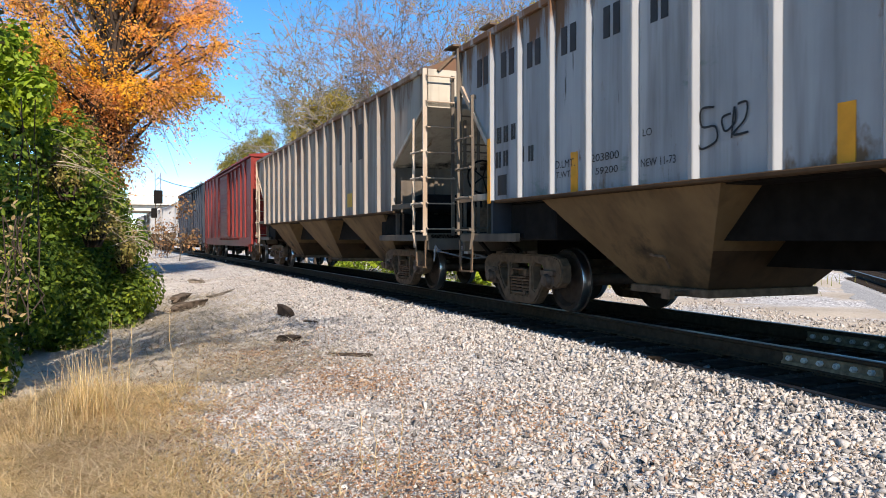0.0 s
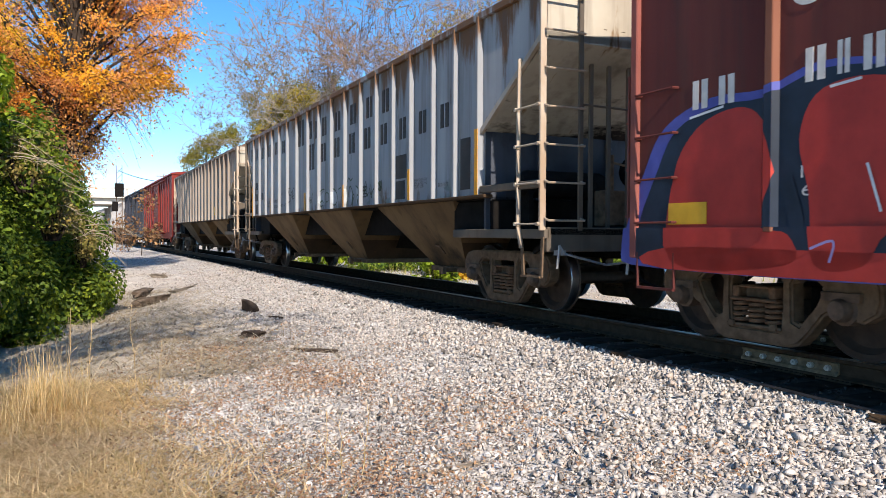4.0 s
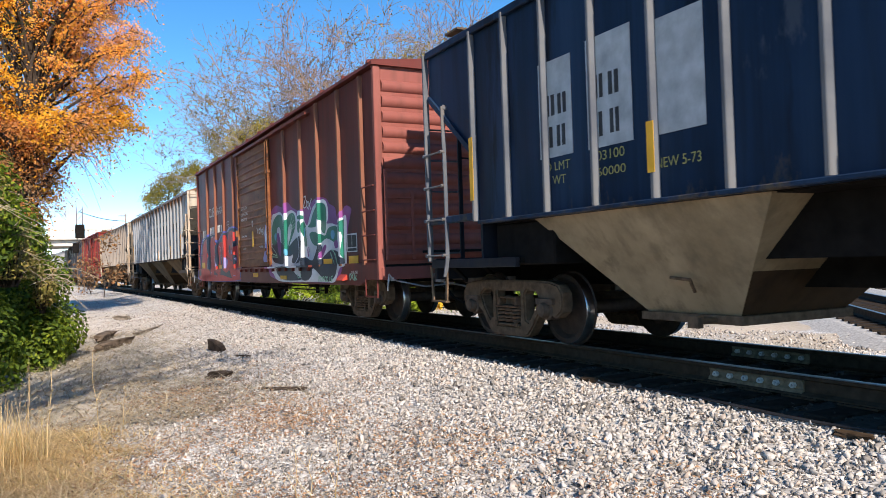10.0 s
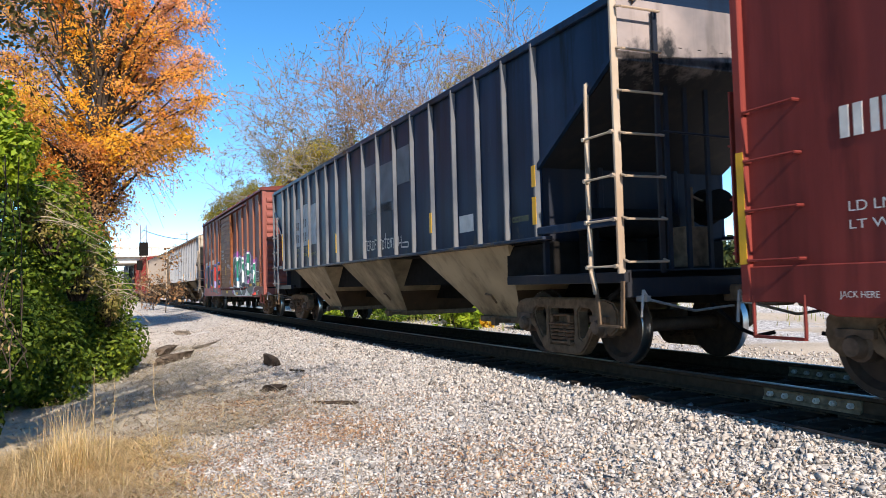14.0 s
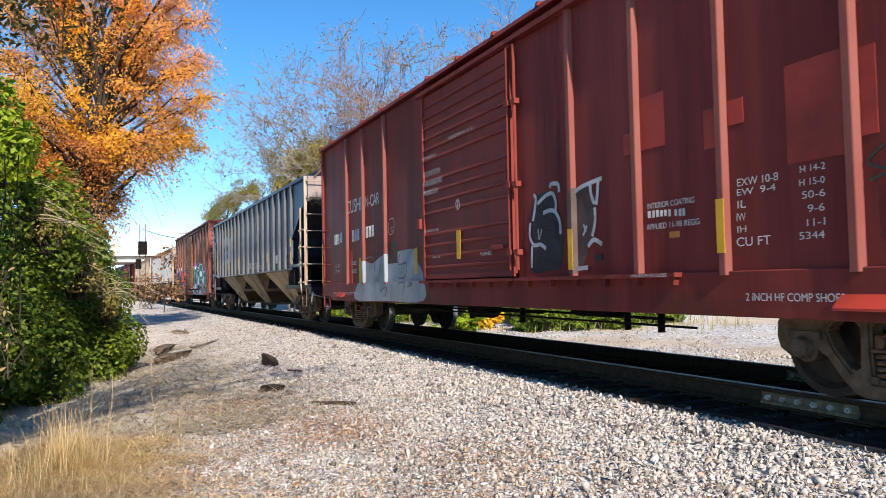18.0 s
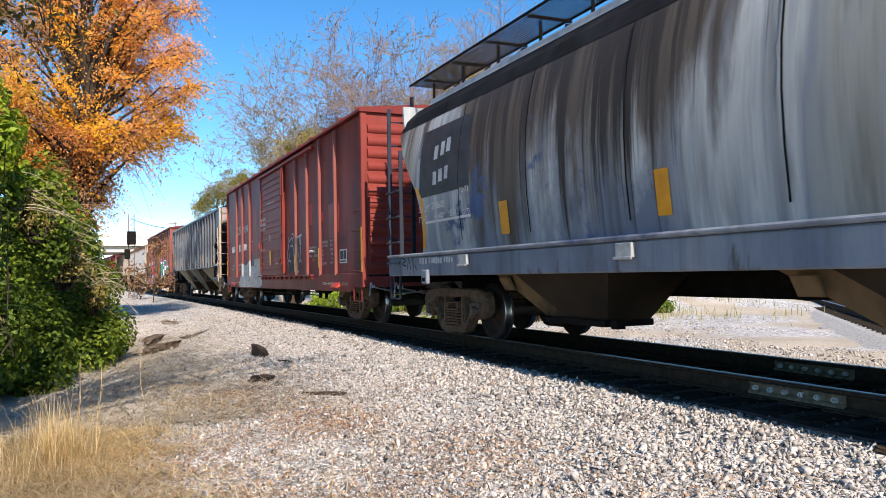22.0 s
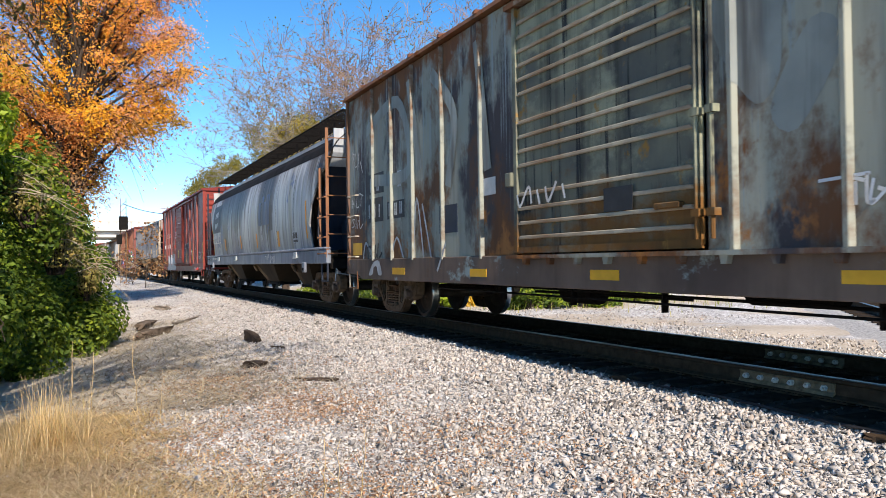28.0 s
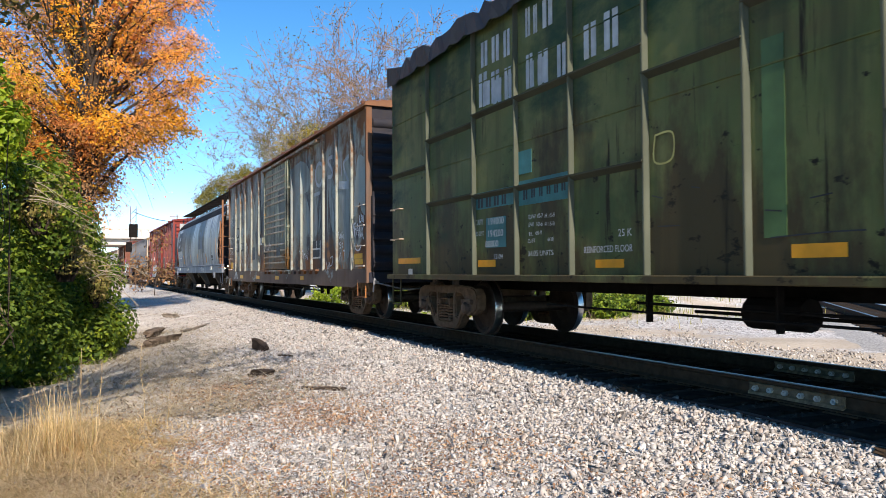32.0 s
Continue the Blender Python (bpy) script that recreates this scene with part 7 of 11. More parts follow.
mural(BROWN_CAR, [(-13.35, 1.39), (-13.45, 1.42), (-13.5, 1.34), (-13.4, 1.3)], LILAC, 5)
mural(BROWN_CAR, [(-11.78, 1.72), (-11.9, 1.72), (-11.92, 1.62), (-11.8, 1.61)], LILAC, 5)
mural(BROWN_CAR, [(-12.76, 1.62), (-12.87, 1.65), (-12.91, 1.55), (-12.8, 1.52)], LILAC, 5)
mural(BROWN_CAR, [(-12.97, 1.27), (-13.24, 1.39), (-13.52, 1.45), (-13.57, 1.39), (-13.54, 1.3), (-13.28, 1.24)], INK, 4)
mural(BROWN_CAR, [(-12.54, 1.76), (-12.66, 1.78), (-12.7, 1.54), (-12.58, 1.51)], INK, 4)
stroke(BROWN_CAR, [(-12.69, 1.14), (-12.86, 0.8)], 0.028, INK)
stroke(BROWN_CAR, [(-12.05, 1.49), (-12.54, 1.39), (-12.92, 1.31)], 0.028, INK)
stroke(BROWN_CAR, [(-9.65, 1.5), (-9.76, 1.09), (-9.58, 0.79)], 0.028, INK)
stroke(BROWN_CAR, [(-10.83, 0.96), (-10.98, 0.87)], 0.028, INK)
stroke(BROWN_CAR, [(-13.01, 1.43), (-12.84, 1.31)], 0.028, INK)
stroke(BROWN_CAR, [(-11.22, 0.91), (-11.38, 1.05)], 0.028, INK)
stroke(BROWN_CAR, [(-13.2, 2.12), (-13.36, 1.96), (-13.31, 1.85)], 0.022, WHITE2)
stroke(BROWN_CAR, [(-13.75, 1.69), (-13.92, 1.59)], 0.022, WHITE2)
stroke(BROWN_CAR, [(-8.53, 2.1), (-8.94, 2.15)], 0.022, WHITE2)
stroke(BROWN_CAR, [(-9.99, 2.14), (-10.25, 2.16)], 0.022, WHITE2)
stroke(BROWN_CAR, [(-11.19, 1.82), (-11.33, 1.74), (-11.27, 1.63)], 0.022, WHITE2)
stroke(BROWN_CAR, [(-12.54, 1.67), (-12.5, 1.6), (-12.56, 1.52)], 0.022, WHITE2)
stroke(BROWN_CAR, [(-11.38, 1.54), (-11.43, 1.38)], 0.022, WHITE2)
stroke(BROWN_CAR, [(-11.75, 2.18), (-12.04, 2.17)], 0.022, WHITE2)
stroke(BROWN_CAR, [(-10.3, 1.55), (-10.41, 1.2)], 0.022, WHITE2)
stroke(BROWN_CAR, [(-9.86, 0.93), (-10.06, 0.99), (-10.03, 0.83)], 0.020, LILAC)
stroke(BROWN_CAR, [(-13.14, 0.86), (-13.3, 0.89), (-13.46, 0.87)], 0.020, LILAC)
stroke(BROWN_CAR, [(-10.69, 0.9), (-10.86, 0.82)], 0.020, LILAC)
stroke(BROWN_CAR, [(-19.96, 2.57), (-20.11, 2.56), (-19.93, 2.36), (-20.11, 2.34)], 0.030, WHITE2)
stroke(BROWN_CAR, [(-20.16, 2.48), (-20.26, 2.4), (-20.21, 2.32), (-20.13, 2.39), (-20.16, 2.48)], 0.030, WHITE2)
stroke(BROWN_CAR, [(-20.29, 2.46), (-20.42, 2.27)], 0.030, WHITE2)
stroke(BROWN_CAR, [(-20.48, 2.49), (-20.26, 2.28)], 0.030, WHITE2)
patch(BROWN_CAR, (-22.47, -22.97, 1.31, 1.65), WHITE, "stencil_frame", "white-framed consolidated stencil")
patch(BROWN_CAR, (-22.5, -22.71, 1.4, 1.63), BLACK, "stencil_panel", "black stencil panel", 2)
patch(BROWN_CAR, (-22.73, -22.94, 1.4, 1.62), BLACK, "stencil_panel", "black stencil panel", 2)
patch(BROWN_CAR, (-22.5, -22.94, 1.33, 1.38), BLACK, "stencil_panel", "black stencil panel", 2)
words(BROWN_CAR, "JACK HERE", -22.73, 0.915, 0.051, 0.33, WHITE)
stroke(BROWN_CAR, [(-20.88, 0.75), (-20.94, 0.87), (-20.99, 0.76)], 0.025, MINT)
stroke(BROWN_CAR, [(-21.03, 0.86), (-21.04, 0.76), (-21.13, 0.81), (-21.03, 0.86)], 0.025, MINT)
stroke(BROWN_CAR, [(-21.17, 0.76), (-21.17, 0.86), (-21.24, 0.83), (-21.18, 0.8), (-21.24, 0.75)], 0.025, MINT)
stroke(BROWN_CAR, [(-21.32, 0.86), (-21.28, 0.8), (-21.36, 0.75), (-21.4, 0.83), (-21.32, 0.86)], 0.025, MINT)
stroke(BROWN_CAR, [(-21.46, 0.86), (-21.41, 0.8), (-21.48, 0.76)], 0.025, MINT)
stroke(BROWN_CAR, [(-21.58, 0.86), (-21.58, 0.76)], 0.025, MINT)
stroke(BROWN_CAR, [(-21.74, 0.87), (-21.66, 0.85), (-21.66, 0.81), (-21.73, 0.81), (-21.66, 0.76)], 0.025, MINT)
stroke(BROWN_CAR, [(-22.68, 0.92), (-22.68, 0.8), (-22.76, 0.86), (-22.68, 0.92)], 0.025, MINT)
stroke(BROWN_CAR, [(-22.86, 0.93), (-22.8, 0.86), (-22.86, 0.8)], 0.025, MINT)
stroke(BROWN_CAR, [(-22.91, 0.92), (-22.92, 0.79), (-23, 0.89)], 0.025, MINT)
stroke(BROWN_CAR, [(-22.92, 0.85), (-23.03, 0.8)], 0.025, MINT)
jack_pad(BROWN_CAR, -22.14, -22.5)
patch(BLUE_CAR, (-28.82, -29.42, 2.18, 3.25), PALE, "faded_panel", "pale repainted panel")
patch(BLUE_CAR, (-29.68, -30.36, 2.17, 3.3), PALE, "faded_panel", "pale repainted panel")
patch(BLUE_CAR, (-30.64, -31.27, 2.16, 3.22), PALE, "faded_panel", "pale repainted panel")
letter_blocks(BLUE_CAR, [(-28.93, -29.14, 2.64, 2.87), (-29.15, -29.35, 2.64, 2.86), (-29.78, -29.96, 2.67, 2.91), (-30, -30.2, 2.67, 2.9), (-28.88, -29.09, 2.29, 2.52), (-29.12, -29.32, 2.29, 2.52), (-29.75, -29.94, 2.28, 2.53), (-30.01, -30.19, 2.29, 2.53)], BLACK2)
words(BLUE_CAR, "LD LMT", -28.84, 2.030, 0.100, 0.52, GOLD)
words(BLUE_CAR, "LT WT", -28.83, 1.880, 0.100, 0.45, GOLD)
words(BLUE_CAR, "203100", -29.72, 2.040, 0.100, 0.51, GOLD)
words(BLUE_CAR, "60000", -29.8, 1.880, 0.090, 0.44, GOLD)
words(BLUE_CAR, "NEW 5-73", -30.64, 1.856, 0.097, 0.56, GOLD)
patch(BLUE_CAR, (-27.11, -27.21, 1.85, 2.67), YELLOW, "reflective_strip", "yellow stripe on the rib")
patch(BLUE_CAR, (-30.48, -30.59, 1.82, 2.29), YELLOW, "reflective_strip", "yellow stripe on the rib")
patch(BLUE_CAR, (-33.25, -33.36, 1.81, 2.27), YELLOW, "reflective_strip", "yellow stripe on the rib")
patch(BLUE_CAR, (-39, -39.13, 1.87, 2.21), YELLOW, "reflective_strip", "yellow stripe on the rib")
patch(BLUE_CAR, (-42.38, -42.48, 2.22, 2.49), YELLOW, "reflective_strip", "yellow stripe on the rib")
patch(BLUE_CAR, (-42.36, -42.47, 1.74, 2.09), YELLOW, "reflective_strip", "yellow stripe on the rib")
tag(BLUE_CAR, "TEROF", -35.33, 1.75, 0.165, 0.21, 0.026, WHITE)
tag(BLUE_CAR, "TOTEN", -36.30, 1.74, 0.150, 0.19, 0.026, WHITE)
stroke(BLUE_CAR, [(-36.66, 1.93), (-36.67, 2.04)], 0.026, WHITE)
stroke(BLUE_CAR, [(-36.97, 1.74), (-36.97, 1.92)], 0.026, WHITE)
stroke(BLUE_CAR, [(-36.97, 1.92), (-37.12, 1.91)], 0.026, WHITE)
stroke(BLUE_CAR, [(-37.12, 1.91), (-37.11, 1.72)], 0.026, WHITE)
stroke(BLUE_CAR, [(-37.40, 1.93), (-37.40, 1.75)], 0.028, WHITE)
stroke(BLUE_CAR, [(-37.40, 1.80), (-37.54, 1.81)], 0.028, WHITE)
stroke(BLUE_CAR, [(-37.54, 1.94), (-37.53, 1.72)], 0.028, WHITE)
stroke(BLUE_CAR, [(-37.53, 1.72), (-37.89, 1.71)], 0.028, WHITE)
stroke(BLUE_CAR, [(-37.89, 1.71), (-37.89, 1.80)], 0.028, WHITE)
stroke(BLUE_CAR, [(-37.60, 1.80), (-37.89, 1.80)], 0.028, WHITE)
patch(BLUE_CAR, (-35.32, -36.09, 2.05, 2.61), DARKPANEL, "faded_panel", "dark repainted panel")
patch(BLUE_CAR, (-36.26, -37.03, 1.97, 2.64), DARKPANEL, "faded_panel", "dark repainted panel")
patch(BLUE_CAR, (-35.35, -36.09, 2.5, 3.51), SLATE, "faded_panel", "slate repainted panel")
patch(BLUE_CAR, (-36.27, -37.11, 2.47, 3.41), SLATE, "faded_panel", "slate repainted panel")
patch(BLUE_CAR, (-37.37, -38.01, 2.9, 3.57), SLATE, "faded_panel", "slate repainted panel")
patch(BLUE_CAR, (-40.09, -40.58, 1.8, 2.06), WHITE, "faded_mark", "worn white stencil")
words(BLUE_CAR, "OCT 5-73", -41.78, 1.818, 0.075, 0.43, GOLD)
words(MAROON_CAR, "CUSHI", -47.91, 2.672, 0.306, 1.1, WHITE)
words(MAROON_CAR, "N-CAR", -49.3, 2.684, 0.253, 0.91, WHITE)
letter_blocks(MAROON_CAR, [(-46.84, -47.09, 2.03, 2.27), (-47.1, -47.31, 2.03, 2.27), (-47.34, -47.55, 2.05, 2.29), (-48.31, -48.51, 2.02, 2.28), (-48.54, -48.65, 2.02, 2.28), (-48.67, -48.86, 2.03, 2.28), (-49.29, -49.47, 2.04, 2.28), (-49.49, -49.66, 2.05, 2.28), (-49.69, -49.86, 2.05, 2.28)], WHITE)
stroke(MAROON_CAR, [(-50.79, 2.3), (-51.06, 2.3), (-51.05, 2.05), (-50.78, 2.04), (-50.79, 2.3)], 0.012, WHITE)
words(MAROON_CAR, "C", -50.86, 2.070, 0.090, 0.13, WHITE)
words(MAROON_CAR, "LD LMT", -46.9, 1.480, 0.080, 0.46, WHITE)
words(MAROON_CAR, "LT WT", -46.9, 1.350, 0.070, 0.43, WHITE)
words(MAROON_CAR, "156800", -48.25, 1.500, 0.090, 0.4, WHITE)
words(MAROON_CAR, "63200", -48.28, 1.320, 0.090, 0.36, WHITE)
words(MAROON_CAR, "SECURE BOTH", -52.74, 2.855, 0.090, 0.71, WHITE)
words(MAROON_CAR, "HASPS BEFORE", -52.74, 2.694, 0.091, 0.79, WHITE)
words(MAROON_CAR, "MOVING CAR", -52.73, 2.541, 0.088, 0.63, WHITE)
words(MAROON_CAR, "SECURITY DEVICE ONLY", -52.62, 3.151, 0.049, 0.7, WHITE)
words(MAROON_CAR, "DOOR OPENING W 10-0 H 10-5", -53.81, 3.321, 0.049, 0.91, WHITE)
words(MAROON_CAR, "STANDARD CAR SEAL", -52.72, 1.909, 0.052, 0.64, WHITE)
words(MAROON_CAR, "PUSH HERE", -54.86, 1.433, 0.054, 0.35, WHITE)
words(MAROON_CAR, "PUSH HERE", -53.08, 1.460, 0.040, 0.32, WHITE)
stroke(MAROON_CAR, [(-54.13, 2.34), (-54.05, 2.28), (-54.12, 2.18), (-54.2, 2.25), (-54.13, 2.34)], 0.020, WHITE)
stroke(MAROON_CAR, [(-54.13, 2.32), (-54.12, 2.21)], 0.020, WHITE)
patch(MAROON_CAR, (-54.03, -54.18, 1.42, 1.86), YELLOW, "painted_mark", "yellow painted stripe")
patch(MAROON_CAR, (-52.09, -52.23, 1.23, 1.69), YELLOW, "painted_mark", "yellow painted stripe")
patch(MAROON_CAR, (-48.79, -48.94, 1.07, 1.64), YELLOW, "painted_mark", "yellow painted stripe")
patch(MAROON_CAR, (-62.78, -62.87, 1.12, 2.05), YELLOW, "painted_mark", "yellow painted stripe")
patch(MAROON_CAR, (-59.51, -59.63, 1.26, 1.74), YELLOW, "painted_mark", "yellow painted stripe")
patch(MAROON_CAR, (-57.09, -57.25, 1.17, 1.65), YELLOW, "painted_mark", "yellow painted stripe")
mural(MAROON_CAR, [(-48.56, 0.75), (-49.05, 1.26), (-49.13, 1.56), (-49.71, 1.49), (-50.32, 1.62), (-51.25, 1.67), (-52.15, 1.67), (-52.14, 1.51), (-52.47, 1.23), (-52.58, 0.76), (-50.6, 0.73)], GREYTAG, 1)
stroke(MAROON_CAR, [(-49.23, 1.6), (-49.8, 1.61), (-49.88, 1.32)], 0.030, SLATE)
stroke(MAROON_CAR, [(-50.32, 1.58), (-50.12, 0.99), (-50.54, 0.95)], 0.030, SLATE)
stroke(MAROON_CAR, [(-51.38, 1.62), (-51.3, 1.42), (-51.71, 1.43), (-51.63, 1.19), (-51.29, 1.16)], 0.030, SLATE)
stroke(MAROON_CAR, [(-51.88, 1.08), (-52.06, 1.05), (-51.81, 1)], 0.030, SLATE)
stroke(MAROON_CAR, [(-50.29, 0.92), (-50.69, 0.99), (-50.61, 0.8)], 0.030, SLATE)
stroke(MAROON_CAR, [(-51.35, 1.06), (-51.69, 1.07), (-51.55, 0.84)], 0.030, SLATE)
patch(MAROON_CAR, (-45.75, -45.86, 1.12, 2.08), YELLOW, "painted_mark", "yellow stripe at the corner")
patch(MAROON_CAR, (-47.93, -48.3, 1.07, 1.82), REDPATCH, "repaint_patch", "brighter red repainted patch")
patch(MAROON_CAR, (-50.54, -51.22, 1.45, 1.87), MAROON_PATCH, "repaint_patch", "darker repainted square")
patch(MAROON_CAR, (-58.43, -58.84, 2.36, 2.90), REDPATCH, "repaint_patch", "brighter red repainted patch")
patch(MAROON_CAR, (-60.30, -60.84, 1.94, 2.74), REDPATCH, "repaint_patch", "brighter red repainted patch")
patch(MAROON_CAR, (-60.97, -61.10, 2.05, 2.70), REDPATCH, "repaint_patch", "brighter red repainted patch")
patch(MAROON_CAR, (-58.18, -58.43, 2.36, 2.58), REDPATCH, "repaint_patch", "brighter red repainted patch")
patch(MAROON_CAR, (-59.67, -59.85, 2.38, 2.60), REDPATCH, "repaint_patch", "brighter red repainted patch")
patch(MAROON_CAR, (-59.37, -59.53, 2.22, 2.58), REDPATCH, "repaint_patch", "brighter red repainted patch")
mural(MAROON_CAR, [(-56.19, 1.2), (-56.19, 1.83), (-56.33, 2.12), (-56.76, 2.14), (-56.84, 1.89), (-56.93, 1.65), (-56.91, 1.22), (-56.57, 1.17)], BLACK2, 1)
mural(MAROON_CAR, [(-57.1, 1.17), (-57.16, 2.02), (-57.37, 2.12), (-57.61, 2.06), (-57.63, 1.78), (-57.49, 1.43), (-57.34, 1.19)], TAUPE, 1)
stroke(MAROON_CAR, [(-56.34, 1.81), (-56.59, 1.82), (-56.83, 1.73)], 0.070, BLACK)
stroke(MAROON_CAR, [(-56.33, 1.71), (-56.62, 1.71), (-56.85, 1.66)], 0.070, BLACK)
stroke(MAROON_CAR, [(-56.36, 1.62), (-56.64, 1.62), (-56.87, 1.56)], 0.070, BLACK)
stroke(MAROON_CAR, [(-56.33, 1.27), (-56.51, 1.31), (-56.87, 1.26)], 0.070, BLACK)
stroke(MAROON_CAR, [(-57.19, 1.84), (-57.16, 1.58), (-57.19, 1.23)], 0.070, BLACK)
stroke(MAROON_CAR, [(-56.41, 1.95), (-56.66, 2.04), (-56.75, 2.08)], 0.070, BLACK)
stroke(MAROON_CAR, [(-57.62, 1.29), (-57.75, 1.3)], 0.070, BLACK)
stroke(MAROON_CAR, [(-56.31, 2.16), (-56.36, 2.08), (-56.28, 1.82)], 0.050, PALE)
stroke(MAROON_CAR, [(-56.4, 2.03), (-56.6, 2.11), (-56.76, 2.12), (-56.83, 2.01), (-56.81, 1.91), (-56.69, 1.92), (-56.53, 1.9)], 0.050, PALE)
stroke(MAROON_CAR, [(-56.81, 1.9), (-56.91, 1.77), (-56.92, 1.61)], 0.050, PALE)
stroke(MAROON_CAR, [(-56.21, 1.8), (-56.19, 1.63), (-56.29, 1.51), (-56.45, 1.51), (-56.58, 1.45)], 0.050, PALE)
stroke(MAROON_CAR, [(-56.24, 1.5), (-56.22, 1.22)], 0.050, PALE)
stroke(MAROON_CAR, [(-56.7, 2.2), (-56.74, 2.24), (-56.89, 2.22), (-56.91, 2.12)], 0.050, PALE)
stroke(MAROON_CAR, [(-57.2, 2.1), (-57.19, 2.01)], 0.050, PALE)
stroke(MAROON_CAR, [(-57.22, 2.07), (-57.37, 2.12), (-57.59, 2.15), (-57.79, 2.17)], 0.050, PALE)
stroke(MAROON_CAR, [(-57.56, 2.14), (-57.58, 2), (-57.64, 1.9)], 0.050, PALE)
stroke(MAROON_CAR, [(-57.72, 2.15), (-57.7, 2.01), (-57.67, 1.89)], 0.050, PALE)
stroke(MAROON_CAR, [(-57.64, 1.86), (-57.64, 1.7), (-57.58, 1.54)], 0.050, PALE)
stroke(MAROON_CAR, [(-57.49, 1.43), (-57.61, 1.5), (-57.76, 1.44)], 0.050, PALE)
stroke(MAROON_CAR, [(-57.19, 1.18), (-57.48, 1.19)], 0.050, PALE)
stroke(MAROON_CAR, [(-57.41, 1.69), (-57.46, 1.6)], 0.030, PALE)
stroke(MAROON_CAR, [(-57.48, 1.67), (-57.4, 1.56)], 0.030, PALE)
stroke(MAROON_CAR, [(-56.4, 1.71), (-56.42, 1.58), (-56.49, 1.7)], 0.030, PALE)
words(MAROON_CAR, "INTERIOR COATING", -58.54, 1.750, 0.059, 0.68, WHITE)
letter_blocks(MAROON_CAR, [(-58.54, -58.59, 1.66, 1.73), (-58.61, -58.65, 1.66, 1.73), (-58.67, -58.71, 1.66, 1.73), (-58.73, -58.77, 1.66, 1.72), (-58.79, -58.83, 1.66, 1.72), (-58.85, -58.89, 1.65, 1.72), (-58.94, -58.98, 1.65, 1.71), (-59, -59.04, 1.64, 1.71), (-59.05, -59.09, 1.64, 1.71)], WHITE)
words(MAROON_CAR, "APPLIED 11-98 REGG", -58.52, 1.541, 0.059, 0.76, WHITE)
patch(MAROON_CAR, (-58.86, -59, 1.44, 1.5), ORANGE, "painted_mark", "small orange mark")
lettering(MAROON_CAR[0], "UNLATCH TO CLOSE", MAROON_CAR[3] - 0.133, -58.40 - MAROON_CAR[1], 1.062, 0.034, WHITE, width=0.55)
words(MAROON_CAR, "EXW 10-8", -59.75, 1.830, 0.070, 0.45, WHITE)
words(MAROON_CAR, "EW  9-4", -59.74, 1.750, 0.060, 0.43, WHITE)
words(MAROON_CAR, "IL", -59.74, 1.640, 0.070, 0.11, WHITE)
words(MAROON_CAR, "IW", -59.73, 1.530, 0.070, 0.11, WHITE)
words(MAROON_CAR, "IH", -59.73, 1.430, 0.060, 0.11, WHITE)
words(MAROON_CAR, "CU FT", -59.72, 1.310, 0.080, 0.38, WHITE)
words(MAROON_CAR, "H 14-2", -60.41, 1.857, 0.056, 0.24, WHITE)
words(MAROON_CAR, "H 15-0", -60.4, 1.752, 0.056, 0.24, WHITE)
words(MAROON_CAR, "50-6", -60.42, 1.650, 0.060, 0.22, WHITE)
words(MAROON_CAR, "9-6", -60.47, 1.540, 0.060, 0.16, WHITE)
words(MAROON_CAR, "11-1", -60.44, 1.430, 0.060, 0.19, WHITE)
words(MAROON_CAR, "5344", -60.38, 1.330, 0.060, 0.24, WHITE)
patch(MAROON_CAR, (-61.15, -61.68, 1.33, 1.64), WHITE, "stencil_frame", "white-framed consolidated stencil")
patch(MAROON_CAR, (-61.2, -61.41, 1.42, 1.61), BLACK, "stencil_panel", "black stencil panel", 2)
patch(MAROON_CAR, (-61.44, -61.64, 1.42, 1.61), BLACK, "stencil_panel", "black stencil panel", 2)
patch(MAROON_CAR, (-61.19, -61.64, 1.36, 1.39), BLACK, "stencil_panel", "black stencil panel", 2)
words(MAROON_CAR, "JACK HERE", -46.83, 0.845, 0.049, 0.32, WHITE)
words(MAROON_CAR, "2 INCH HF COMP SHOES", -47.84, 0.844, 0.062, 0.9, WHITE)
words(MAROON_CAR, "2 INCH HF COMP SHOES", -59.84, 0.842, 0.067, 0.96, WHITE)
words(MAROON_CAR, "JACK HERE", -61.41, 0.840, 0.060, 0.42, WHITE)
jack_pad(MAROON_CAR, -47.29, -47.79)
jack_pad(MAROON_CAR, -60.76, -61.26)
stroke(MAROON_CAR, [(-61.14, 1.96), (-61.01, 1.85), (-61.17, 1.77), (-61.02, 1.72)], 0.022, SCRAWL)
stroke(MAROON_CAR, [(-61.25, 1.92), (-61.3, 1.76), (-61.38, 1.94), (-61.42, 1.78), (-61.53, 1.92), (-61.67, 1.88), (-61.69, 1.73)], 0.022, SCRAWL)
side_patch(ROUND_CAR, (-66.1, -67.97, 2.31, 3.42), BLACK2)
side_patch(ROUND_CAR, (-66.67, -66.82, 2.88, 3.1), PALE, 2)
side_patch(ROUND_CAR, (-66.92, -67.06, 2.91, 3.13), PALE, 2)
side_patch(ROUND_CAR, (-67.13, -67.28, 2.94, 3.16), PALE, 2)
side_patch(ROUND_CAR, (-66.66, -66.8, 2.47, 2.68), PALE, 2)
side_patch(ROUND_CAR, (-66.88, -67.02, 2.5, 2.7), PALE, 2)
side_patch(ROUND_CAR, (-67.1, -67.23, 2.52, 2.72), PALE, 2)
edge_stripe(ROUND_CAR, -64.6, 1.47, 2.50, 0.12, AMBER)
side_patch(ROUND_CAR, (-72, -72.2, 1.56, 2.01), AMBER, 2)
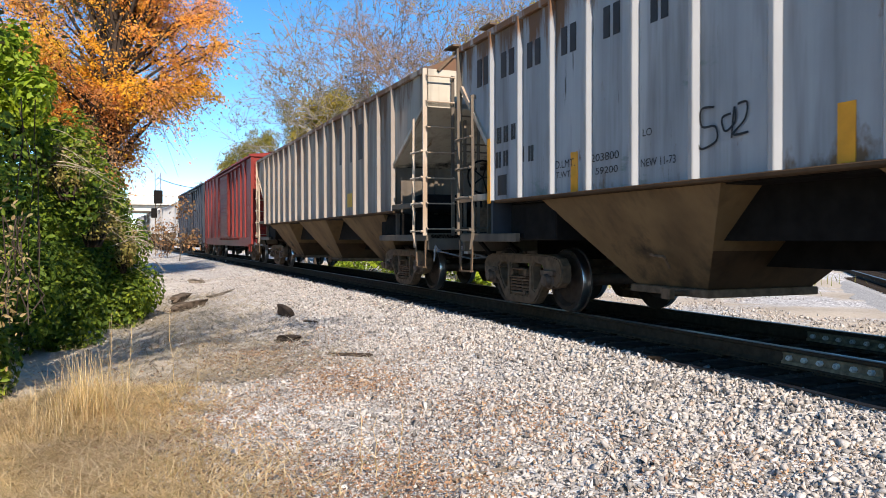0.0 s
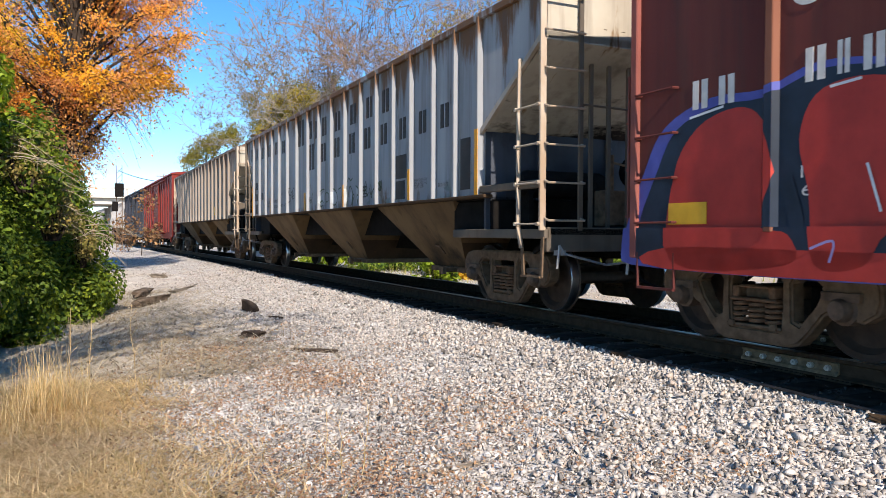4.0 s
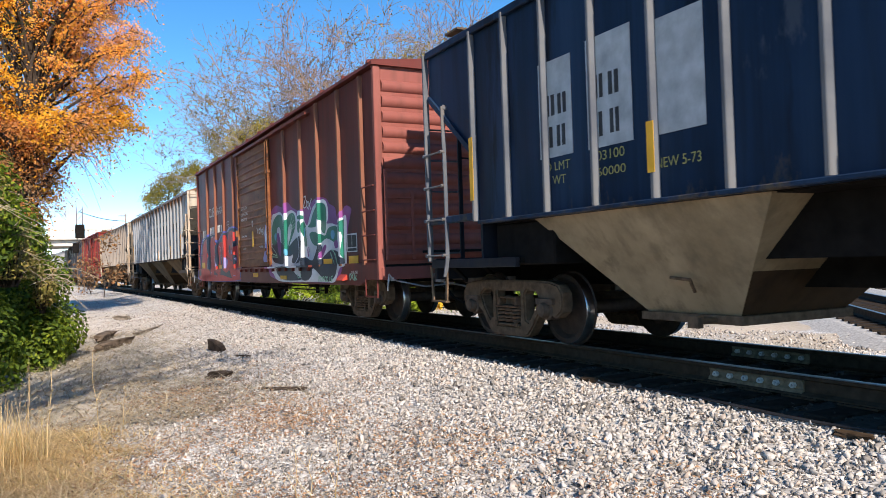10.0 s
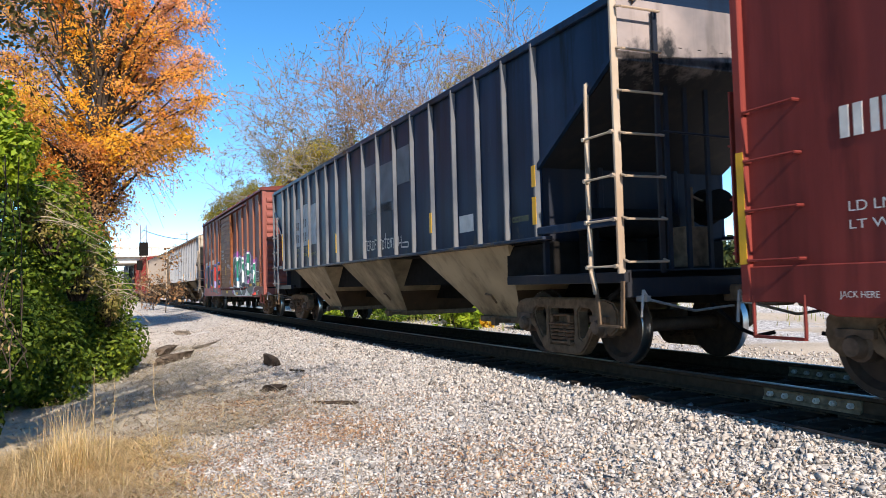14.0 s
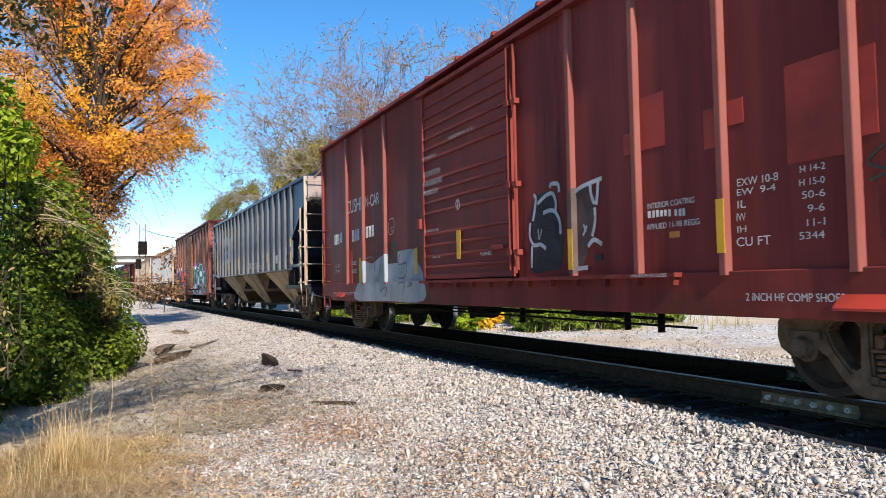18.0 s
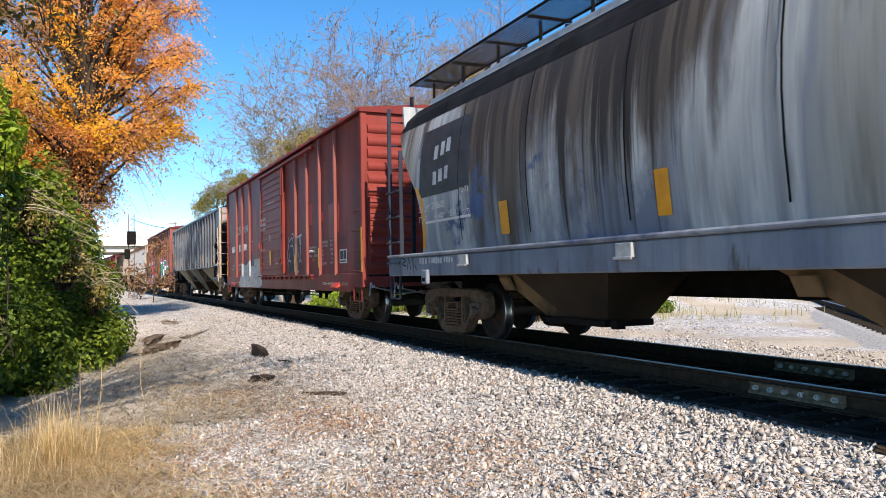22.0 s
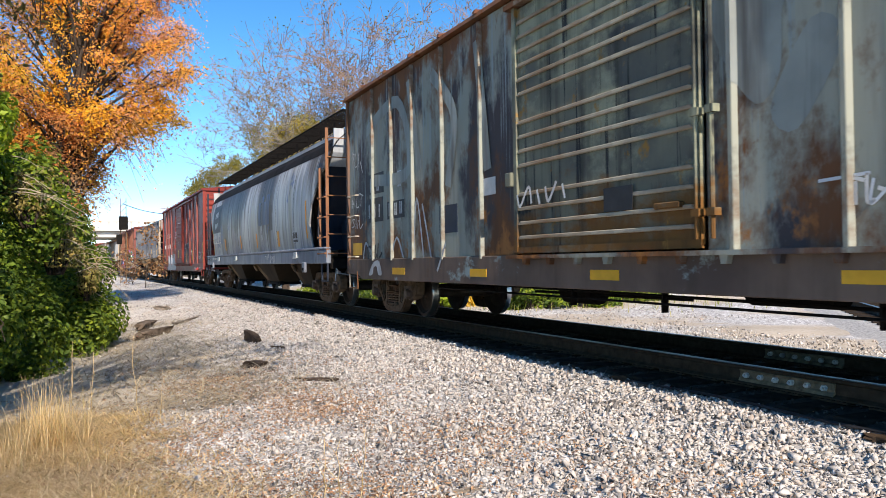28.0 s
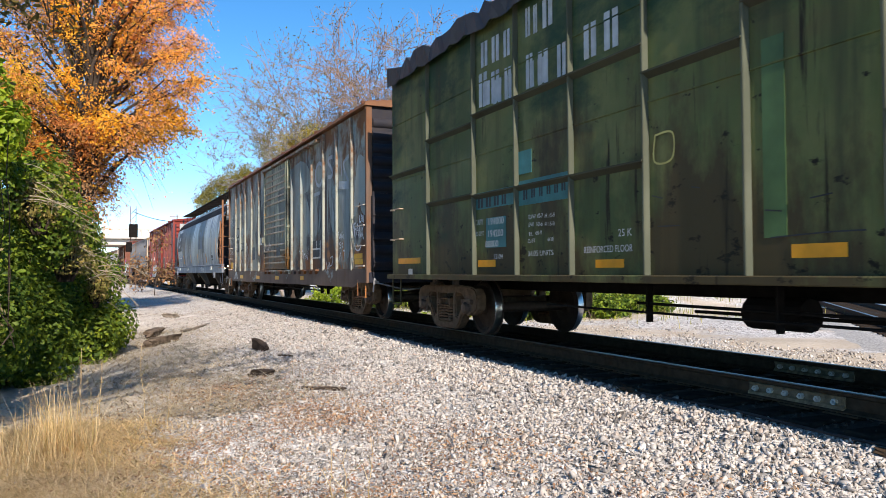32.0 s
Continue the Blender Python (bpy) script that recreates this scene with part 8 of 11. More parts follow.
side_patch(ROUND_CAR, (-68.84, -69.07, 1.56, 2), AMBER, 2)
side_patch(ROUND_CAR, (-74.69, -74.85, 1.53, 1.99), AMBER, 2)
side_patch(ROUND_CAR, (-80.67, -80.78, 1.65, 2.59), AMBER, 2)
side_patch(ROUND_CAR, (-77.58, -77.81, 1.51, 1.95), AMBER, 2)
side_patch(ROUND_CAR, (-79.27, -79.81, 1.57, 1.87), PALE)
side_patch(ROUND_CAR, (-79.31, -79.52, 1.69, 1.85), BROWNPATCH, 2)
side_patch(ROUND_CAR, (-79.56, -79.76, 1.69, 1.84), BROWNPATCH, 2)
side_patch(ROUND_CAR, (-79.32, -79.77, 1.59, 1.65), BROWNPATCH, 2)
patch(ROUND_CAR, (-79.49, -79.78, 1.15, 1.23), PALE, "painted_mark", "small stencil plate")
patch(ROUND_CAR, (-79.81, -80.02, 1.17, 1.23), GREENPATCH, "painted_mark", "small stencil plate")
patch(ROUND_CAR, (-80.03, -80.15, 1.16, 1.23), PALE, "painted_mark", "small stencil plate")
words(ROUND_CAR, "LD LMT", -66.04, 2.070, 0.110, 0.48, WHITE)
words(ROUND_CAR, "208600", -66.58, 2.087, 0.116, 0.5, WHITE)
words(ROUND_CAR, "LT WT", -66.03, 1.914, 0.092, 0.33, WHITE)
words(ROUND_CAR, "61400", -66.67, 1.920, 0.100, 0.37, WHITE)
words(ROUND_CAR, "NEW", -67.22, 1.920, 0.110, 0.27, WHITE)
words(ROUND_CAR, "12-73", -67.67, 1.921, 0.078, 0.28, WHITE)
words(ROUND_CAR, "12-73", -67.63, 2.247, 0.086, 0.31, WHITE)
side_patch(ROUND_CAR, (-66.13, -67.96, 1.87, 1.91), WHITE, 1)
side_patch(ROUND_CAR, (-75.14, -76.60, 2.21, 2.92), BLUEPATCH)
side_patch(ROUND_CAR, (-76.61, -77.02, 2.01, 2.76), BROWNPATCH)
side_patch(ROUND_CAR, (-76.19, -76.63, 2.92, 3.12), BLUEPATCH)
letter_blocks(ROUND_CAR, [(-66.1, -66.19, 1.22, 1.32), (-66.22, -66.3, 1.21, 1.31), (-66.33, -66.41, 1.21, 1.31), (-66.49, -66.56, 1.22, 1.32), (-66.58, -66.66, 1.22, 1.31), (-66.67, -66.75, 1.22, 1.31), (-66.76, -66.84, 1.21, 1.31), (-66.85, -66.92, 1.21, 1.3), (-66.94, -67.01, 1.21, 1.3), (-67.08, -67.14, 1.23, 1.31), (-67.17, -67.23, 1.22, 1.31), (-67.26, -67.32, 1.22, 1.31), (-67.35, -67.41, 1.22, 1.3)], WHITE)
stroke(ROUND_CAR, [(-76.25, 1.25), (-76.41, 1.26)], 0.035, WHITE)
stroke(ROUND_CAR, [(-76.33, 1.25), (-76.34, 1.16)], 0.035, WHITE)
stroke(ROUND_CAR, [(-76.47, 1.25), (-76.44, 1.19), (-76.5, 1.16), (-76.54, 1.22), (-76.47, 1.25)], 0.035, WHITE)
stroke(ROUND_CAR, [(-76.62, 1.13), (-76.61, 1.29), (-76.72, 1.27), (-76.64, 1.2)], 0.035, WHITE)
stroke(ROUND_CAR, [(-76.89, 1.26), (-76.93, 1.19)], 0.035, WHITE)
stroke(ROUND_CAR, [(-76.99, 1.28), (-76.92, 1.06)], 0.035, WHITE)
stroke(ROUND_CAR, [(-77.05, 1.25), (-77.06, 1.13)], 0.035, WHITE)
stroke(ROUND_CAR, [(-77.15, 1.18), (-77.22, 1.2), (-77.16, 1.23), (-77.13, 1.15), (-77.19, 1.11)], 0.035, WHITE)
stroke(ROUND_CAR, [(-77.29, 1.25), (-77.3, 1.04)], 0.035, WHITE)
stroke(ROUND_CAR, [(-77.37, 1.23), (-77.36, 1.09), (-77.46, 1.13), (-77.44, 1.23), (-77.37, 1.23)], 0.035, WHITE)
stroke(ROUND_CAR, [(-65.34, 1.33), (-65.5, 1.29), (-65.34, 1.23), (-65.52, 1.19)], 0.030, BLACK2)
stroke(ROUND_CAR, [(-65.57, 1.12), (-65.64, 1.32), (-65.73, 1.12)], 0.030, BLACK2)
stroke(ROUND_CAR, [(-65.81, 1.34), (-65.86, 1.15)], 0.030, BLACK2)
stroke(ROUND_CAR, [(-65.92, 1.21), (-65.99, 1.12)], 0.030, BLACK2)
patch(CS_CAR, (-84.12, -84.67, 1.18, 1.43), YELLOW, "reflective_strip", "yellow reflective patch")
patch(CS_CAR, (-86.45, -87.05, 0.81, 0.93), YELLOW, "reflective_strip", "yellow reflective patch")
patch(CS_CAR, (-89.56, -90.06, 0.81, 0.92), YELLOW, "reflective_strip", "yellow reflective patch")
patch(CS_CAR, (-92.47, -92.97, 0.81, 0.92), YELLOW, "reflective_strip", "yellow reflective patch")
patch(CS_CAR, (-95.55, -95.9, 0.83, 0.93), YELLOW, "reflective_strip", "yellow reflective patch")
patch(CS_CAR, (-100.08, -100.62, 1.31, 1.42), YELLOW, "reflective_strip", "yellow reflective patch")
patch(CS_CAR, (-100.11, -100.64, 1.19, 1.3), YELLOW, "reflective_strip", "yellow reflective patch")
patch(CS_CAR, (-85.1, -85.95, 2.35, 2.74), BLACK2, "patch", "dark letter panel")

letter_blocks(CS_CAR, [(-85.19, -85.36, 2.4, 2.66), (-85.56, -85.71, 2.4, 2.65)], PALE)
letter_blocks(CS_CAR, [(-86.22, -86.45, 2.39, 2.68), (-86.65, -86.86, 2.38, 2.66)], PALE)
patch(CS_CAR, (-85.01, -85.91, 1.81, 2.27), BLACK2, "patch", "black number panel")
patch(CS_CAR, (-86.14, -86.98, 1.82, 2.14), BLACK2, "patch", "black number panel")
letter_blocks(CS_CAR, [(-85.11, -85.2, 1.89, 2.16), (-85.39, -85.5, 1.89, 2.15), (-85.68, -85.75, 1.89, 2.14)], PALE)
letter_blocks(CS_CAR, [(-86.2, -86.37, 1.88, 2.11), (-86.49, -86.66, 1.88, 2.1), (-86.74, -86.9, 1.89, 2.11)], PALE)
patch(CS_CAR, (-96.66, -97.42, 1.37, 1.82), WHITE, "stencil_frame", "white-framed consolidated stencil")
patch(CS_CAR, (-96.71, -97.03, 1.63, 1.82), BLACK2, "stencil_panel", "black stencil panel", 2)
patch(CS_CAR, (-97.08, -97.36, 1.63, 1.82), BLACK2, "stencil_panel", "black stencil panel", 2)
patch(CS_CAR, (-96.71, -97.35, 1.41, 1.59), BLACK2, "stencil_panel", "black stencil panel", 2)
stroke(CS_CAR, [(-84.76, 0.97), (-84.95, 1.42), (-85.43, 0.97)], 0.050, PALE)
stroke(CS_CAR, [(-86.34, 1.07), (-86.64, 1.47), (-87.02, 0.97)], 0.050, PALE)
stroke(CS_CAR, [(-87.4, 0.87), (-87.57, 2.1), (-87.88, 0.87)], 0.050, PALE)
stroke(CS_CAR, [(-87.8, 1.99), (-88.22, 0.88)], 0.050, PALE)
stroke(CS_CAR, [(-88.77, 1.31), (-88.44, 0.88)], 0.050, PALE)
stroke(CS_CAR, [(-85.11, 1.3), (-85.44, 1.19)], 0.050, PALE)
stroke(CS_CAR, [(-90.99, 1.86), (-91.06, 1.71), (-91.27, 1.94), (-91.33, 1.73)], 0.040, WHITE)
stroke(CS_CAR, [(-91.46, 1.89), (-91.52, 1.71)], 0.040, WHITE)
stroke(CS_CAR, [(-91.65, 1.91), (-91.71, 1.73), (-91.89, 1.95)], 0.040, WHITE)
stroke(CS_CAR, [(-92.01, 1.91), (-92.06, 1.74)], 0.040, WHITE)
stroke(CS_CAR, [(-95.57, 1.62), (-95.73, 1.57)], 0.030, WHITE)
stroke(CS_CAR, [(-95.66, 1.57), (-95.66, 1.4)], 0.030, WHITE)
stroke(CS_CAR, [(-95.75, 1.62), (-95.75, 1.42), (-95.81, 1.43)], 0.030, WHITE)
stroke(CS_CAR, [(-95.83, 1.51), (-95.88, 1.49)], 0.030, WHITE)
mural(CS_CAR, [(-94.37, 3.79), (-94.71, 3.97), (-95.56, 4.02), (-96.21, 3.79), (-96.44, 3.48), (-96.3, 3.2), (-95.98, 3.13), (-95.43, 3.12), (-95.07, 3.08), (-95.01, 2.52), (-94.76, 2.3), (-94.4, 2.78), (-94.2, 3.42)], GHOST, 1)
mural(CS_CAR, [(-95.31, 2.86), (-95.58, 2.64), (-95.17, 2.03), (-94.91, 2.24)], GHOST, 1)
mural(CS_CAR, [(-95.98, 2.99), (-96.43, 2.54), (-96.38, 1.94), (-96.14, 2.31)], GHOST, 1)
mural(CS_CAR, [(-98.07, 3.69), (-98.45, 3.23), (-98.35, 2.89), (-98.61, 2.27), (-98.47, 1.96), (-98.19, 2.62)], GHOST, 1)
mural(CS_CAR, [(-99.02, 2.87), (-99.67, 2.84), (-99.72, 2.39), (-99.75, 1.5), (-99.53, 1.38), (-99.34, 2.18), (-99.14, 2.48)], GHOST, 1)
mural(CS_CAR, [(-100.07, 2.61), (-100.18, 2.99), (-100.33, 3.48), (-100.68, 3.44), (-100.8, 3.19), (-100.84, 2.67), (-100.83, 2.21), (-100.56, 2.32), (-100.46, 2.5), (-100.28, 2.35), (-100.1, 2.2)], GHOST, 1)
mural(CS_CAR, [(-96.93, 2.89), (-97.17, 2.44), (-97.13, 2.04), (-96.91, 1.96), (-96.81, 2.57)], GHOST, 1)
mural(CS_CAR, [(-97.39, 2.9), (-97.45, 2.41), (-97.25, 2.02), (-97.35, 2.66)], GHOST, 1)
stroke(CS_CAR, [(-97.61, 3.66), (-97.3, 3.73), (-97.02, 3.57), (-97.07, 3.28), (-97.4, 3.17), (-97.6, 3.29)], 0.090, GREYTAG)
stroke(CS_CAR, [(-96.86, 2.98), (-97.39, 2.99)], 0.090, GREYTAG)
stroke(CS_CAR, [(-98.49, 3.73), (-98.22, 3.74), (-98.14, 3.64), (-98.36, 3.5), (-98.48, 3.35), (-98.37, 3.28), (-98.13, 3.3)], 0.090, GREYTAG)
stroke(CS_CAR, [(-99.16, 3.77), (-99.21, 3.2)], 0.090, GREYTAG)
stroke(CS_CAR, [(-99.75, 3.58), (-99.34, 3.43), (-99.72, 3.03)], 0.090, GREYTAG)
stroke(CS_CAR, [(-98.99, 3.06), (-99.74, 2.98)], 0.090, GREYTAG)
stroke(CS_CAR, [(-98.98, 2.97), (-99.74, 2.89)], 0.090, GREYTAG)
stroke(CS_CAR, [(-98.96, 1.95), (-99.04, 1.79), (-99.1, 1.9), (-99.16, 1.78), (-99.24, 1.94)], 0.026, WHITE2)
stroke(CS_CAR, [(-99.26, 1.79), (-99.33, 1.88), (-99.37, 1.77)], 0.026, WHITE2)
stroke(CS_CAR, [(-99.12, 1.7), (-99.03, 1.67), (-99.16, 1.61), (-99.05, 1.55)], 0.026, WHITE2)
stroke(CS_CAR, [(-99.3, 1.69), (-99.23, 1.64), (-99.32, 1.57)], 0.026, WHITE2)
stroke(CS_CAR, [(-95.35, 1.6), (-95.78, 1.62)], 0.026, WHITE2)
stroke(CS_CAR, [(-95.56, 1.62), (-95.6, 1.36)], 0.026, WHITE2)
stroke(CS_CAR, [(-95.8, 1.58), (-95.78, 1.4), (-95.95, 1.53), (-95.99, 1.37)], 0.026, WHITE2)
stroke(CS_CAR, [(-96.1, 1.48), (-96.22, 1.37), (-96.29, 1.69)], 0.026, WHITE2)
stroke(CS_CAR, [(-97.94, 1.29), (-98.12, 1.03), (-97.91, 1.07)], 0.026, WHITE2)
stroke(CS_CAR, [(-98.12, 1.07), (-98.21, 1.25), (-98.31, 1.01)], 0.026, WHITE2)
stroke(CS_CAR, [(-98.31, 1.36), (-98.5, 1.39), (-98.45, 1.21), (-98.27, 1.17)], 0.026, WHITE2)
stroke(CS_CAR, [(-98.99, 1.26), (-99.12, 1.46), (-99.17, 1.26)], 0.026, WHITE2)
stroke(CS_CAR, [(-99.3, 1.49), (-99.42, 1.51), (-99.44, 1.35)], 0.026, WHITE2)
stroke(CS_CAR, [(-100.04, 2.07), (-100.17, 1.77), (-100.1, 2.09)], 0.034, WHITE2)
stroke(CS_CAR, [(-100.08, 2.06), (-100.23, 2.07)], 0.034, WHITE2)
stroke(CS_CAR, [(-100.14, 1.93), (-100.25, 1.95)], 0.034, WHITE2)
stroke(CS_CAR, [(-100.27, 1.81), (-100.33, 2.05), (-100.4, 1.78)], 0.034, WHITE2)
stroke(CS_CAR, [(-100.29, 1.91), (-100.4, 1.91)], 0.034, WHITE2)
stroke(CS_CAR, [(-100.45, 1.74), (-100.44, 2.01), (-100.55, 1.76), (-100.57, 2.03)], 0.034, WHITE2)
stroke(CS_CAR, [(-100.64, 1.96), (-100.61, 1.76)], 0.034, WHITE2)
stroke(CS_CAR, [(-100.74, 2), (-100.63, 1.87), (-100.74, 1.71)], 0.034, WHITE2)
stroke(CS_CAR, [(-100.11, 1.66), (-100.22, 1.51), (-100.45, 1.49), (-100.57, 1.6)], 0.034, WHITE2)
stroke(CS_CAR, [(-100.31, 1.63), (-100.36, 1.55)], 0.034, WHITE2)
stroke(CS_CAR, [(-100.47, 2.22), (-100.48, 2.09), (-100.58, 2.1), (-100.6, 2.23)], 0.034, WHITE2)
stroke(CS_CAR, [(-100.65, 2.07), (-100.7, 2.21), (-100.74, 2.05)], 0.034, WHITE2)
stroke(CS_CAR, [(-84.85, 3.57), (-86.72, 3.89), (-87.21, 2.62), (-85.49, 2.6)], 0.220, GHOST)
stroke(CS_CAR, [(-87.26, 4.17), (-87.7, 2.56)], 0.220, GHOST)
stroke(CS_CAR, [(-88.22, 4.05), (-89.03, 3.26), (-88.8, 2.18)], 0.220, GHOST)
stroke(CS_CAR, [(-89.8, 4.17), (-90.09, 2.29)], 0.220, GHOST)
patch(CS_CAR, (-89.95, -90.29, 1.94, 2.18), WHITE, "paper_placard", "white paper placard")
patch(CS_CAR, (-92.77, -93.24, 1.53, 1.78), BLACK2, "stencil_panel", "black door stencil")
patch(CS_CAR, (-88.45, -89.1, 1.47, 1.9), DARKPANEL, "repaint_patch", "dark repainted square")
stroke(CS_CAR, [(-84.17, 3.33), (-84.19, 2.95)], 0.025, WHITE)
stroke(CS_CAR, [(-84.17, 3.28), (-84.28, 3.27), (-84.2, 3.16)], 0.025, WHITE)
stroke(CS_CAR, [(-84.36, 3.28), (-84.31, 3.02), (-84.46, 3.01)], 0.025, WHITE)
stroke(CS_CAR, [(-84.57, 3.26), (-84.49, 2.92)], 0.025, WHITE)
stroke(CS_CAR, [(-84.65, 3.08), (-84.79, 2.84)], 0.025, WHITE)
stroke(CS_CAR, [(-84.1, 2.38), (-84.13, 2.16)], 0.025, WHITE)
stroke(CS_CAR, [(-84.09, 2.35), (-84.21, 2.25), (-84.11, 2.26)], 0.025, WHITE)
stroke(CS_CAR, [(-84.29, 2.37), (-84.28, 2.19)], 0.025, WHITE)
stroke(CS_CAR, [(-84.43, 2.39), (-84.39, 2.17), (-84.53, 2.17)], 0.025, WHITE)
stroke(CS_CAR, [(-84.58, 2.44), (-84.81, 2.37)], 0.025, WHITE)
stroke(CS_CAR, [(-84.69, 2.39), (-84.66, 2.15)], 0.025, WHITE)
stroke(CS_CAR, [(-84.27, 1.92), (-84.12, 1.92), (-84.23, 1.8), (-84.07, 1.76)], 0.025, WHITE)
stroke(CS_CAR, [(-84.35, 1.97), (-84.34, 1.73)], 0.025, WHITE)
stroke(CS_CAR, [(-84.49, 1.9), (-84.43, 1.72)], 0.025, WHITE)
stroke(CS_CAR, [(-84.56, 1.99), (-84.59, 1.73), (-84.79, 1.81)], 0.025, WHITE)
stroke(CS_CAR, [(-85.05, 1.35), (-85.1, 1.07)], 0.050, BLACK2)
stroke(CS_CAR, [(-85.05, 1.33), (-85.31, 1.34)], 0.050, BLACK2)
stroke(CS_CAR, [(-85.2, 1.34), (-85.19, 1.14)], 0.050, BLACK2)
stroke(CS_CAR, [(-85.31, 1.11), (-85.37, 1.36), (-85.42, 1.13)], 0.050, BLACK2)
stroke(CS_CAR, [(-85.5, 1.37), (-85.47, 1.09), (-85.58, 1.19)], 0.050, BLACK2)
stroke(CS_CAR, [(-85.66, 1.4), (-85.62, 1.08), (-85.87, 1.22)], 0.050, BLACK2)
mural(CS_CAR, [(-85.18, 0.79), (-85.36, 0.98), (-85.57, 1.06), (-85.77, 1.04), (-85.9, 0.81), (-85.71, 0.8), (-85.62, 0.95), (-85.46, 0.93), (-85.38, 0.8)], PALE, 1)
letter_blocks(GREEN_CAR, [(-105.99, -106.31, 3.4, 3.88), (-106.38, -106.67, 3.38, 3.82), (-106.77, -107, 3.36, 3.78), (-107.34, -107.59, 3.37, 3.7), (-107.63, -107.86, 3.37, 3.69)], PALE)
letter_blocks(GREEN_CAR, [(-106.12, -106.39, 3.39, 3.73), (-106.43, -106.73, 3.36, 3.69), (-106.79, -107.01, 3.35, 3.67), (-107.35, -107.55, 3.37, 3.81), (-107.63, -107.93, 3.35, 3.77), (-108.08, -108.32, 3.33, 3.75), (-108.63, -108.93, 3.42, 3.81), (-109.01, -109.33, 3.42, 3.84)], PALE)
letter_blocks(GREEN_CAR, [(-106.07, -106.32, 3.96, 4.32), (-106.4, -106.67, 3.95, 4.31), (-106.75, -106.97, 3.94, 4.3), (-107.35, -107.49, 4.05, 4.42), (-107.55, -107.66, 4.04, 4.4), (-107.75, -108.04, 4.04, 4.39)], PALE)
patch(GREEN_CAR, (-105.91, -107.07, 1.92, 2.16), TEALPATCH, "painted_mark", "teal painted panel")
patch(GREEN_CAR, (-107.11, -108.37, 1.88, 2.2), TEALPATCH, "painted_mark", "teal painted panel")
patch(GREEN_CAR, (-107.09, -107.48, 2.29, 2.59), TEALPATCH, "painted_mark", "teal painted panel")
letter_blocks(GREEN_CAR, [(-105.95, -106.15, 1.94, 2.13), (-106.2, -106.39, 1.94, 2.13), (-106.44, -106.62, 1.94, 2.12), (-106.67, -106.83, 1.94, 2.12), (-107.26, -107.39, 1.95, 2.14), (-107.46, -107.58, 1.96, 2.14), (-107.65, -107.76, 1.96, 2.14), (-107.83, -107.94, 1.97, 2.14), (-108, -108.11, 1.97, 2.14), (-108.16, -108.27, 1.98, 2.14)], BLACK2)
patch(GREEN_CAR, (-106.22, -106.8, 1.36, 1.78), TEALPATCH, "painted_mark", "teal painted panel")
words(GREEN_CAR, "CAPY", -105.88, 1.700, 0.080, 0.25, WHITE)
words(GREEN_CAR, "194000", -106.27, 1.680, 0.100, 0.47, WHITE)
words(GREEN_CAR, "LD LMT", -105.87, 1.543, 0.065, 0.28, WHITE)
words(GREEN_CAR, "194200", -106.26, 1.510, 0.100, 0.46, WHITE)
words(GREEN_CAR, "88800", -106.19, 1.370, 0.090, 0.39, WHITE)
words(GREEN_CAR, "12-04", -106.43, 1.200, 0.070, 0.28, WHITE)
words(GREEN_CAR, "EXW 10-7", -107.4, 1.690, 0.060, 0.35, WHITE)
words(GREEN_CAR, "H 15-9", -107.79, 1.683, 0.053, 0.23, WHITE)
words(GREEN_CAR, "EW  10-6", -107.4, 1.590, 0.059, 0.34, WHITE)
words(GREEN_CAR, "H 15-0", -107.79, 1.580, 0.050, 0.22, WHITE)
words(GREEN_CAR, "IL", -107.4, 1.480, 0.050, 0.12, WHITE)
words(GREEN_CAR, "60-9", -107.57, 1.484, 0.052, 0.15, WHITE)
words(GREEN_CAR, "CU FT", -107.38, 1.390, 0.050, 0.18, WHITE)
words(GREEN_CAR, "6810", -107.85, 1.391, 0.049, 0.14, WHITE)
words(GREEN_CAR, "34.05 UNITS", -107.38, 1.220, 0.070, 0.6, WHITE)
words(GREEN_CAR, "REINFORCED FLOOR", -108.62, 1.227, 0.076, 0.87, WHITE)
words(GREEN_CAR, "25 K", -109.25, 1.390, 0.080, 0.23, WHITE)
patch(GREEN_CAR, (-102.71, -103.76, 1.17, 1.27), AMBER, "reflective_strip", "orange reflective patch")
patch(GREEN_CAR, (-105.96, -106.49, 1.09, 1.19), AMBER, "reflective_strip", "orange reflective patch")
patch(GREEN_CAR, (-108.84, -109.34, 1.06, 1.15), AMBER, "reflective_strip", "orange reflective patch")
patch(GREEN_CAR, (-111.47, -111.97, 1.12, 1.23), AMBER, "reflective_strip", "orange reflective patch")
stroke(GREEN_CAR, [(-109.87, 2.36), (-110.12, 2.35), (-110.11, 2.1), (-109.86, 2.1), (-109.87, 2.36)], 0.020, GOLD)
patch(GREEN_CAR, (-103.21, -103.39, 0.97, 1.08), WHITE, "paper_placard", "small red-and-white tag")
patch(GREEN_CAR, (-111.2, -111.43, 1.29, 2.94), GREENPATCH, "repaint_patch", "fresher green paint run")
stroke(GREEN_CAR, [(-111.27, 1.29), (-111.81, 1.31), (-112.13, 1.31)], 0.012, BLACK2)
stroke(GREEN_CAR, [(-111.22, 1.52), (-111.39, 1.5)], 0.012, BLACK2)
stroke(GREEN_CAR, [(-111.66, 1.58), (-111.86, 1.6)], 0.012, BLACK2)
stroke(GREEN_CAR, [(-110.37, 1.8), (-110.48, 1.78)], 0.012, BLACK2)
stroke(GREEN_CAR, [(-109.89, 1.46), (-110.21, 1.45)], 0.012, BLACK2)
stroke(GREEN_CAR, [(-107.01, 1.63), (-107.16, 1.58)], 0.012, BLACK2)
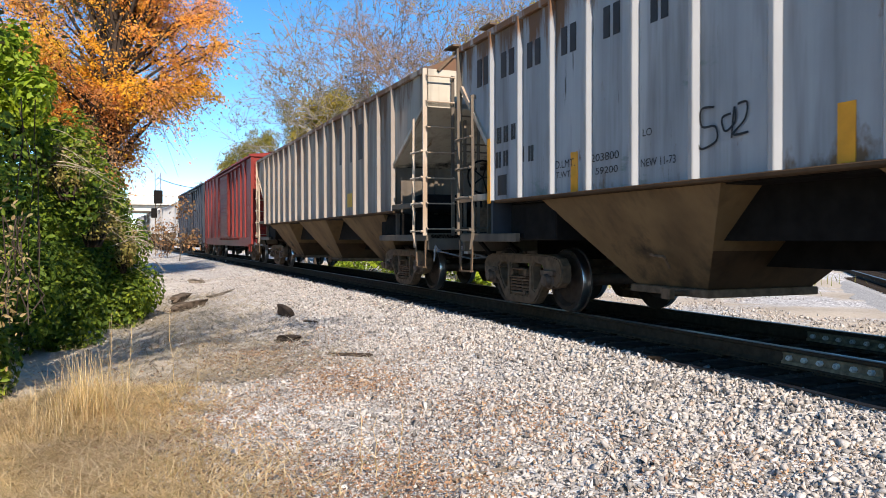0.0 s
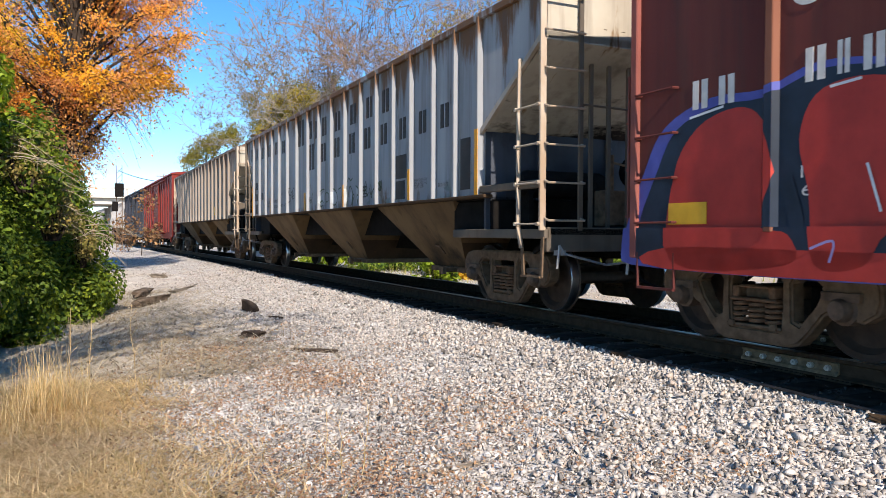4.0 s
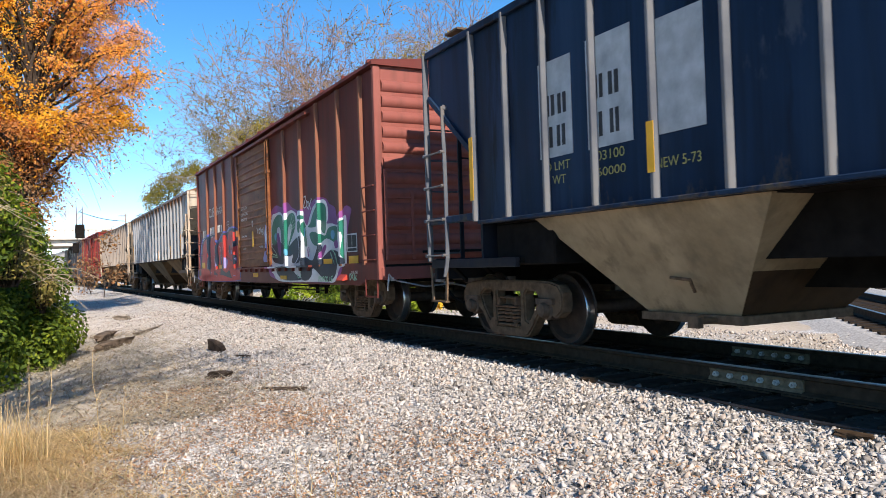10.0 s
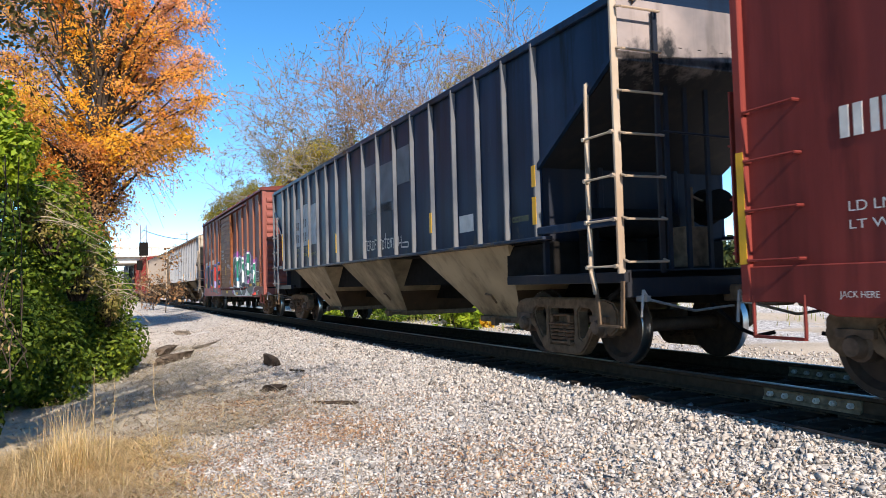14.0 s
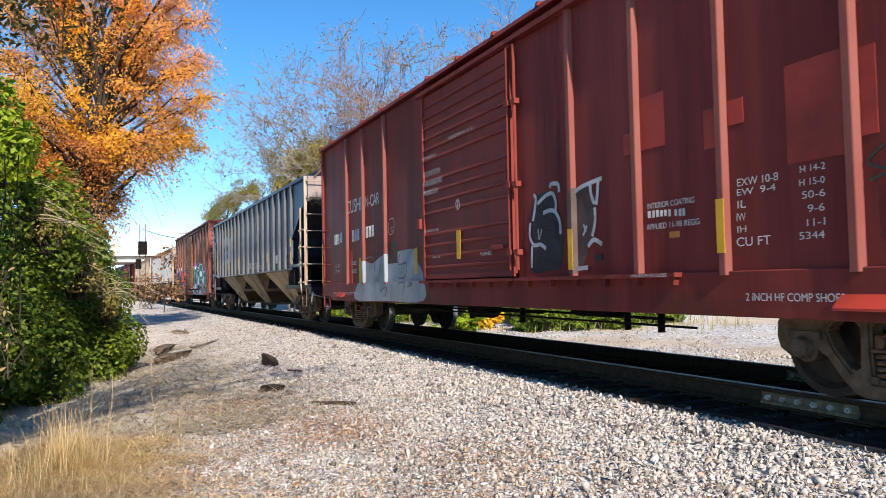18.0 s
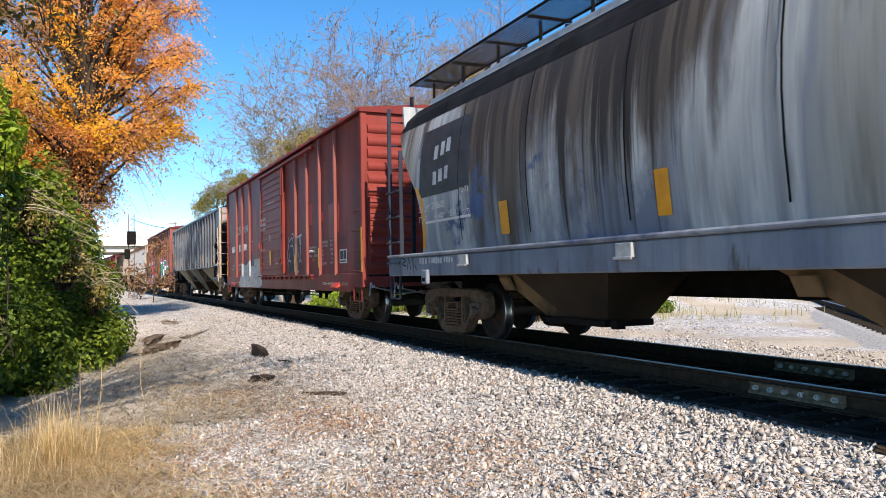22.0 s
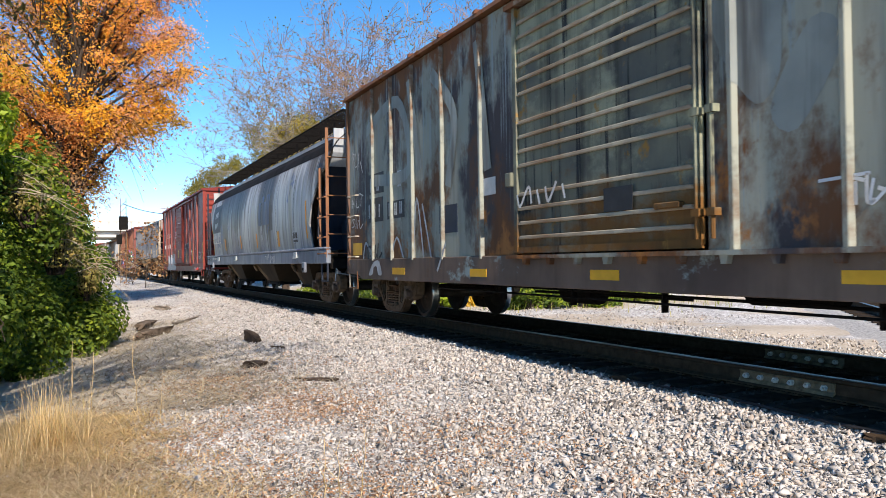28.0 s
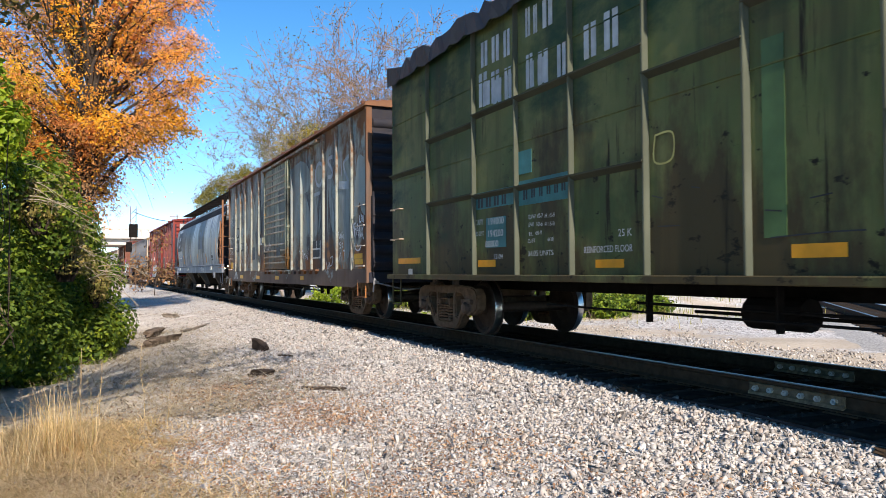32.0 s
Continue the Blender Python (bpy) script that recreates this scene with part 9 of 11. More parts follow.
stroke(GREEN_CAR, [(-109.81, 1.77), (-109.97, 1.73)], 0.012, BLACK2)
patch(CREAM_CAR, (19.38, 19.02, 2.86, 3.77), BLACK2, "lettering", "tall worn lettering block")
patch(CREAM_CAR, (18.41, 18.08, 2.84, 3.68), BLACK2, "lettering", "tall worn lettering block")
patch(CREAM_CAR, (17.75, 17.44, 2.84, 3.64), BLACK2, "lettering", "tall worn lettering block")
patch(CREAM_CAR, (18.68, 18.14, 1.78, 2.11), YELLOW, "reflective_strip", "yellow stripe")

# ---- surroundings ----


def leaf_cloud(name, centres, normals, size, material, parent, label="", seed=1, jitter=0.35, slim=0.55, oval=False):
    """Small folded leaves at the given places, as one mesh."""
    r = np.random.default_rng(seed)
    n = len(centres)
    a = r.normal(size=(n, 3))
    a /= np.linalg.norm(a, axis=1, keepdims=True)
    nn = normals + r.normal(size=(n, 3)) * jitter
    u = np.cross(nn, a)
    u /= np.linalg.norm(u, axis=1, keepdims=True) + 1e-9
    w = np.cross(nn, u)
    w /= np.linalg.norm(w, axis=1, keepdims=True) + 1e-9
    nn /= np.linalg.norm(nn, axis=1, keepdims=True) + 1e-9
    s = size * r.uniform(0.6, 1.35, (n, 1))
    if oval:
        ring = [(-1.0, 0.0, 0.0), (-0.45, 0.85, 0.12), (0.25, 0.75, 0.15), (1.15, 0.0, -0.18), (0.25, -0.75, 0.15), (-0.45, -0.85, 0.12)]
        v = np.stack([centres + u * s * a + w * s * slim * b + nn * s * h for a, b, h in ring], 1).reshape(-1, 3)
        i = np.arange(n)[:, None] * 6
        f = np.concatenate([i + [[0, 1, 2]], i + [[0, 2, 3]], i + [[0, 3, 4]], i + [[0, 4, 5]]])
        return place(name, big_mesh(name, v, f, material), parent, label)
    p = [centres - u * s, centres + w * s * slim + nn * s * 0.18, centres + u * s, centres - w * s * slim + nn * s * 0.18]
    v = np.stack(p, 1).reshape(-1, 3)
    i = np.arange(n)[:, None] * 4
    f = np.concatenate([i + [[0, 1, 2]], i + [[0, 2, 3]]])
    return place(name, big_mesh(name, v, f, material), parent, label)


def limbs(rnd, base, length, radius, up, depth, spread, out, tips, bend_up=0.15, kids=(2, 3)):
    """A tapering limb that forks; out takes (p, q, r0, r1), tips the ends."""
    p, d = Vector(base), Vector(up).normalized()
    n = 4
    sway = Vector((rnd.gauss(0, 0.16), rnd.gauss(0, 0.16), rnd.gauss(0, 0.10)))
    for k in range(n):
        d = (d + sway + Vector((rnd.gauss(0, 0.17), rnd.gauss(0, 0.17), rnd.gauss(0, 0.12) + bend_up * 0.3))).normalized()
        q = p + d * length / n
        r0, r1 = radius * (1 - 0.4 * k / n), radius * (1 - 0.4 * (k + 1) / n)
        out.append((p, q, r0, r1))
        p = q
        if depth <= 1:
            tips.append(p.copy())
        if depth > 0 and (k == n - 1 or rnd.random() < 0.5):
            for _ in range(rnd.randint(*kids) if k == n - 1 else 1):
                e = (d + Vector((rnd.gauss(0, spread), rnd.gauss(0, spread), rnd.gauss(0, spread * 0.7)))).normalized()
                limbs(rnd, p, length * rnd.uniform(0.55, 0.8), r1 * 0.72, e, depth - 1, spread, out, tips, bend_up, kids)


def limb_mesh(name, segs, material, sides=5, least=0.006):
    b = B()
    for p, q, r0, r1 in segs:
        b.tube(p, q, max(r0, least), sides if r0 > 0.04 else 3, max(r1, least * 0.8))
    me = bpy.data.meshes.new(name)
    me.from_pydata(b.v, [], b.f)
    me.materials.append(material)
    return me


def tree(name, label, base, height, spread, material, leaf_mat, n_leaf, leaf, depth=4, seed=1, lean=(0, 0, 1), droop=0.0, r0=0.22, clump=0.5, bend_up=0.15, group="trees by the line", first=0.36, least=0.008, kids=(2, 3)):
    rnd, r = random.Random(seed), np.random.default_rng(seed)
    t = thing(name, label, "tree", group, pose(*base))
    segs, tips = [], []
    limbs(rnd, (0, 0, -0.2), height * first, r0, lean, depth, spread, segs, tips, bend_up, kids)
    place("trunk", limb_mesh("trunk", segs, material, 5, least), t, "forking trunk and limbs")
    if n_leaf:
        tp = np.array([tuple(p) for p in tips])
        c = tp[r.integers(0, len(tp), n_leaf)] + r.normal(size=(n_leaf, 3)) * (clump, clump, clump * 0.8)
        c[:, 2] -= np.abs(r.normal(size=n_leaf)) * droop
        leaf_cloud("crown", c, np.tile([0.0, 0.0, 1.0], (n_leaf, 1)), leaf, leaf_mat, t, "sparse leafy crown", seed, 0.9)
    return t


def shrub(name, label, base, rx, ry, height, n, leaf, leaf_mat, seed=1, group="shrubs by the line", stems=9):
    """Leaves crowded towards the outside of an uneven heap of lobes on thin stems."""
    rnd, r = random.Random(seed), np.random.default_rng(seed)
    t = thing(name, label, "shrub", group, pose(*base))
    lobes = []
    for k in range(stems + 16):
        a, q = rnd.uniform(0, 6.28), math.sqrt(rnd.random()) * 0.8
        z = rnd.uniform(0.12, 0.85) * height * (1 - 0.45 * q * q)
        lobes.append((q * math.cos(a) * rx, q * math.sin(a) * ry, z, rnd.uniform(0.13, 0.38)))
    lo = np.array(lobes)
    w = lo[:, 3] ** 2
    pick = r.choice(len(lo), n, p=w / w.sum())
    d = r.normal(size=(n, 3))
    d /= np.linalg.norm(d, axis=1, keepdims=True)
    rad = (0.55 + 0.5 * r.random((n, 1)) ** 0.6) * lo[pick, 3:4]
    c = lo[pick, :3] + d * rad * np.array([rx, ry, height * 0.62])
    c[:, 2] = np.maximum(c[:, 2], 0.03)
    leaf_cloud("foliage", c, d + [0, 0, 0.5], leaf, leaf_mat, t, "dense small leaves", seed, 0.5)
    segs = []
    for x, y, z, q in lobes:
        segs.append((Vector((x * 0.3, y * 0.3, -0.1)), Vector((x * 0.7, y * 0.7, z * 0.6)), 0.022, 0.014))
        segs.append((Vector((x * 0.7, y * 0.7, z * 0.6)), Vector((x, y, z + 0.15)), 0.014, 0.006))
    tagged(place("undergrowth", limb_mesh("undergrowth", segs, BARK), t), "thin woody stems", kind="stuff")
    return t


GREEN_LEAF = leafy("privet_green_leaves", [(0.042, 0.083, 0.014), (0.082, 0.142, 0.020), (0.150, 0.228, 0.028), (0.27, 0.34, 0.036)], 0.38)
ORANGE_LEAF = leafy("orange_autumn_leaves", [(0.78, 0.32, 0.07), (0.84, 0.38, 0.08), (0.88, 0.48, 0.08), (0.84, 0.52, 0.09), (0.72, 0.34, 0.14), (0.58, 0.26, 0.09)], 0.5, low=(0.85, 0.82, 0.80))
YELLOW_LEAF = leafy("yellow_autumn_leaves", [(0.68, 0.42, 0.03), (0.75, 0.50, 0.05), (0.55, 0.30, 0.03)], 0.4)
PALE_LEAF = leafy("greyish_last_leaves", [(0.20, 0.18, 0.12), (0.26, 0.22, 0.15), (0.14, 0.14, 0.08), (0.10, 0.09, 0.06)], 0.3)
OLIVE_LEAF = leafy("olive_yellow_leaves", [(0.20, 0.20, 0.04), (0.34, 0.27, 0.05), (0.15, 0.17, 0.04)], 0.4)
DARK_LEAF = leafy("distant_dark_leaves", [(0.03, 0.05, 0.02), (0.05, 0.075, 0.025), (0.09, 0.09, 0.03)], 0.25)

for k, (x, y, rx, ry, h, n, lf) in enumerate([(-0.75, 16.2, 1.4, 2.2, 3.2, 22000, 0.048), (-1.75, 12.6, 1.40, 1.9, 4.75, 33000, 0.046), (-1.95, 21.5, 1.7, 3.0, 3.7, 15000, 0.07), (-2.3, 28.5, 1.8, 4.0, 3.9, 9000, 0.10), (-3.6, 15.5, 2.2, 3.5, 4.3, 13000, 0.075), (-2.25, 9.2, 1.1, 1.5, 3.2, 14000, 0.046), (-2.0, 38.0, 1.8, 5.0, 4.2, 6000, 0.13)]):
    shrub("privet_thicket", "dense green privet thicket at the edge of the ballast", (x, y, float(ground_z(x, y))), rx, ry, h, n, lf, GREEN_LEAF, 40 + k)



LIME_LEAF = leafy("sunlit_yellow_green_leaves", [(0.16, 0.26, 0.02), (0.26, 0.37, 0.03), (0.36, 0.44, 0.04), (0.12, 0.20, 0.02)], 0.4)
for k, (x, y, z, rx, ry, h, n, lf) in enumerate([(-1.55, 12.0, 2.2, 0.75, 0.9, 2.0, 6000, 0.05), (-1.0, 14.2, 1.6, 0.65, 0.9, 1.7, 4200, 0.05), (-0.55, 16.5, 0.5, 0.6, 1.0, 1.5, 3600, 0.05), (-2.4, 11.0, 2.6, 0.7, 0.9, 1.7, 3000, 0.05), (-0.9, 20.0, 1.0, 0.8, 1.5, 1.6, 3600, 0.06)]):
    shrub("privet_bush", "sunlit yellow-green shoots standing out of the thicket", (x, y, z), rx, ry, h, n, lf, LIME_LEAF, 140 + k, "privet shoots", 6)


DRY_LEAF = leafy("dry_olive_brown_leaves", [(0.22, 0.19, 0.06), (0.30, 0.24, 0.10), (0.16, 0.18, 0.04), (0.38, 0.30, 0.14)], 0.35)
PALE_TWIG = plain("pale_dry_twig", (0.36, 0.30, 0.22), 0.9, 0.0, 0.3, 9)
for k, (x, y, z, rx, ry, h, n) in enumerate([(-0.55, 13.7, 1.0, 0.45, 0.7, 1.1, 1700), (-0.85, 12.6, 1.7, 0.5, 0.6, 1.0, 1500), (-0.15, 15.4, 0.5, 0.4, 0.7, 0.9, 1300)]):
    t = shrub("dry_vine_tangle", "dry olive-brown vine tangle hanging over the thicket", (x, y, z), rx, ry, h, n, 0.032, DRY_LEAF, 240 + k, "dry vine tangles", 6)
    rk = random.Random(300 + k)
    for _ in range(9):
        p, b = Vector((rk.uniform(-0.5, 0.1), rk.uniform(-0.5, 0.3), rk.uniform(0.2, h))), B()
        d = Vector((rk.uniform(0.5, 1.0), rk.uniform(-0.6, 0.1), rk.uniform(-0.1, 0.5)))
        for j in range(6):
            q = p + d * 0.17
            b.tube(p, q, 0.008 - 0.001 * j, 5)
            if j > 1:
                b.tube(p, p + (d + Vector((rk.gauss(0, 0.5), rk.gauss(0, 0.5), rk.gauss(0, 0.5)))) * 0.14, 0.003, 4)
            p, d = q, d + Vector((rk.gauss(0, 0.1), rk.gauss(0, 0.1), -0.14))
        part("dead_twig", b, PALE_TWIG, t, "pale bare twig")


def crowned_tree(name, label, base, lobes, n, leaf, leaf_mat, seed, r0=0.24):
    """A tree whose leaves hang in many small sprays about the given lobes (x, y, z, radius from the foot)."""
    rnd, r = random.Random(seed), np.random.default_rng(seed)
    t = thing(name, label, "tree", "trees by the line", pose(*base))
    lo = np.array(lobes)
    w = lo[:, 3] ** 2.5
    m = 2000
    pick = r.choice(len(lo), m, p=w / w.sum())
    d = r.normal(size=(m, 3))
    d /= np.linalg.norm(d, axis=1, keepdims=True)
    spray = lo[pick, :3] + d * lo[pick, 3:4] * r.random((m, 1)) ** 0.4
    k = r.integers(0, m, n)
    c = spray[k] + r.normal(size=(n, 3)) * (0.16, 0.16, 0.12)
    c[:, 2] -= r.exponential(0.22, n)
    leaf_cloud("crown", c, np.tile([0.0, -0.4, 0.8], (n, 1)), leaf, leaf_mat, t, "sprays of small autumn leaves", seed, 0.9)
    segs = []
    top = Vector((0.1, 0.0, 4.2))
    p = Vector((0, 0, -0.3))
    for q, r1, r2 in ((Vector((0.15, 0, 1.8)), r0, r0 * 0.85), (top, r0 * 0.85, r0 * 0.7), (Vector((-0.2, 0.2, 7.2)), r0 * 0.7, r0 * 0.45), (Vector((0.3, 0.1, 10.2)), r0 * 0.45, r0 * 0.2)):
        segs.append((p, q, r1, r2))
        p = q
    for x, y, z, q in lobes:
        a = Vector((0.05, 0.05, max(1.8, min(8.8, z * rnd.uniform(0.45, 0.8)))))
        b, last = Vector((x, y, z)), None
        for j in range(4):
            u = (j + 1) / 4
            nx = a.lerp(b, u) + Vector((rnd.gauss(0, 0.22), rnd.gauss(0, 0.22), 0.9 * math.sin(u * 3.1) + rnd.gauss(0, 0.12)))
            st = last or a
            segs.append((st, nx, 0.05 * (1 - 0.2 * j), 0.05 * (1 - 0.2 * (j + 1))))
            last = nx
        for j in range(5):
            e = b + Vector((rnd.gauss(0, q * 0.6), rnd.gauss(0, q * 0.6), rnd.gauss(0, q * 0.5)))
            segs.append((last, e, 0.02, 0.01))
    place("trunk", limb_mesh("trunk", segs, BARK, 6, 0.01), t, "dark forking trunk and limbs")


PINK_LEAF = leafy("faded_pinkish_leaves", [(0.84, 0.42, 0.20), (0.80, 0.44, 0.27), (0.88, 0.48, 0.18), (0.68, 0.34, 0.18)], 0.5, low=(0.85, 0.82, 0.82))
GOLD_LEAF = leafy("gold_autumn_leaves", [(0.86, 0.44, 0.04), (0.90, 0.52, 0.05), (0.82, 0.36, 0.05), (0.72, 0.46, 0.06)], 0.45, low=(0.85, 0.82, 0.80))
RED_LEAF = leafy("russet_autumn_leaves", [(0.64, 0.26, 0.09), (0.52, 0.20, 0.08), (0.70, 0.34, 0.10), (0.40, 0.17, 0.08)], 0.45)
GREYED_LEAF = leafy("shrivelled_dull_leaves", [(0.36, 0.20, 0.12), (0.42, 0.25, 0.13), (0.26, 0.15, 0.10)], 0.35)


def weeping_tree(name, label, base, zones, seed):
    """A tree of arching boughs with hanging twigs; zones are (x, z, half width, half height, boughs, leaves on each, leaf, hang)."""
    rnd, r = random.Random(seed), np.random.default_rng(seed)
    t = thing(name, label, "tree", "trees by the line", pose(*base))
    segs, p = [], Vector((0, 0, -0.3))
    spine = [Vector((0.1, 0, 2.4)), Vector((0.3, 0, 5.2)), Vector((0.75, 0, 8.0)), Vector((0.5, 0.3, 10.6)), Vector((1.0, 0.2, 13.2))]
    for q, r1, r2 in zip(spine, (0.26, 0.24, 0.20, 0.14, 0.09), (0.24, 0.20, 0.14, 0.09, 0.03)):
        segs.append((p, q, r1, r2))
        p = q
    leaves = {}
    for x, z, w, h, count, n, mat, hang in zones:
        for _ in range(count):
            end = Vector((x + rnd.uniform(-w, w), rnd.uniform(-2.6, 2.6), z + rnd.uniform(-h, h)))
            a = min(10.5, max(3.2, end.z * 0.62 + rnd.uniform(-0.5, 1.2)))
            k = 0
            while k < 4 and spine[k].z < a:
                k += 1
            lo = spine[k - 1] if k else Vector((0, 0, 0))
            a = lo.lerp(spine[k], (a - lo.z) / (spine[k].z - lo.z))
            mid = a.lerp(end, 0.55) + Vector((rnd.gauss(0, 0.3), rnd.gauss(0, 0.3), 0.5 + 0.18 * (end - a).length))
            path = [a * (1 - u) ** 2 + mid * 2 * u * (1 - u) + end * u * u + Vector((rnd.gauss(0, 0.06), rnd.gauss(0, 0.06), rnd.gauss(0, 0.06))) * (u > 0) for u in [m / 9 for m in range(10)]]
            for m in range(9):
                segs.append((path[m], path[m + 1], 0.065 * (1 - m / 10), 0.065 * (1 - (m + 1) / 10)))
            out = (end - a).normalized()
            twigs = 30
            for m in range(twigs):
                u = 9 * (1 - 0.62 * rnd.random() ** 1.3)
                st = path[int(min(8, u))].lerp(path[int(min(8, u)) + 1], u - int(min(8, u)))
                d = (Vector((rnd.gauss(0, 0.7), rnd.gauss(0, 0.7), rnd.gauss(0, 0.55))) + out * 0.5).normalized()
                ln = rnd.uniform(0.30, 0.75) * (1 + hang)
                sag = Vector((0, 0, -ln * (0.25 + hang)))
                pts = [st + d * ln * v + sag * v * v for v in (0, 0.5, 1)]
                segs += [(pts[0], pts[1], 0.010, 0.007), (pts[1], pts[2], 0.007, 0.004)]
                many = int(n * 0.66) // twigs
                v = r.random((many, 1)) ** 0.8
                leaves.setdefault(mat, []).append(np.array(st) + np.array(d) * ln * v + np.array(sag) * v * v + r.normal(size=(many, 3)) * 0.11)
    for k, (mat, c) in enumerate(leaves.items()):
        c = np.concatenate(c)
        leaf_cloud("crown", c, np.tile([0.0, -0.8, 0.7], (len(c), 1)), 0.047, mat, t, "hanging sprays of small leaves", seed + k, 0.9)
    place("trunk", limb_mesh("trunk", segs, BARK, 6, 0.006), t, "dark trunk with arching boughs")


rl = random.Random(4)
weeping_tree("autumn_tree", "tall tree in orange and gold autumn leaf with hanging twigs", (-1.0, 28.0, -0.7), [
    (1.6, 12.9, 3.4, 1.3, 15, 1500, PINK_LEAF, 0.1), (0.6, 12.4, 2.6, 1.2, 9, 1500, ORANGE_LEAF, 0.1), (3.3, 10.6, 1.1, 1.0, 9, 1350, PINK_LEAF, 0.25), (2.0, 10.2, 1.6, 0.8, 8, 1350, ORANGE_LEAF, 0.15),
    (0.6, 10.6, 1.8, 1.2, 5, 1050, PINK_LEAF, 0.2), (-2.0, 11.4, 2.0, 1.5, 10, 1350, GOLD_LEAF, 0.1), (3.5, 7.0, 0.6, 0.6, 6, 1500, GOLD_LEAF, 0.3),
    (3.7, 8.2, 0.5, 0.7, 5, 1200, ORANGE_LEAF, 0.3), (2.2, 8.9, 1.2, 0.7, 6, 1050, ORANGE_LEAF, 0.4), (2.3, 7.0, 0.7, 0.4, 3, 900, ORANGE_LEAF, 0.5),
    (2.3, 6.2, 0.5, 0.5, 2, 540, PINK_LEAF, 0.7), (0.95, 7.0, 0.5, 0.7, 4, 1050, GOLD_LEAF, 0.3), (-0.3, 7.7, 0.6, 0.7, 5, 1350, GOLD_LEAF, 0.25),
    (-1.7, 8.3, 0.7, 0.7, 5, 1350, YELLOW_LEAF, 0.2), (-3.0, 8.8, 1.0, 1.6, 8, 1350, ORANGE_LEAF, 0.2), (-1.2, 9.6, 1.2, 0.8, 5, 900, GREYED_LEAF, 0.3),
    (-0.6, 6.4, 1.0, 0.6, 7, 1200, RED_LEAF, 0.3), (0.2, 5.5, 0.8, 0.7, 7, 1200, RED_LEAF, 0.4), (0.7, 4.9, 0.4, 0.6, 4, 1050, ORANGE_LEAF, 0.4),
    (-0.2, 4.9, 0.9, 0.7, 8, 1200, GREYED_LEAF, 0.4), (-1.8, 6.3, 0.9, 0.9, 8, 1350, ORANGE_LEAF, 0.3), (1.1, 6.3, 0.4, 0.6, 3, 750, RED_LEAF, 0.6), (0.4, 4.0, 0.4, 0.4, 4, 900, RED_LEAF, 0.3)], 11)
crowned_tree("autumn_tree", "tree in thin golden autumn leaf behind the thicket", (-4.6, 24.0, -0.8), [(rl.uniform(-2.4, 2.6), rl.uniform(-2, 2), rl.uniform(3.0, 8.5), rl.uniform(0.6, 1.1)) for _ in range(13)], 9000, 0.045, ORANGE_LEAF, 12, 0.22)
DULLGOLD_LEAF = leafy("dull_gold_leaves", [(0.42, 0.31, 0.06), (0.30, 0.25, 0.05), (0.50, 0.37, 0.08), (0.24, 0.25, 0.045)], 0.4)
RUSSET_LEAF = leafy("pale_russet_leaves", [(0.42, 0.20, 0.10), (0.34, 0.18, 0.10), (0.50, 0.28, 0.14)], 0.4)
TWIG = plain("reddish_twig_bark", (0.24, 0.165, 0.13), 0.95, 0.0, 0.3, 6)
for k, (x, y, h, lean, sp, bark, leaf, n) in enumerate([
        (10.4, 47.0, 15.5, (-0.55, 0, 1), 0.60, GREYBARK, PALE_LEAF, 4200), 
        (12.8, 47.0, 18.0, (-0.15, 0, 1), 0.52, GREYBARK, PALE_LEAF, 3600), (14.2, 46.0, 19.5, (-0.05, 0, 1), 0.46, TWIG, PALE_LEAF, 2600), (15.6, 47.0, 21.0, (0.0, 0, 1), 0.42, TWIG, PALE_LEAF, 1800),
        (17.0, 48.0, 22.0, (0.0, 0, 1), 0.40, TWIG, PALE_LEAF, 1600), (18.6, 46.0, 21.5, (0.02, 0, 1), 0.42, TWIG, OLIVE_LEAF, 3000), (20.4, 47.0, 20.5, (0.0, 0, 1), 0.44, TWIG, DULLGOLD_LEAF, 4200),
        (22.4, 47.0, 21.5, (0.05, 0, 1), 0.42, TWIG, DULLGOLD_LEAF, 4200), (25.0, 48.0, 23.0, (0.05, 0, 1), 0.42, TWIG, RUSSET_LEAF, 4000)]):
    tree("bare_tree", "half-bare tree with fine arching twigs", (x, y, -0.5), h, sp, bark, leaf, n, 0.075, 5, 20 + k, lean, 0.1, 0.16, 0.16, 0.16, least=0.015, first=0.34, kids=(2, 3))
crowned_tree("olive_tree", "bushy tree with olive and yellow leaves", (11.5, 50.0, -0.5), [(x * 0.45 - 2.0 + rl.uniform(-0.3, 0.3), rl.uniform(-1.5, 1.5), rl.uniform(7.2, 10.1 + 0.10 * x), rl.uniform(0.75, 1.1)) for x in range(14)], 22000, 0.06, OLIVE_LEAF, 31)
crowned_tree("olive_tree", "bushy tree with gold and olive leaves", (10.0, 43.5, -0.5), [(-0.9 + 0.28 * k + rl.uniform(-0.2, 0.2), rl.uniform(-0.8, 0.8), rl.uniform(7.0, 8.6 + 0.14 * k), rl.uniform(0.55, 0.9)) for k in range(10)], 24000, 0.06, DULLGOLD_LEAF, 35)
tree("olive_tree", "bushy tree with olive and yellow leaves", (20.5, 54.0, -0.5), 15.0, 0.45, BARK, OLIVE_LEAF, 7000, 0.12, 4, 34, (0, 0, 1), 0.3, 0.2, 0.7)
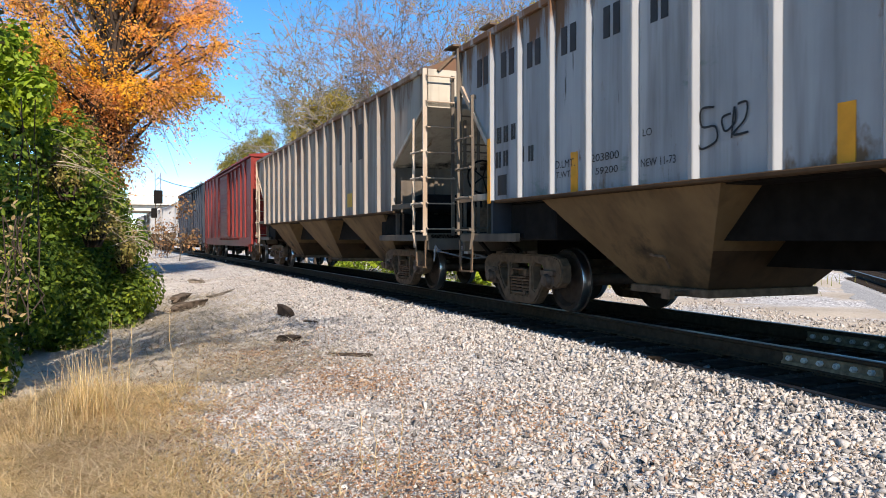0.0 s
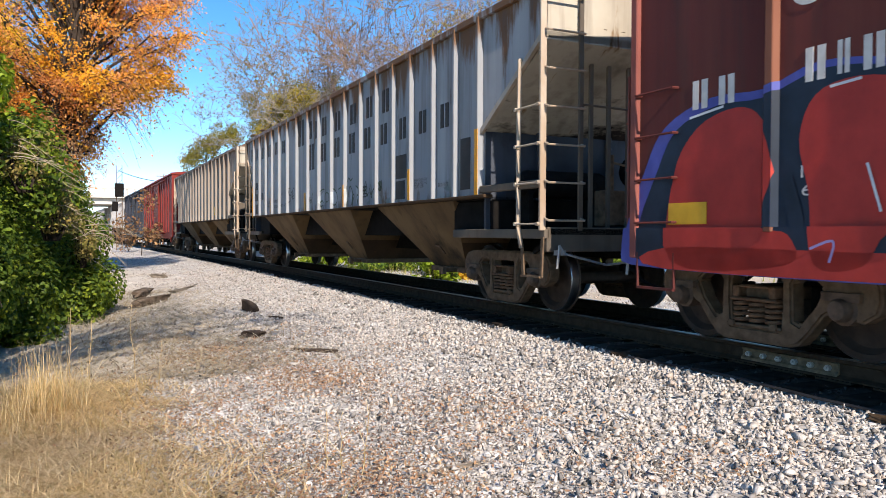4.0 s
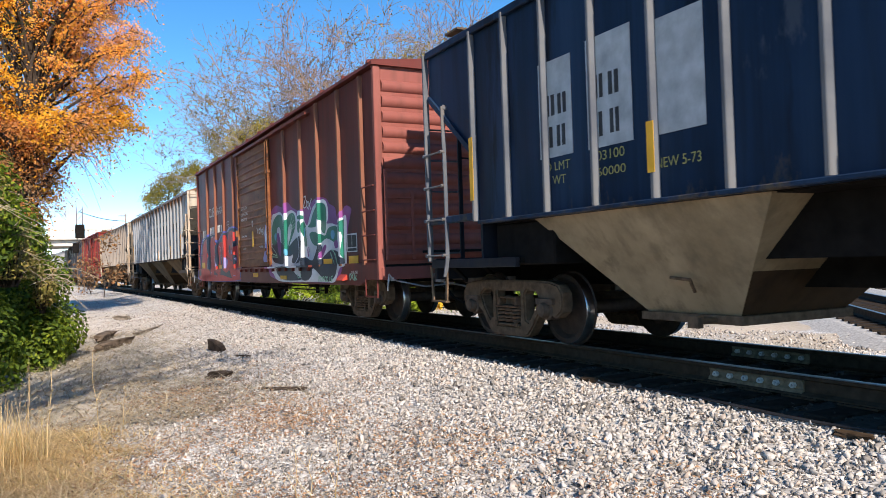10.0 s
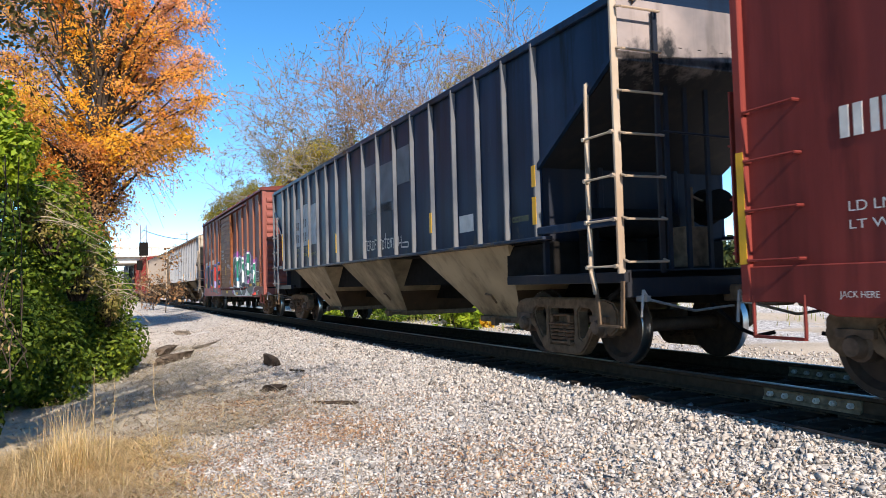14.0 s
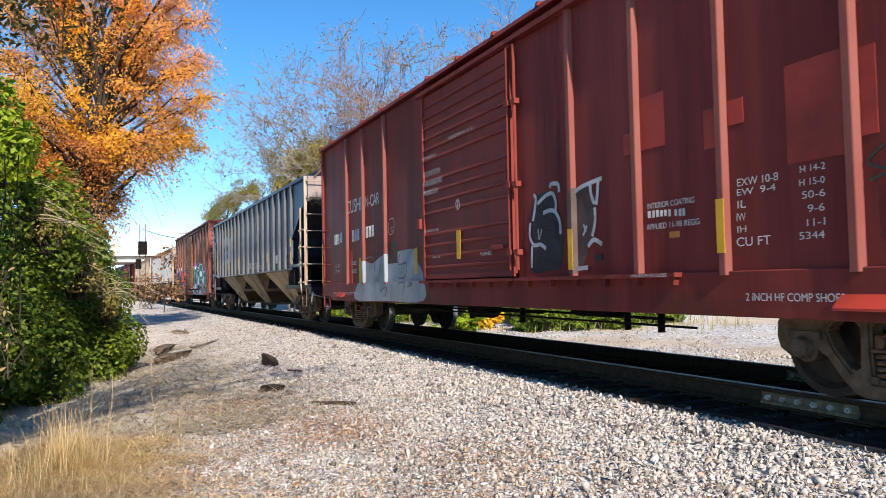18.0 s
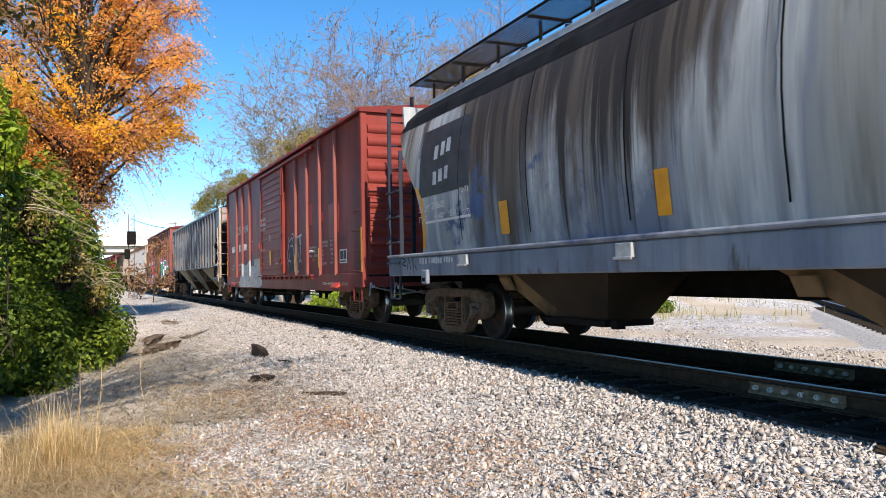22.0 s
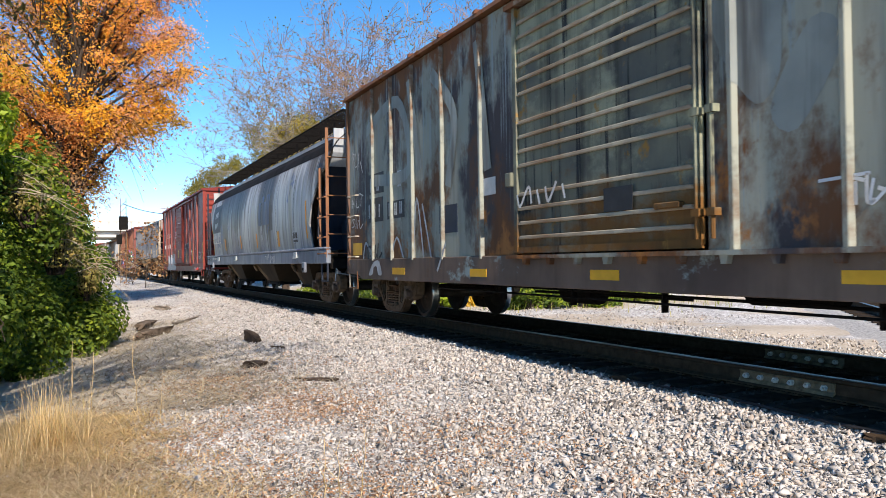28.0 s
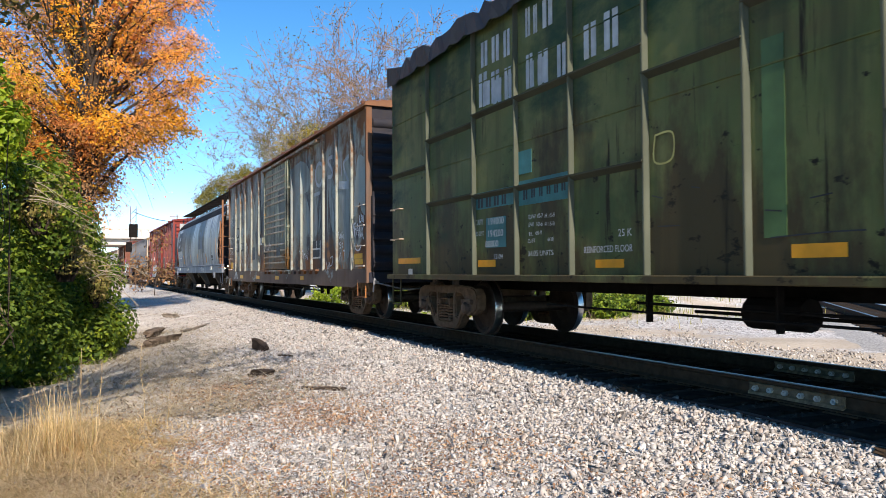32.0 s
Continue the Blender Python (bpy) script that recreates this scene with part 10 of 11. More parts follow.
crowned_tree("far_tree", "distant tree turning yellow-green", (13.0, 97.0, -0.5), [(-2.2 + 0.55 * k + rl.uniform(-0.4, 0.4), rl.uniform(-1, 1), 11.0 + 0.28 * k + rl.uniform(-1.2, 0.5), rl.uniform(0.9, 1.35)) for k in range(12)] + [(1.0, 0.0, 14.6, 0.7), (1.6, 0.0, 15.0, 0.6)], 9000, 0.11, OLIVE_LEAF, 33)
for k, (x, y, rx, ry, h, m, n) in enumerate([(13.6, 22.5, 1.6, 2.2, 1.3, GREEN_LEAF, 5000), (11.2, 22.8, 0.8, 1.0, 1.25, YELLOW_LEAF, 2500), (15.8, 24.5, 2.2, 2.2, 1.5, GREEN_LEAF, 5000), (10.6, 28.5, 1.6, 2.6, 1.3, GREEN_LEAF, 4000), (18.5, 27.0, 2.5, 2.5, 1.8, GREEN_LEAF, 4000), (12.2, 25.5, 1.5, 1.6, 1.1, LIME_LEAF, 3000), (14.6, 26.5, 1.8, 1.6, 1.2, GREEN_LEAF, 3500), (9.9, 34.0, 1.5, 3.0, 1.3, LIME_LEAF, 3000), (17.2, 22.5, 1.6, 1.4, 0.9, LIME_LEAF, 2600), (11.6, 31.0, 1.8, 2.6, 1.4, GREEN_LEAF, 3500), (9.6, 21.2, 1.0, 1.3, 1.15, LIME_LEAF, 3200), (12.4, 20.4, 1.3, 1.2, 1.2, GREEN_LEAF, 3500), (14.2, 20.0, 1.2, 1.0, 1.0, GREEN_LEAF, 3000), (16.2, 20.6, 1.4, 1.0, 1.1, GREEN_LEAF, 3000)]):
    shrub("low_shrub", "low leafy shrub beyond the track", (x, y, -0.5), rx, ry, h, n, 0.07, m, 60 + k)


def bridge():
    t = thing("road_bridge", "pale concrete road bridge over the line", "bridge")
    part("deck", B().box(-40, 60, 96, 106, 4.3, 5.0).box(-40, 60, 95.4, 96.2, 5.0, 5.3), CONCRETE, t, bevel=0.04)
    b = B()
    x = -40
    while x < 60:
        b.box(x, x + 0.25, 95.6, 95.8, 5.3, 6.1)
        x += 0.8
    b.box(-40, 60, 95.55, 95.85, 6.05, 6.25)
    part("railing", b, CONCRETE, t, "open concrete railing")
    for x in (-9, -2.0, 11, 22, 33):
        part("pier", B().box(x - 0.5, x + 0.5, 97, 105, -0.8, 4.3), CONCRETE, t, bevel=0.05)


bridge()

# ---- ballast, litter and small things ----


def stone_shapes(n, seed):
    r, shapes = np.random.default_rng(seed), []
    for k in range(n):
        bm = bmesh.new()
        p = r.normal(size=(7, 3))
        p /= np.linalg.norm(p, axis=1, keepdims=True)
        p *= r.uniform(0.75, 1.2, (7, 1)) * np.array([1.05, r.uniform(0.55, 0.9), r.uniform(0.42, 0.7)])
        vs = [bm.verts.new(v) for v in p]
        bmesh.ops.convex_hull(bm, input=vs)
        bmesh.ops.delete(bm, geom=[v for v in bm.verts if not v.link_faces], context="VERTS")
        bmesh.ops.triangulate(bm, faces=bm.faces)
        bm.verts.index_update()
        shapes.append((np.array([v.co for v in bm.verts]), np.array([[v.index for v in f.verts] for f in bm.faces])))
        bm.free()
    return shapes


def scatter(name, label, xy, size, material, seed, lift=0.35):
    """Crushed stones lying on the ground at the given places, as one mesh."""
    r, shapes = np.random.default_rng(seed), stone_shapes(12, seed)
    kind = r.integers(0, len(shapes), len(xy))
    vs, fs, base = [], [], 0
    for k, (sv, sf) in enumerate(shapes):
        p = xy[kind == k]
        n = len(p)
        q = r.normal(size=(n, 4))
        q /= np.linalg.norm(q, axis=1, keepdims=True)
        w, x, y, z = q.T
        m = np.stack([1 - 2 * (y * y + z * z), 2 * (x * y - z * w), 2 * (x * z + y * w), 2 * (x * y + z * w), 1 - 2 * (x * x + z * z), 2 * (y * z - x * w), 2 * (x * z - y * w), 2 * (y * z + x * w), 1 - 2 * (x * x + y * y)], -1).reshape(n, 3, 3)
        s = size[kind == k]
        v = np.einsum("nij,vj->nvi", m, sv) * s[:, None, None]
        v[:, :, :2] += p[:, None, :]
        v[:, :, 2] += (ground_z(p[:, 0], p[:, 1]) + s * lift)[:, None]
        vs.append(v.reshape(-1, 3))
        fs.append((sf[None] + (np.arange(n) * len(sv))[:, None, None]).reshape(-1, 3) + base)
        base += n * len(sv)
    ob = new(name, big_mesh(name, np.concatenate(vs), np.concatenate(fs), material))
    return tagged(ob, label, "ballast", kind="stuff")


def ballast():
    r = np.random.default_rng(17)
    zones = [(-2.2, 5.12, -2.5, 1.8, 420), (-1.8, 5.12, 1.8, 6.5, 1000), (-1.2, 5.12, 6.5, 10.5, 720), (-1.0, 5.12, 10.5, 17.0, 420), (0.0, 5.12, 17.0, 30.0, 260), (-0.6, 5.1, 30.0, 62.0, 60), (7.9, 12.5, 3.5, 14.0, 130), (7.9, 15.5, 14.0, 30.0, 60)]
    xy = []
    for x0, x1, y0, y1, d in zones:
        n = int((x1 - x0) * (y1 - y0) * d)
        p = np.stack([r.uniform(x0, x1, n), r.uniform(y0, y1, n)], 1)
        wob = 0.6 * np.sin(p[:, 1] * 0.9) + 0.4 * np.sin(p[:, 1] * 2.3 + p[:, 0])
        keep = r.random(n) < np.clip((p[:, 0] + 0.5 + wob * 0.5) / 1.5, 0.12, 1) * np.where(p[:, 1] > 9.5, np.clip((p[:, 0] - 0.3 + wob * 0.4) / 1.6, 0.22, 1), 1)
        xy.append(p[keep])
    xy = np.concatenate(xy)
    size = (r.lognormal(math.log(0.026), 0.38, len(xy)) * np.interp(xy[:, 0], [0.3, 2.4, 4.6], [0.55, 0.72, 0.90])).clip(0.010, 0.06)
    scatter("ballast_stones", "loose angular crushed granite ballast", xy, size, STONE, 18)


ballast()
rf = np.random.default_rng(19)
fxy = np.stack([rf.uniform(5.08, 7.9, 3600), rf.uniform(1.5, 14.0, 3600)], 1)
scatter("fouled_stones", "dark oil-fouled ballast between the ties", fxy, rf.uniform(0.014, 0.03, 3600), plain("fouled_stone", (0.085, 0.070, 0.058), 0.9, 0.0, 0.5, 4), 20)


def blades(name, label, xy, length, width, lean, material, seed, category="grass", kind="", flat=0.0):
    """Curved dry blades, each of three quads' width tapering to a point."""
    r = np.random.default_rng(seed)
    n = len(xy)
    a = r.uniform(0, 6.2832, n)
    L = length * r.uniform(0.5, 1.15, n)
    out = np.abs(r.normal(0, lean, n)) + flat
    d = np.stack([np.cos(a), np.sin(a)], 1)
    side = np.stack([-np.sin(a), np.cos(a)], 1)
    z0 = ground_z(xy[:, 0], xy[:, 1])
    rows = []
    for k in range(4):
        t = k / 3
        reach = (out * L * t ** 1.7)[:, None] * d
        up = L * (t - 0.32 * out * t * t) * np.clip(1.0 - flat * 0.8, 0.12, 1)
        w = width * (1 - 0.85 * t)
        for sgn in (-1, 1):
            rows.append(np.concatenate([xy + reach + side * w * sgn, (z0 + up)[:, None]], 1))
    v = np.stack(rows, 1).reshape(-1, 3)
    i = np.arange(n)[:, None] * 8
    f = np.concatenate([i + [[0, 1, 3, 2]], i + [[2, 3, 5, 4]], i + [[4, 5, 7, 6]]])
    return tagged(new(name, big_mesh(name, v, f, material)), label, category, kind=kind)


STRAW = leafy("dry_straw", [(0.50, 0.37, 0.22), (0.64, 0.51, 0.33), (0.80, 0.69, 0.50), (0.34, 0.235, 0.135), (0.34, 0.31, 0.15)], 0.3, 0.7, (0.84, 0.80, 0.76))
BROWNLEAF = leafy("dead_brown_leaves", [(0.22, 0.10, 0.05), (0.28, 0.15, 0.08), (0.14, 0.08, 0.05), (0.36, 0.24, 0.14)], 0.2, 0.8)
WITHERED = leafy("withered_tan_leaves", [(0.30, 0.20, 0.10), (0.20, 0.15, 0.07), (0.40, 0.30, 0.18), (0.12, 0.14, 0.04)], 0.35, 0.7)
LITTER = leafy("mixed_leaf_litter", [(0.26, 0.14, 0.095), (0.40, 0.26, 0.18), (0.17, 0.10, 0.075), (0.50, 0.39, 0.29), (0.32, 0.18, 0.12)], 0.2, 0.8, (0.85, 0.8, 0.78))
GREYTWIG = leafy("weathered_grey_stems", [(0.36, 0.30, 0.24), (0.50, 0.44, 0.36), (0.16, 0.125, 0.10), (0.60, 0.53, 0.44)], 0.1, 0.8)
BANKGRASS = leafy("yellow_green_grass", [(0.20, 0.26, 0.05), (0.34, 0.34, 0.09), (0.46, 0.40, 0.17), (0.14, 0.20, 0.04)], 0.35, 0.7)
r0 = np.random.default_rng(23)
straw_xy = np.stack([r0.normal(-0.5, 0.75, 27000), r0.uniform(2.8, 8.8, 27000)], 1)
matted = np.stack([r0.uniform(-1.2, 1.5, 9000), r0.uniform(2.8, 5.4, 9000)], 1)
straw_xy = np.concatenate([straw_xy, matted[(matted[:, 0] + 0.8 * (matted[:, 1] - 4.0) + 0.3 * np.sin(matted[:, 1] * 5)) < 0.75]])
straw_xy = straw_xy[(straw_xy[:, 0] + 0.30 * np.sin(straw_xy[:, 1] * 2.2) + 0.25 * np.sin(straw_xy[:, 1] * 7.1 + straw_xy[:, 0] * 5) + r0.normal(0, 0.25, len(straw_xy))) < np.interp(straw_xy[:, 1], [3.0, 6.0, 9.0], [1.25, 0.85, 0.1])]
blades("dry_grass", "flattened dead grass matted on the soil", straw_xy, 0.27, 0.0048, 0.5, STRAW, 24, kind="stuff", flat=0.7)
blades("sparse_grass", "thin dead grass between the stones", np.stack([r0.uniform(-0.5, 2.6, 1500), r0.uniform(3.6, 12, 1500)], 1), 0.12, 0.002, 0.6, STRAW, 27, kind="stuff", flat=0.8)
for k, (x, y, n, L, sp) in enumerate([(-0.36, 7.45, 620, 0.66, 0.13), (-0.62, 7.2, 260, 0.42, 0.16), (-0.05, 6.7, 160, 0.25, 0.2), (-0.75, 6.9, 200, 0.26, 0.2), (-0.95, 8.2, 140, 0.30, 0.25), (0.1, 5.4, 220, 0.16, 0.35), (-0.6, 5.3, 220, 0.2, 0.3)]):
    blades("grass_clump", "tall clump of dry straw-coloured grass", np.stack([r0.normal(x, sp, n), r0.normal(y, sp, n)], 1), L, 0.0022, 1.15, STRAW, 30 + k, kind="stuff")
for k, (x, y, h) in enumerate([(0.42, 8.55, 0.85), (0.60, 8.0, 0.55), (-0.02, 8.4, 0.75), (-0.15, 7.9, 0.9), (1.42, 4.7, 0.42), (1.52, 4.6, 0.5), (1.36, 4.85, 0.4), (-0.25, 9.2, 0.7)]):
    rr, b = random.Random(50 + k), B()
    z = float(ground_z(x, y))
    p = Vector((x, y, z - 0.02))
    for j in range(5):
        q = p + Vector((rr.gauss(0, 0.012), rr.gauss(0, 0.012), h / 5))
        b.tube(p, q, 0.0036 - 0.0005 * j, 5)
        if j > 1:
            e = p + Vector((rr.gauss(0, 0.07), rr.gauss(0, 0.07), 0.10))
            b.tube(p, e, 0.0016, 4)
        p = q
    tagged(new("dry_stalk", b.mesh("dry_stalk", STRAW)), "thin dry weed stalk standing in the gravel", "weed", "dry stalks")
n = 56000
leaf_xy = np.stack([r0.normal(1.6, 1.15, n), 3.4 + 9.0 * r0.random(n) ** 1.25], 1)
leaf_xy = leaf_xy[(0.7 * np.sin(leaf_xy[:, 0] * 2.9 + leaf_xy[:, 1]) + 0.7 * np.sin(leaf_xy[:, 1] * 2.3 - leaf_xy[:, 0] * 1.7) + r0.normal(0, 1.2, n) - 0.4 * np.maximum(0, leaf_xy[:, 0] - 2.2) - 0.5 * np.maximum(0, leaf_xy[:, 1] - 9.0)) > 0.35]
lc = np.concatenate([leaf_xy, (ground_z(leaf_xy[:, 0], leaf_xy[:, 1]) + r0.uniform(0.012, 0.05, len(leaf_xy)))[:, None]], 1)
ob = leaf_cloud("fallen_leaves", lc, np.tile([0.0, 0.0, 1.0], (len(lc), 1)), 0.0150, LITTER, None, "", 41, 0.5, 0.5)
tagged(ob, "scattered dead brown leaves on the gravel", "leaves", kind="stuff")
twig_xy = np.stack([r0.normal(0.9, 0.9, 5200), 8.5 + 13.0 * r0.random(5200) ** 1.3], 1)
twig_xy = twig_xy[(twig_xy[:, 0] > -0.6) & (twig_xy[:, 0] < 2.9)]
blades("twig_litter", "grey twigs and stems strewn over the soil by the thicket", twig_xy, 0.5, 0.0075, 0.25, GREYTWIG, 43, "twigs", kind="stuff", flat=0.93)
near_xy = np.stack([r0.normal(1.3, 1.0, 1500), r0.uniform(3.5, 8.5, 1500)], 1)
blades("twig_litter", "short twigs and stems strewn over the gravel", near_xy, 0.16, 0.003, 0.3, GREYTWIG, 44, "twigs", kind="stuff", flat=0.93)
# grass and weeds on the bank beyond the track
bank_xy = np.stack([r0.normal(17.5, 2.8, 9000), r0.normal(26.0, 3.2, 9000)], 1)
bank_xy = bank_xy[(np.sin(bank_xy[:, 0] * 0.9) + np.sin(bank_xy[:, 1] * 1.1 + bank_xy[:, 0] * 0.4) + r0.normal(0, 0.5, 9000)) > -0.5]
bank_xy = bank_xy[bank_xy[:, 0] + 0.5 * (bank_xy[:, 1] - 24.0) < 20.0]
blades("bank_grass", "yellow-green grass on the bank beyond the track", bank_xy, 0.42, 0.012, 0.5, BANKGRASS, 45, kind="stuff")
for k, (x, y, n) in enumerate([(14.6, 23.6, 900), (16.4, 26.5, 1100), (13.2, 25.5, 900)]):
    shrub("bank_weed", "leafy green weeds growing on the bank", (x, y, float(ground_z(x, y)) - 0.05), 1.0, 1.0, 0.8, n * 2, 0.05, LIME_LEAF, 360 + k, "weeds on the bank", 6)


OLDLOG = plain("dark_rotten_log_wood", (0.12, 0.092, 0.070), 0.9, 0.0, 0.6, 5)


def lump(name, label, category, x, y, dx, dy, dz, turn, seed, material, tilt=0.0):
    """A broken piece of wood or bark: a hewn block with uneven corners."""
    rr = random.Random(seed)
    bm = bmesh.new()
    bmesh.ops.create_cube(bm, size=1.0)
    bmesh.ops.subdivide_edges(bm, edges=bm.edges, cuts=2, use_grid_fill=True)
    for v in bm.verts:
        k = 1 + 0.55 * noise.noise(v.co * 2.3 + Vector((seed, 0, 0)))
        v.co = Vector((v.co.x * dx * k, v.co.y * dy * (1 + rr.uniform(-0.24, 0.24)), v.co.z * dz * k * (1 - 0.5 * abs(v.co.y)) + rr.uniform(-0.12, 0.12) * dz))
    me = bpy.data.meshes.new(name)
    bm.to_mesh(me)
    bm.free()
    me.materials.append(material)
    ob = new(name, me)
    ob.matrix_basis = pose(x, y, float(ground_z(x, y)) + dz * 0.36, tilt, 0, turn)
    return tagged(ob, label, category, "scraps beside the track")


lump("tie_scrap", "broken end of an old dark railway tie", "wood scrap", 1.15, 19.6, 0.22, 1.5, 0.20, -12, 1, OLDLOG)
lump("tie_scrap", "split weathered piece of railway tie", "wood scrap", 1.17, 17.3, 0.20, 1.45, 0.17, -27, 2, OLDLOG)
lump("plank", "thin grey weathered plank", "wood scrap", 2.25, 20.9, 0.13, 2.1, 0.06, -22, 3, GREYWOOD)
lump("bark_chunk", "dark chunk of bark on the gravel", "wood scrap", 2.72, 14.5, 0.12, 0.42, 0.20, 20, 4, BARK, 14)
lump("bark_chunk", "dark flat chunk of rotten wood", "wood scrap", 2.08, 11.0, 0.22, 0.26, 0.11, 50, 5, BARK)
lump("stick", "short broken stick on the gravel", "wood scrap", 2.50, 9.2, 0.05, 0.5, 0.045, 60, 6, BARK)
lump("stick", "short broken stick on the gravel", "wood scrap", 2.9, 13.2, 0.04, 0.35, 0.04, 30, 7, BARK)
lump("stick", "short pale stick on the gravel", "wood scrap", 2.05, 4.4, 0.03, 0.5, 0.03, 100, 8, GREYWOOD)
lump("tie_scrap", "dark broken piece of tie far along the ballast", "wood scrap", 2.1, 27.0, 0.2, 0.6, 0.14, 40, 9, GREYWOOD)
lump("steel_plate", "rusty steel plate lying at the tie ends", "scrap metal", 5.12, 6.6, 0.10, 0.26, 0.06, 12, 10, RAIL)
lump("steel_plate", "rusty steel plate lying at the tie ends", "scrap metal", 5.0, 3.55, 0.10, 0.24, 0.05, 4, 11, RAIL)


def cable():
    ys = [6.4 - 0.25 * k for k in range(30)]
    pts = [(5.02 + 0.05 * math.sin(k * 0.5) + 0.008 * k, y, float(ground_z(5.0, y)) + 0.05) for k, y in enumerate(ys)]
    vs = [(x + 0.013 * math.cos(1.0472 * i), y, z + 0.013 * math.sin(1.0472 * i)) for x, y, z in pts for i in range(6)]
    fs = [(k * 6 + i, k * 6 + (i + 1) % 6, k * 6 + 6 + (i + 1) % 6, k * 6 + 6 + i) for k in range(29) for i in range(6)]
    tagged(new("cable", B().add(vs, fs).mesh("cable", BLACK, 0, True)), "black cable lying along the tie ends", "cable")


cable()


# ---- beyond the track and in the distance ----
def side_track(x0, y0, turn, length, name):
    t = thing(name, "pair of rails on ties curving away beyond the gravel", "track", m=pose(x0, y0, -0.20, 0, 0, turn), kind="structure")
    for x in (-0.755, 0.755):
        part("rail", B().prismy([(x + a, z) for a, z in WEB], 0, length), RAIL, t)
        part("rail_head", B().prismy([(x + a, z) for a, z in HEAD], 0, length), RAILTOP, t)
    tm = B().box(-1.3, 1.3, -0.11, 0.11, -0.3, -0.17).mesh("tie", WOODTIE)
    y = 0.3
    while y < length and y < 45:
        place("tie", tm, t, m=pose(0, y, 0))
        y += 0.55
    part("track_bed", B().prismy([(-2.1, -0.32), (-1.5, -0.21), (1.5, -0.21), (2.1, -0.32)], 0, length), BEDSTONE, t)


side_track(12.2, 6.0, -43.5, 90, "siding")
side_track(17.2, 6.0, -44.5, 90, "siding")


def mast():
    t = thing("signal_mast", "slender lattice signal mast beside the line", "mast", m=pose(2.33, 68.7, -0.6))
    b = B()
    for sx in (-0.22, 0.22):
        b.beam((sx, -0.12, 0), (sx, -0.12, 7.2), 0.06, 0.06, (0, 1, 0))
    part("lattice", b, STEEL, t)
    b = B()
    for k in range(14):
        b.beam((-0.22, -0.12, 0.5 * k), (0.22, -0.12, 0.5 * k + 0.5), 0.04, 0.04, (0, 1, 0))
    part("bracing", b, STEEL, t)
    part("signal_head", B().box(-0.35, 0.35, -0.5, -0.1, 4.6, 5.7), DARK, t, bevel=0.03)
    part("signal_head", B().box(-0.55, -0.1, -0.5, -0.1, 3.4, 4.2), DARK, t, bevel=0.03)
    p = thing("utility_pole", "thin utility pole carrying a sagging wire", "pole", m=pose(9.3, 110.0, -0.6))
    part("shaft", B().tube((0, 0, 0), (0, 0, 9.6), 0.12, 8, 0.08), GREYBARK, p)
    part("crossarm", B().beam((-0.9, 0, 9.3), (0.2, 0, 9.3), 0.12, 0.12), GREYBARK, p)
    b, vs = B(), []
    for k in range(13):
        u = k / 12
        w = Vector((-5.8 * u, -5 * u, 8.6 + 0.9 * u - 1.2 * u * (1 - u)))
        vs += [w + Vector((0, 0.045 * math.cos(e), 0.045 * math.sin(e))) for e in (0, 1.257, 2.513, 3.770, 5.027)]
    b.add(vs, [(5 * k + i, 5 * k + (i + 1) % 5, 5 * k + 5 + (i + 1) % 5, 5 * k + 5 + i) for k in range(12) for i in range(5)])
    part("wire", b, DARK, p)


mast()
for k, (x, y, h) in enumerate([(3.0, 52.0, 5.0), (2.7, 60.0, 4.4)]):
    tree("sapling", "small sapling with a few brown leaves", (x, y, -0.5), h, 0.5, BARK, BROWNLEAF, 420, 0.12, 3, 70 + k, (0, 0, 1), 0.2, 0.04, 0.25)
rw = random.Random(9)
for k in range(22):
    a = radians(22 + 3.6 * k)
    d = rw.uniform(95, 130)
    x, y = d * math.sin(a), d * math.cos(a)
    shrub("distant_tree", "distant dark tree on the skyline", (x, y, -0.6), rw.uniform(4, 7), rw.uniform(4, 7), rw.uniform(5, 8), 1300, 0.5, DARK_LEAF, 100 + k, "distant trees", 5)
# canopy added out of view over the gravel, only to throw the dappled shade
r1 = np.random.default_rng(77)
shade = thing("unseen_shade_tree", "unseen tree added to throw dappled shade on the gravel", "tree", "trees by the line", pose(-3.6, 0.2, -0.7))
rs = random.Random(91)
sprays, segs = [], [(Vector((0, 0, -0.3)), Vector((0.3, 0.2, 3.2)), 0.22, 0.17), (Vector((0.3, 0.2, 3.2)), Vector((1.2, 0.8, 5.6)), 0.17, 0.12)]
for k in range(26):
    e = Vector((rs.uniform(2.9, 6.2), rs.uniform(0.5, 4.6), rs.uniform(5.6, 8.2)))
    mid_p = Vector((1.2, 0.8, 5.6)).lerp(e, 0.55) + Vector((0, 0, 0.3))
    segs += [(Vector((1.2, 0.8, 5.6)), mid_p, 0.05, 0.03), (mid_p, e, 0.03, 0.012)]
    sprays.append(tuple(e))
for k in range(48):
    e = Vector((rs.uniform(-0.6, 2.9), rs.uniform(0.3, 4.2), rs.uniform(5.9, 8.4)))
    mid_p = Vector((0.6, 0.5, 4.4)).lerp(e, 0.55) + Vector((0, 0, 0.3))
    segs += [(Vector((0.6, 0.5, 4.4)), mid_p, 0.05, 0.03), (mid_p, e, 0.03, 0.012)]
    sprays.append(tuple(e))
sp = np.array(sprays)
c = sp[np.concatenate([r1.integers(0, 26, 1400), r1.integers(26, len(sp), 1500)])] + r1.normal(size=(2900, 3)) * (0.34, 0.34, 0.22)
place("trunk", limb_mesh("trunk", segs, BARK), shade)
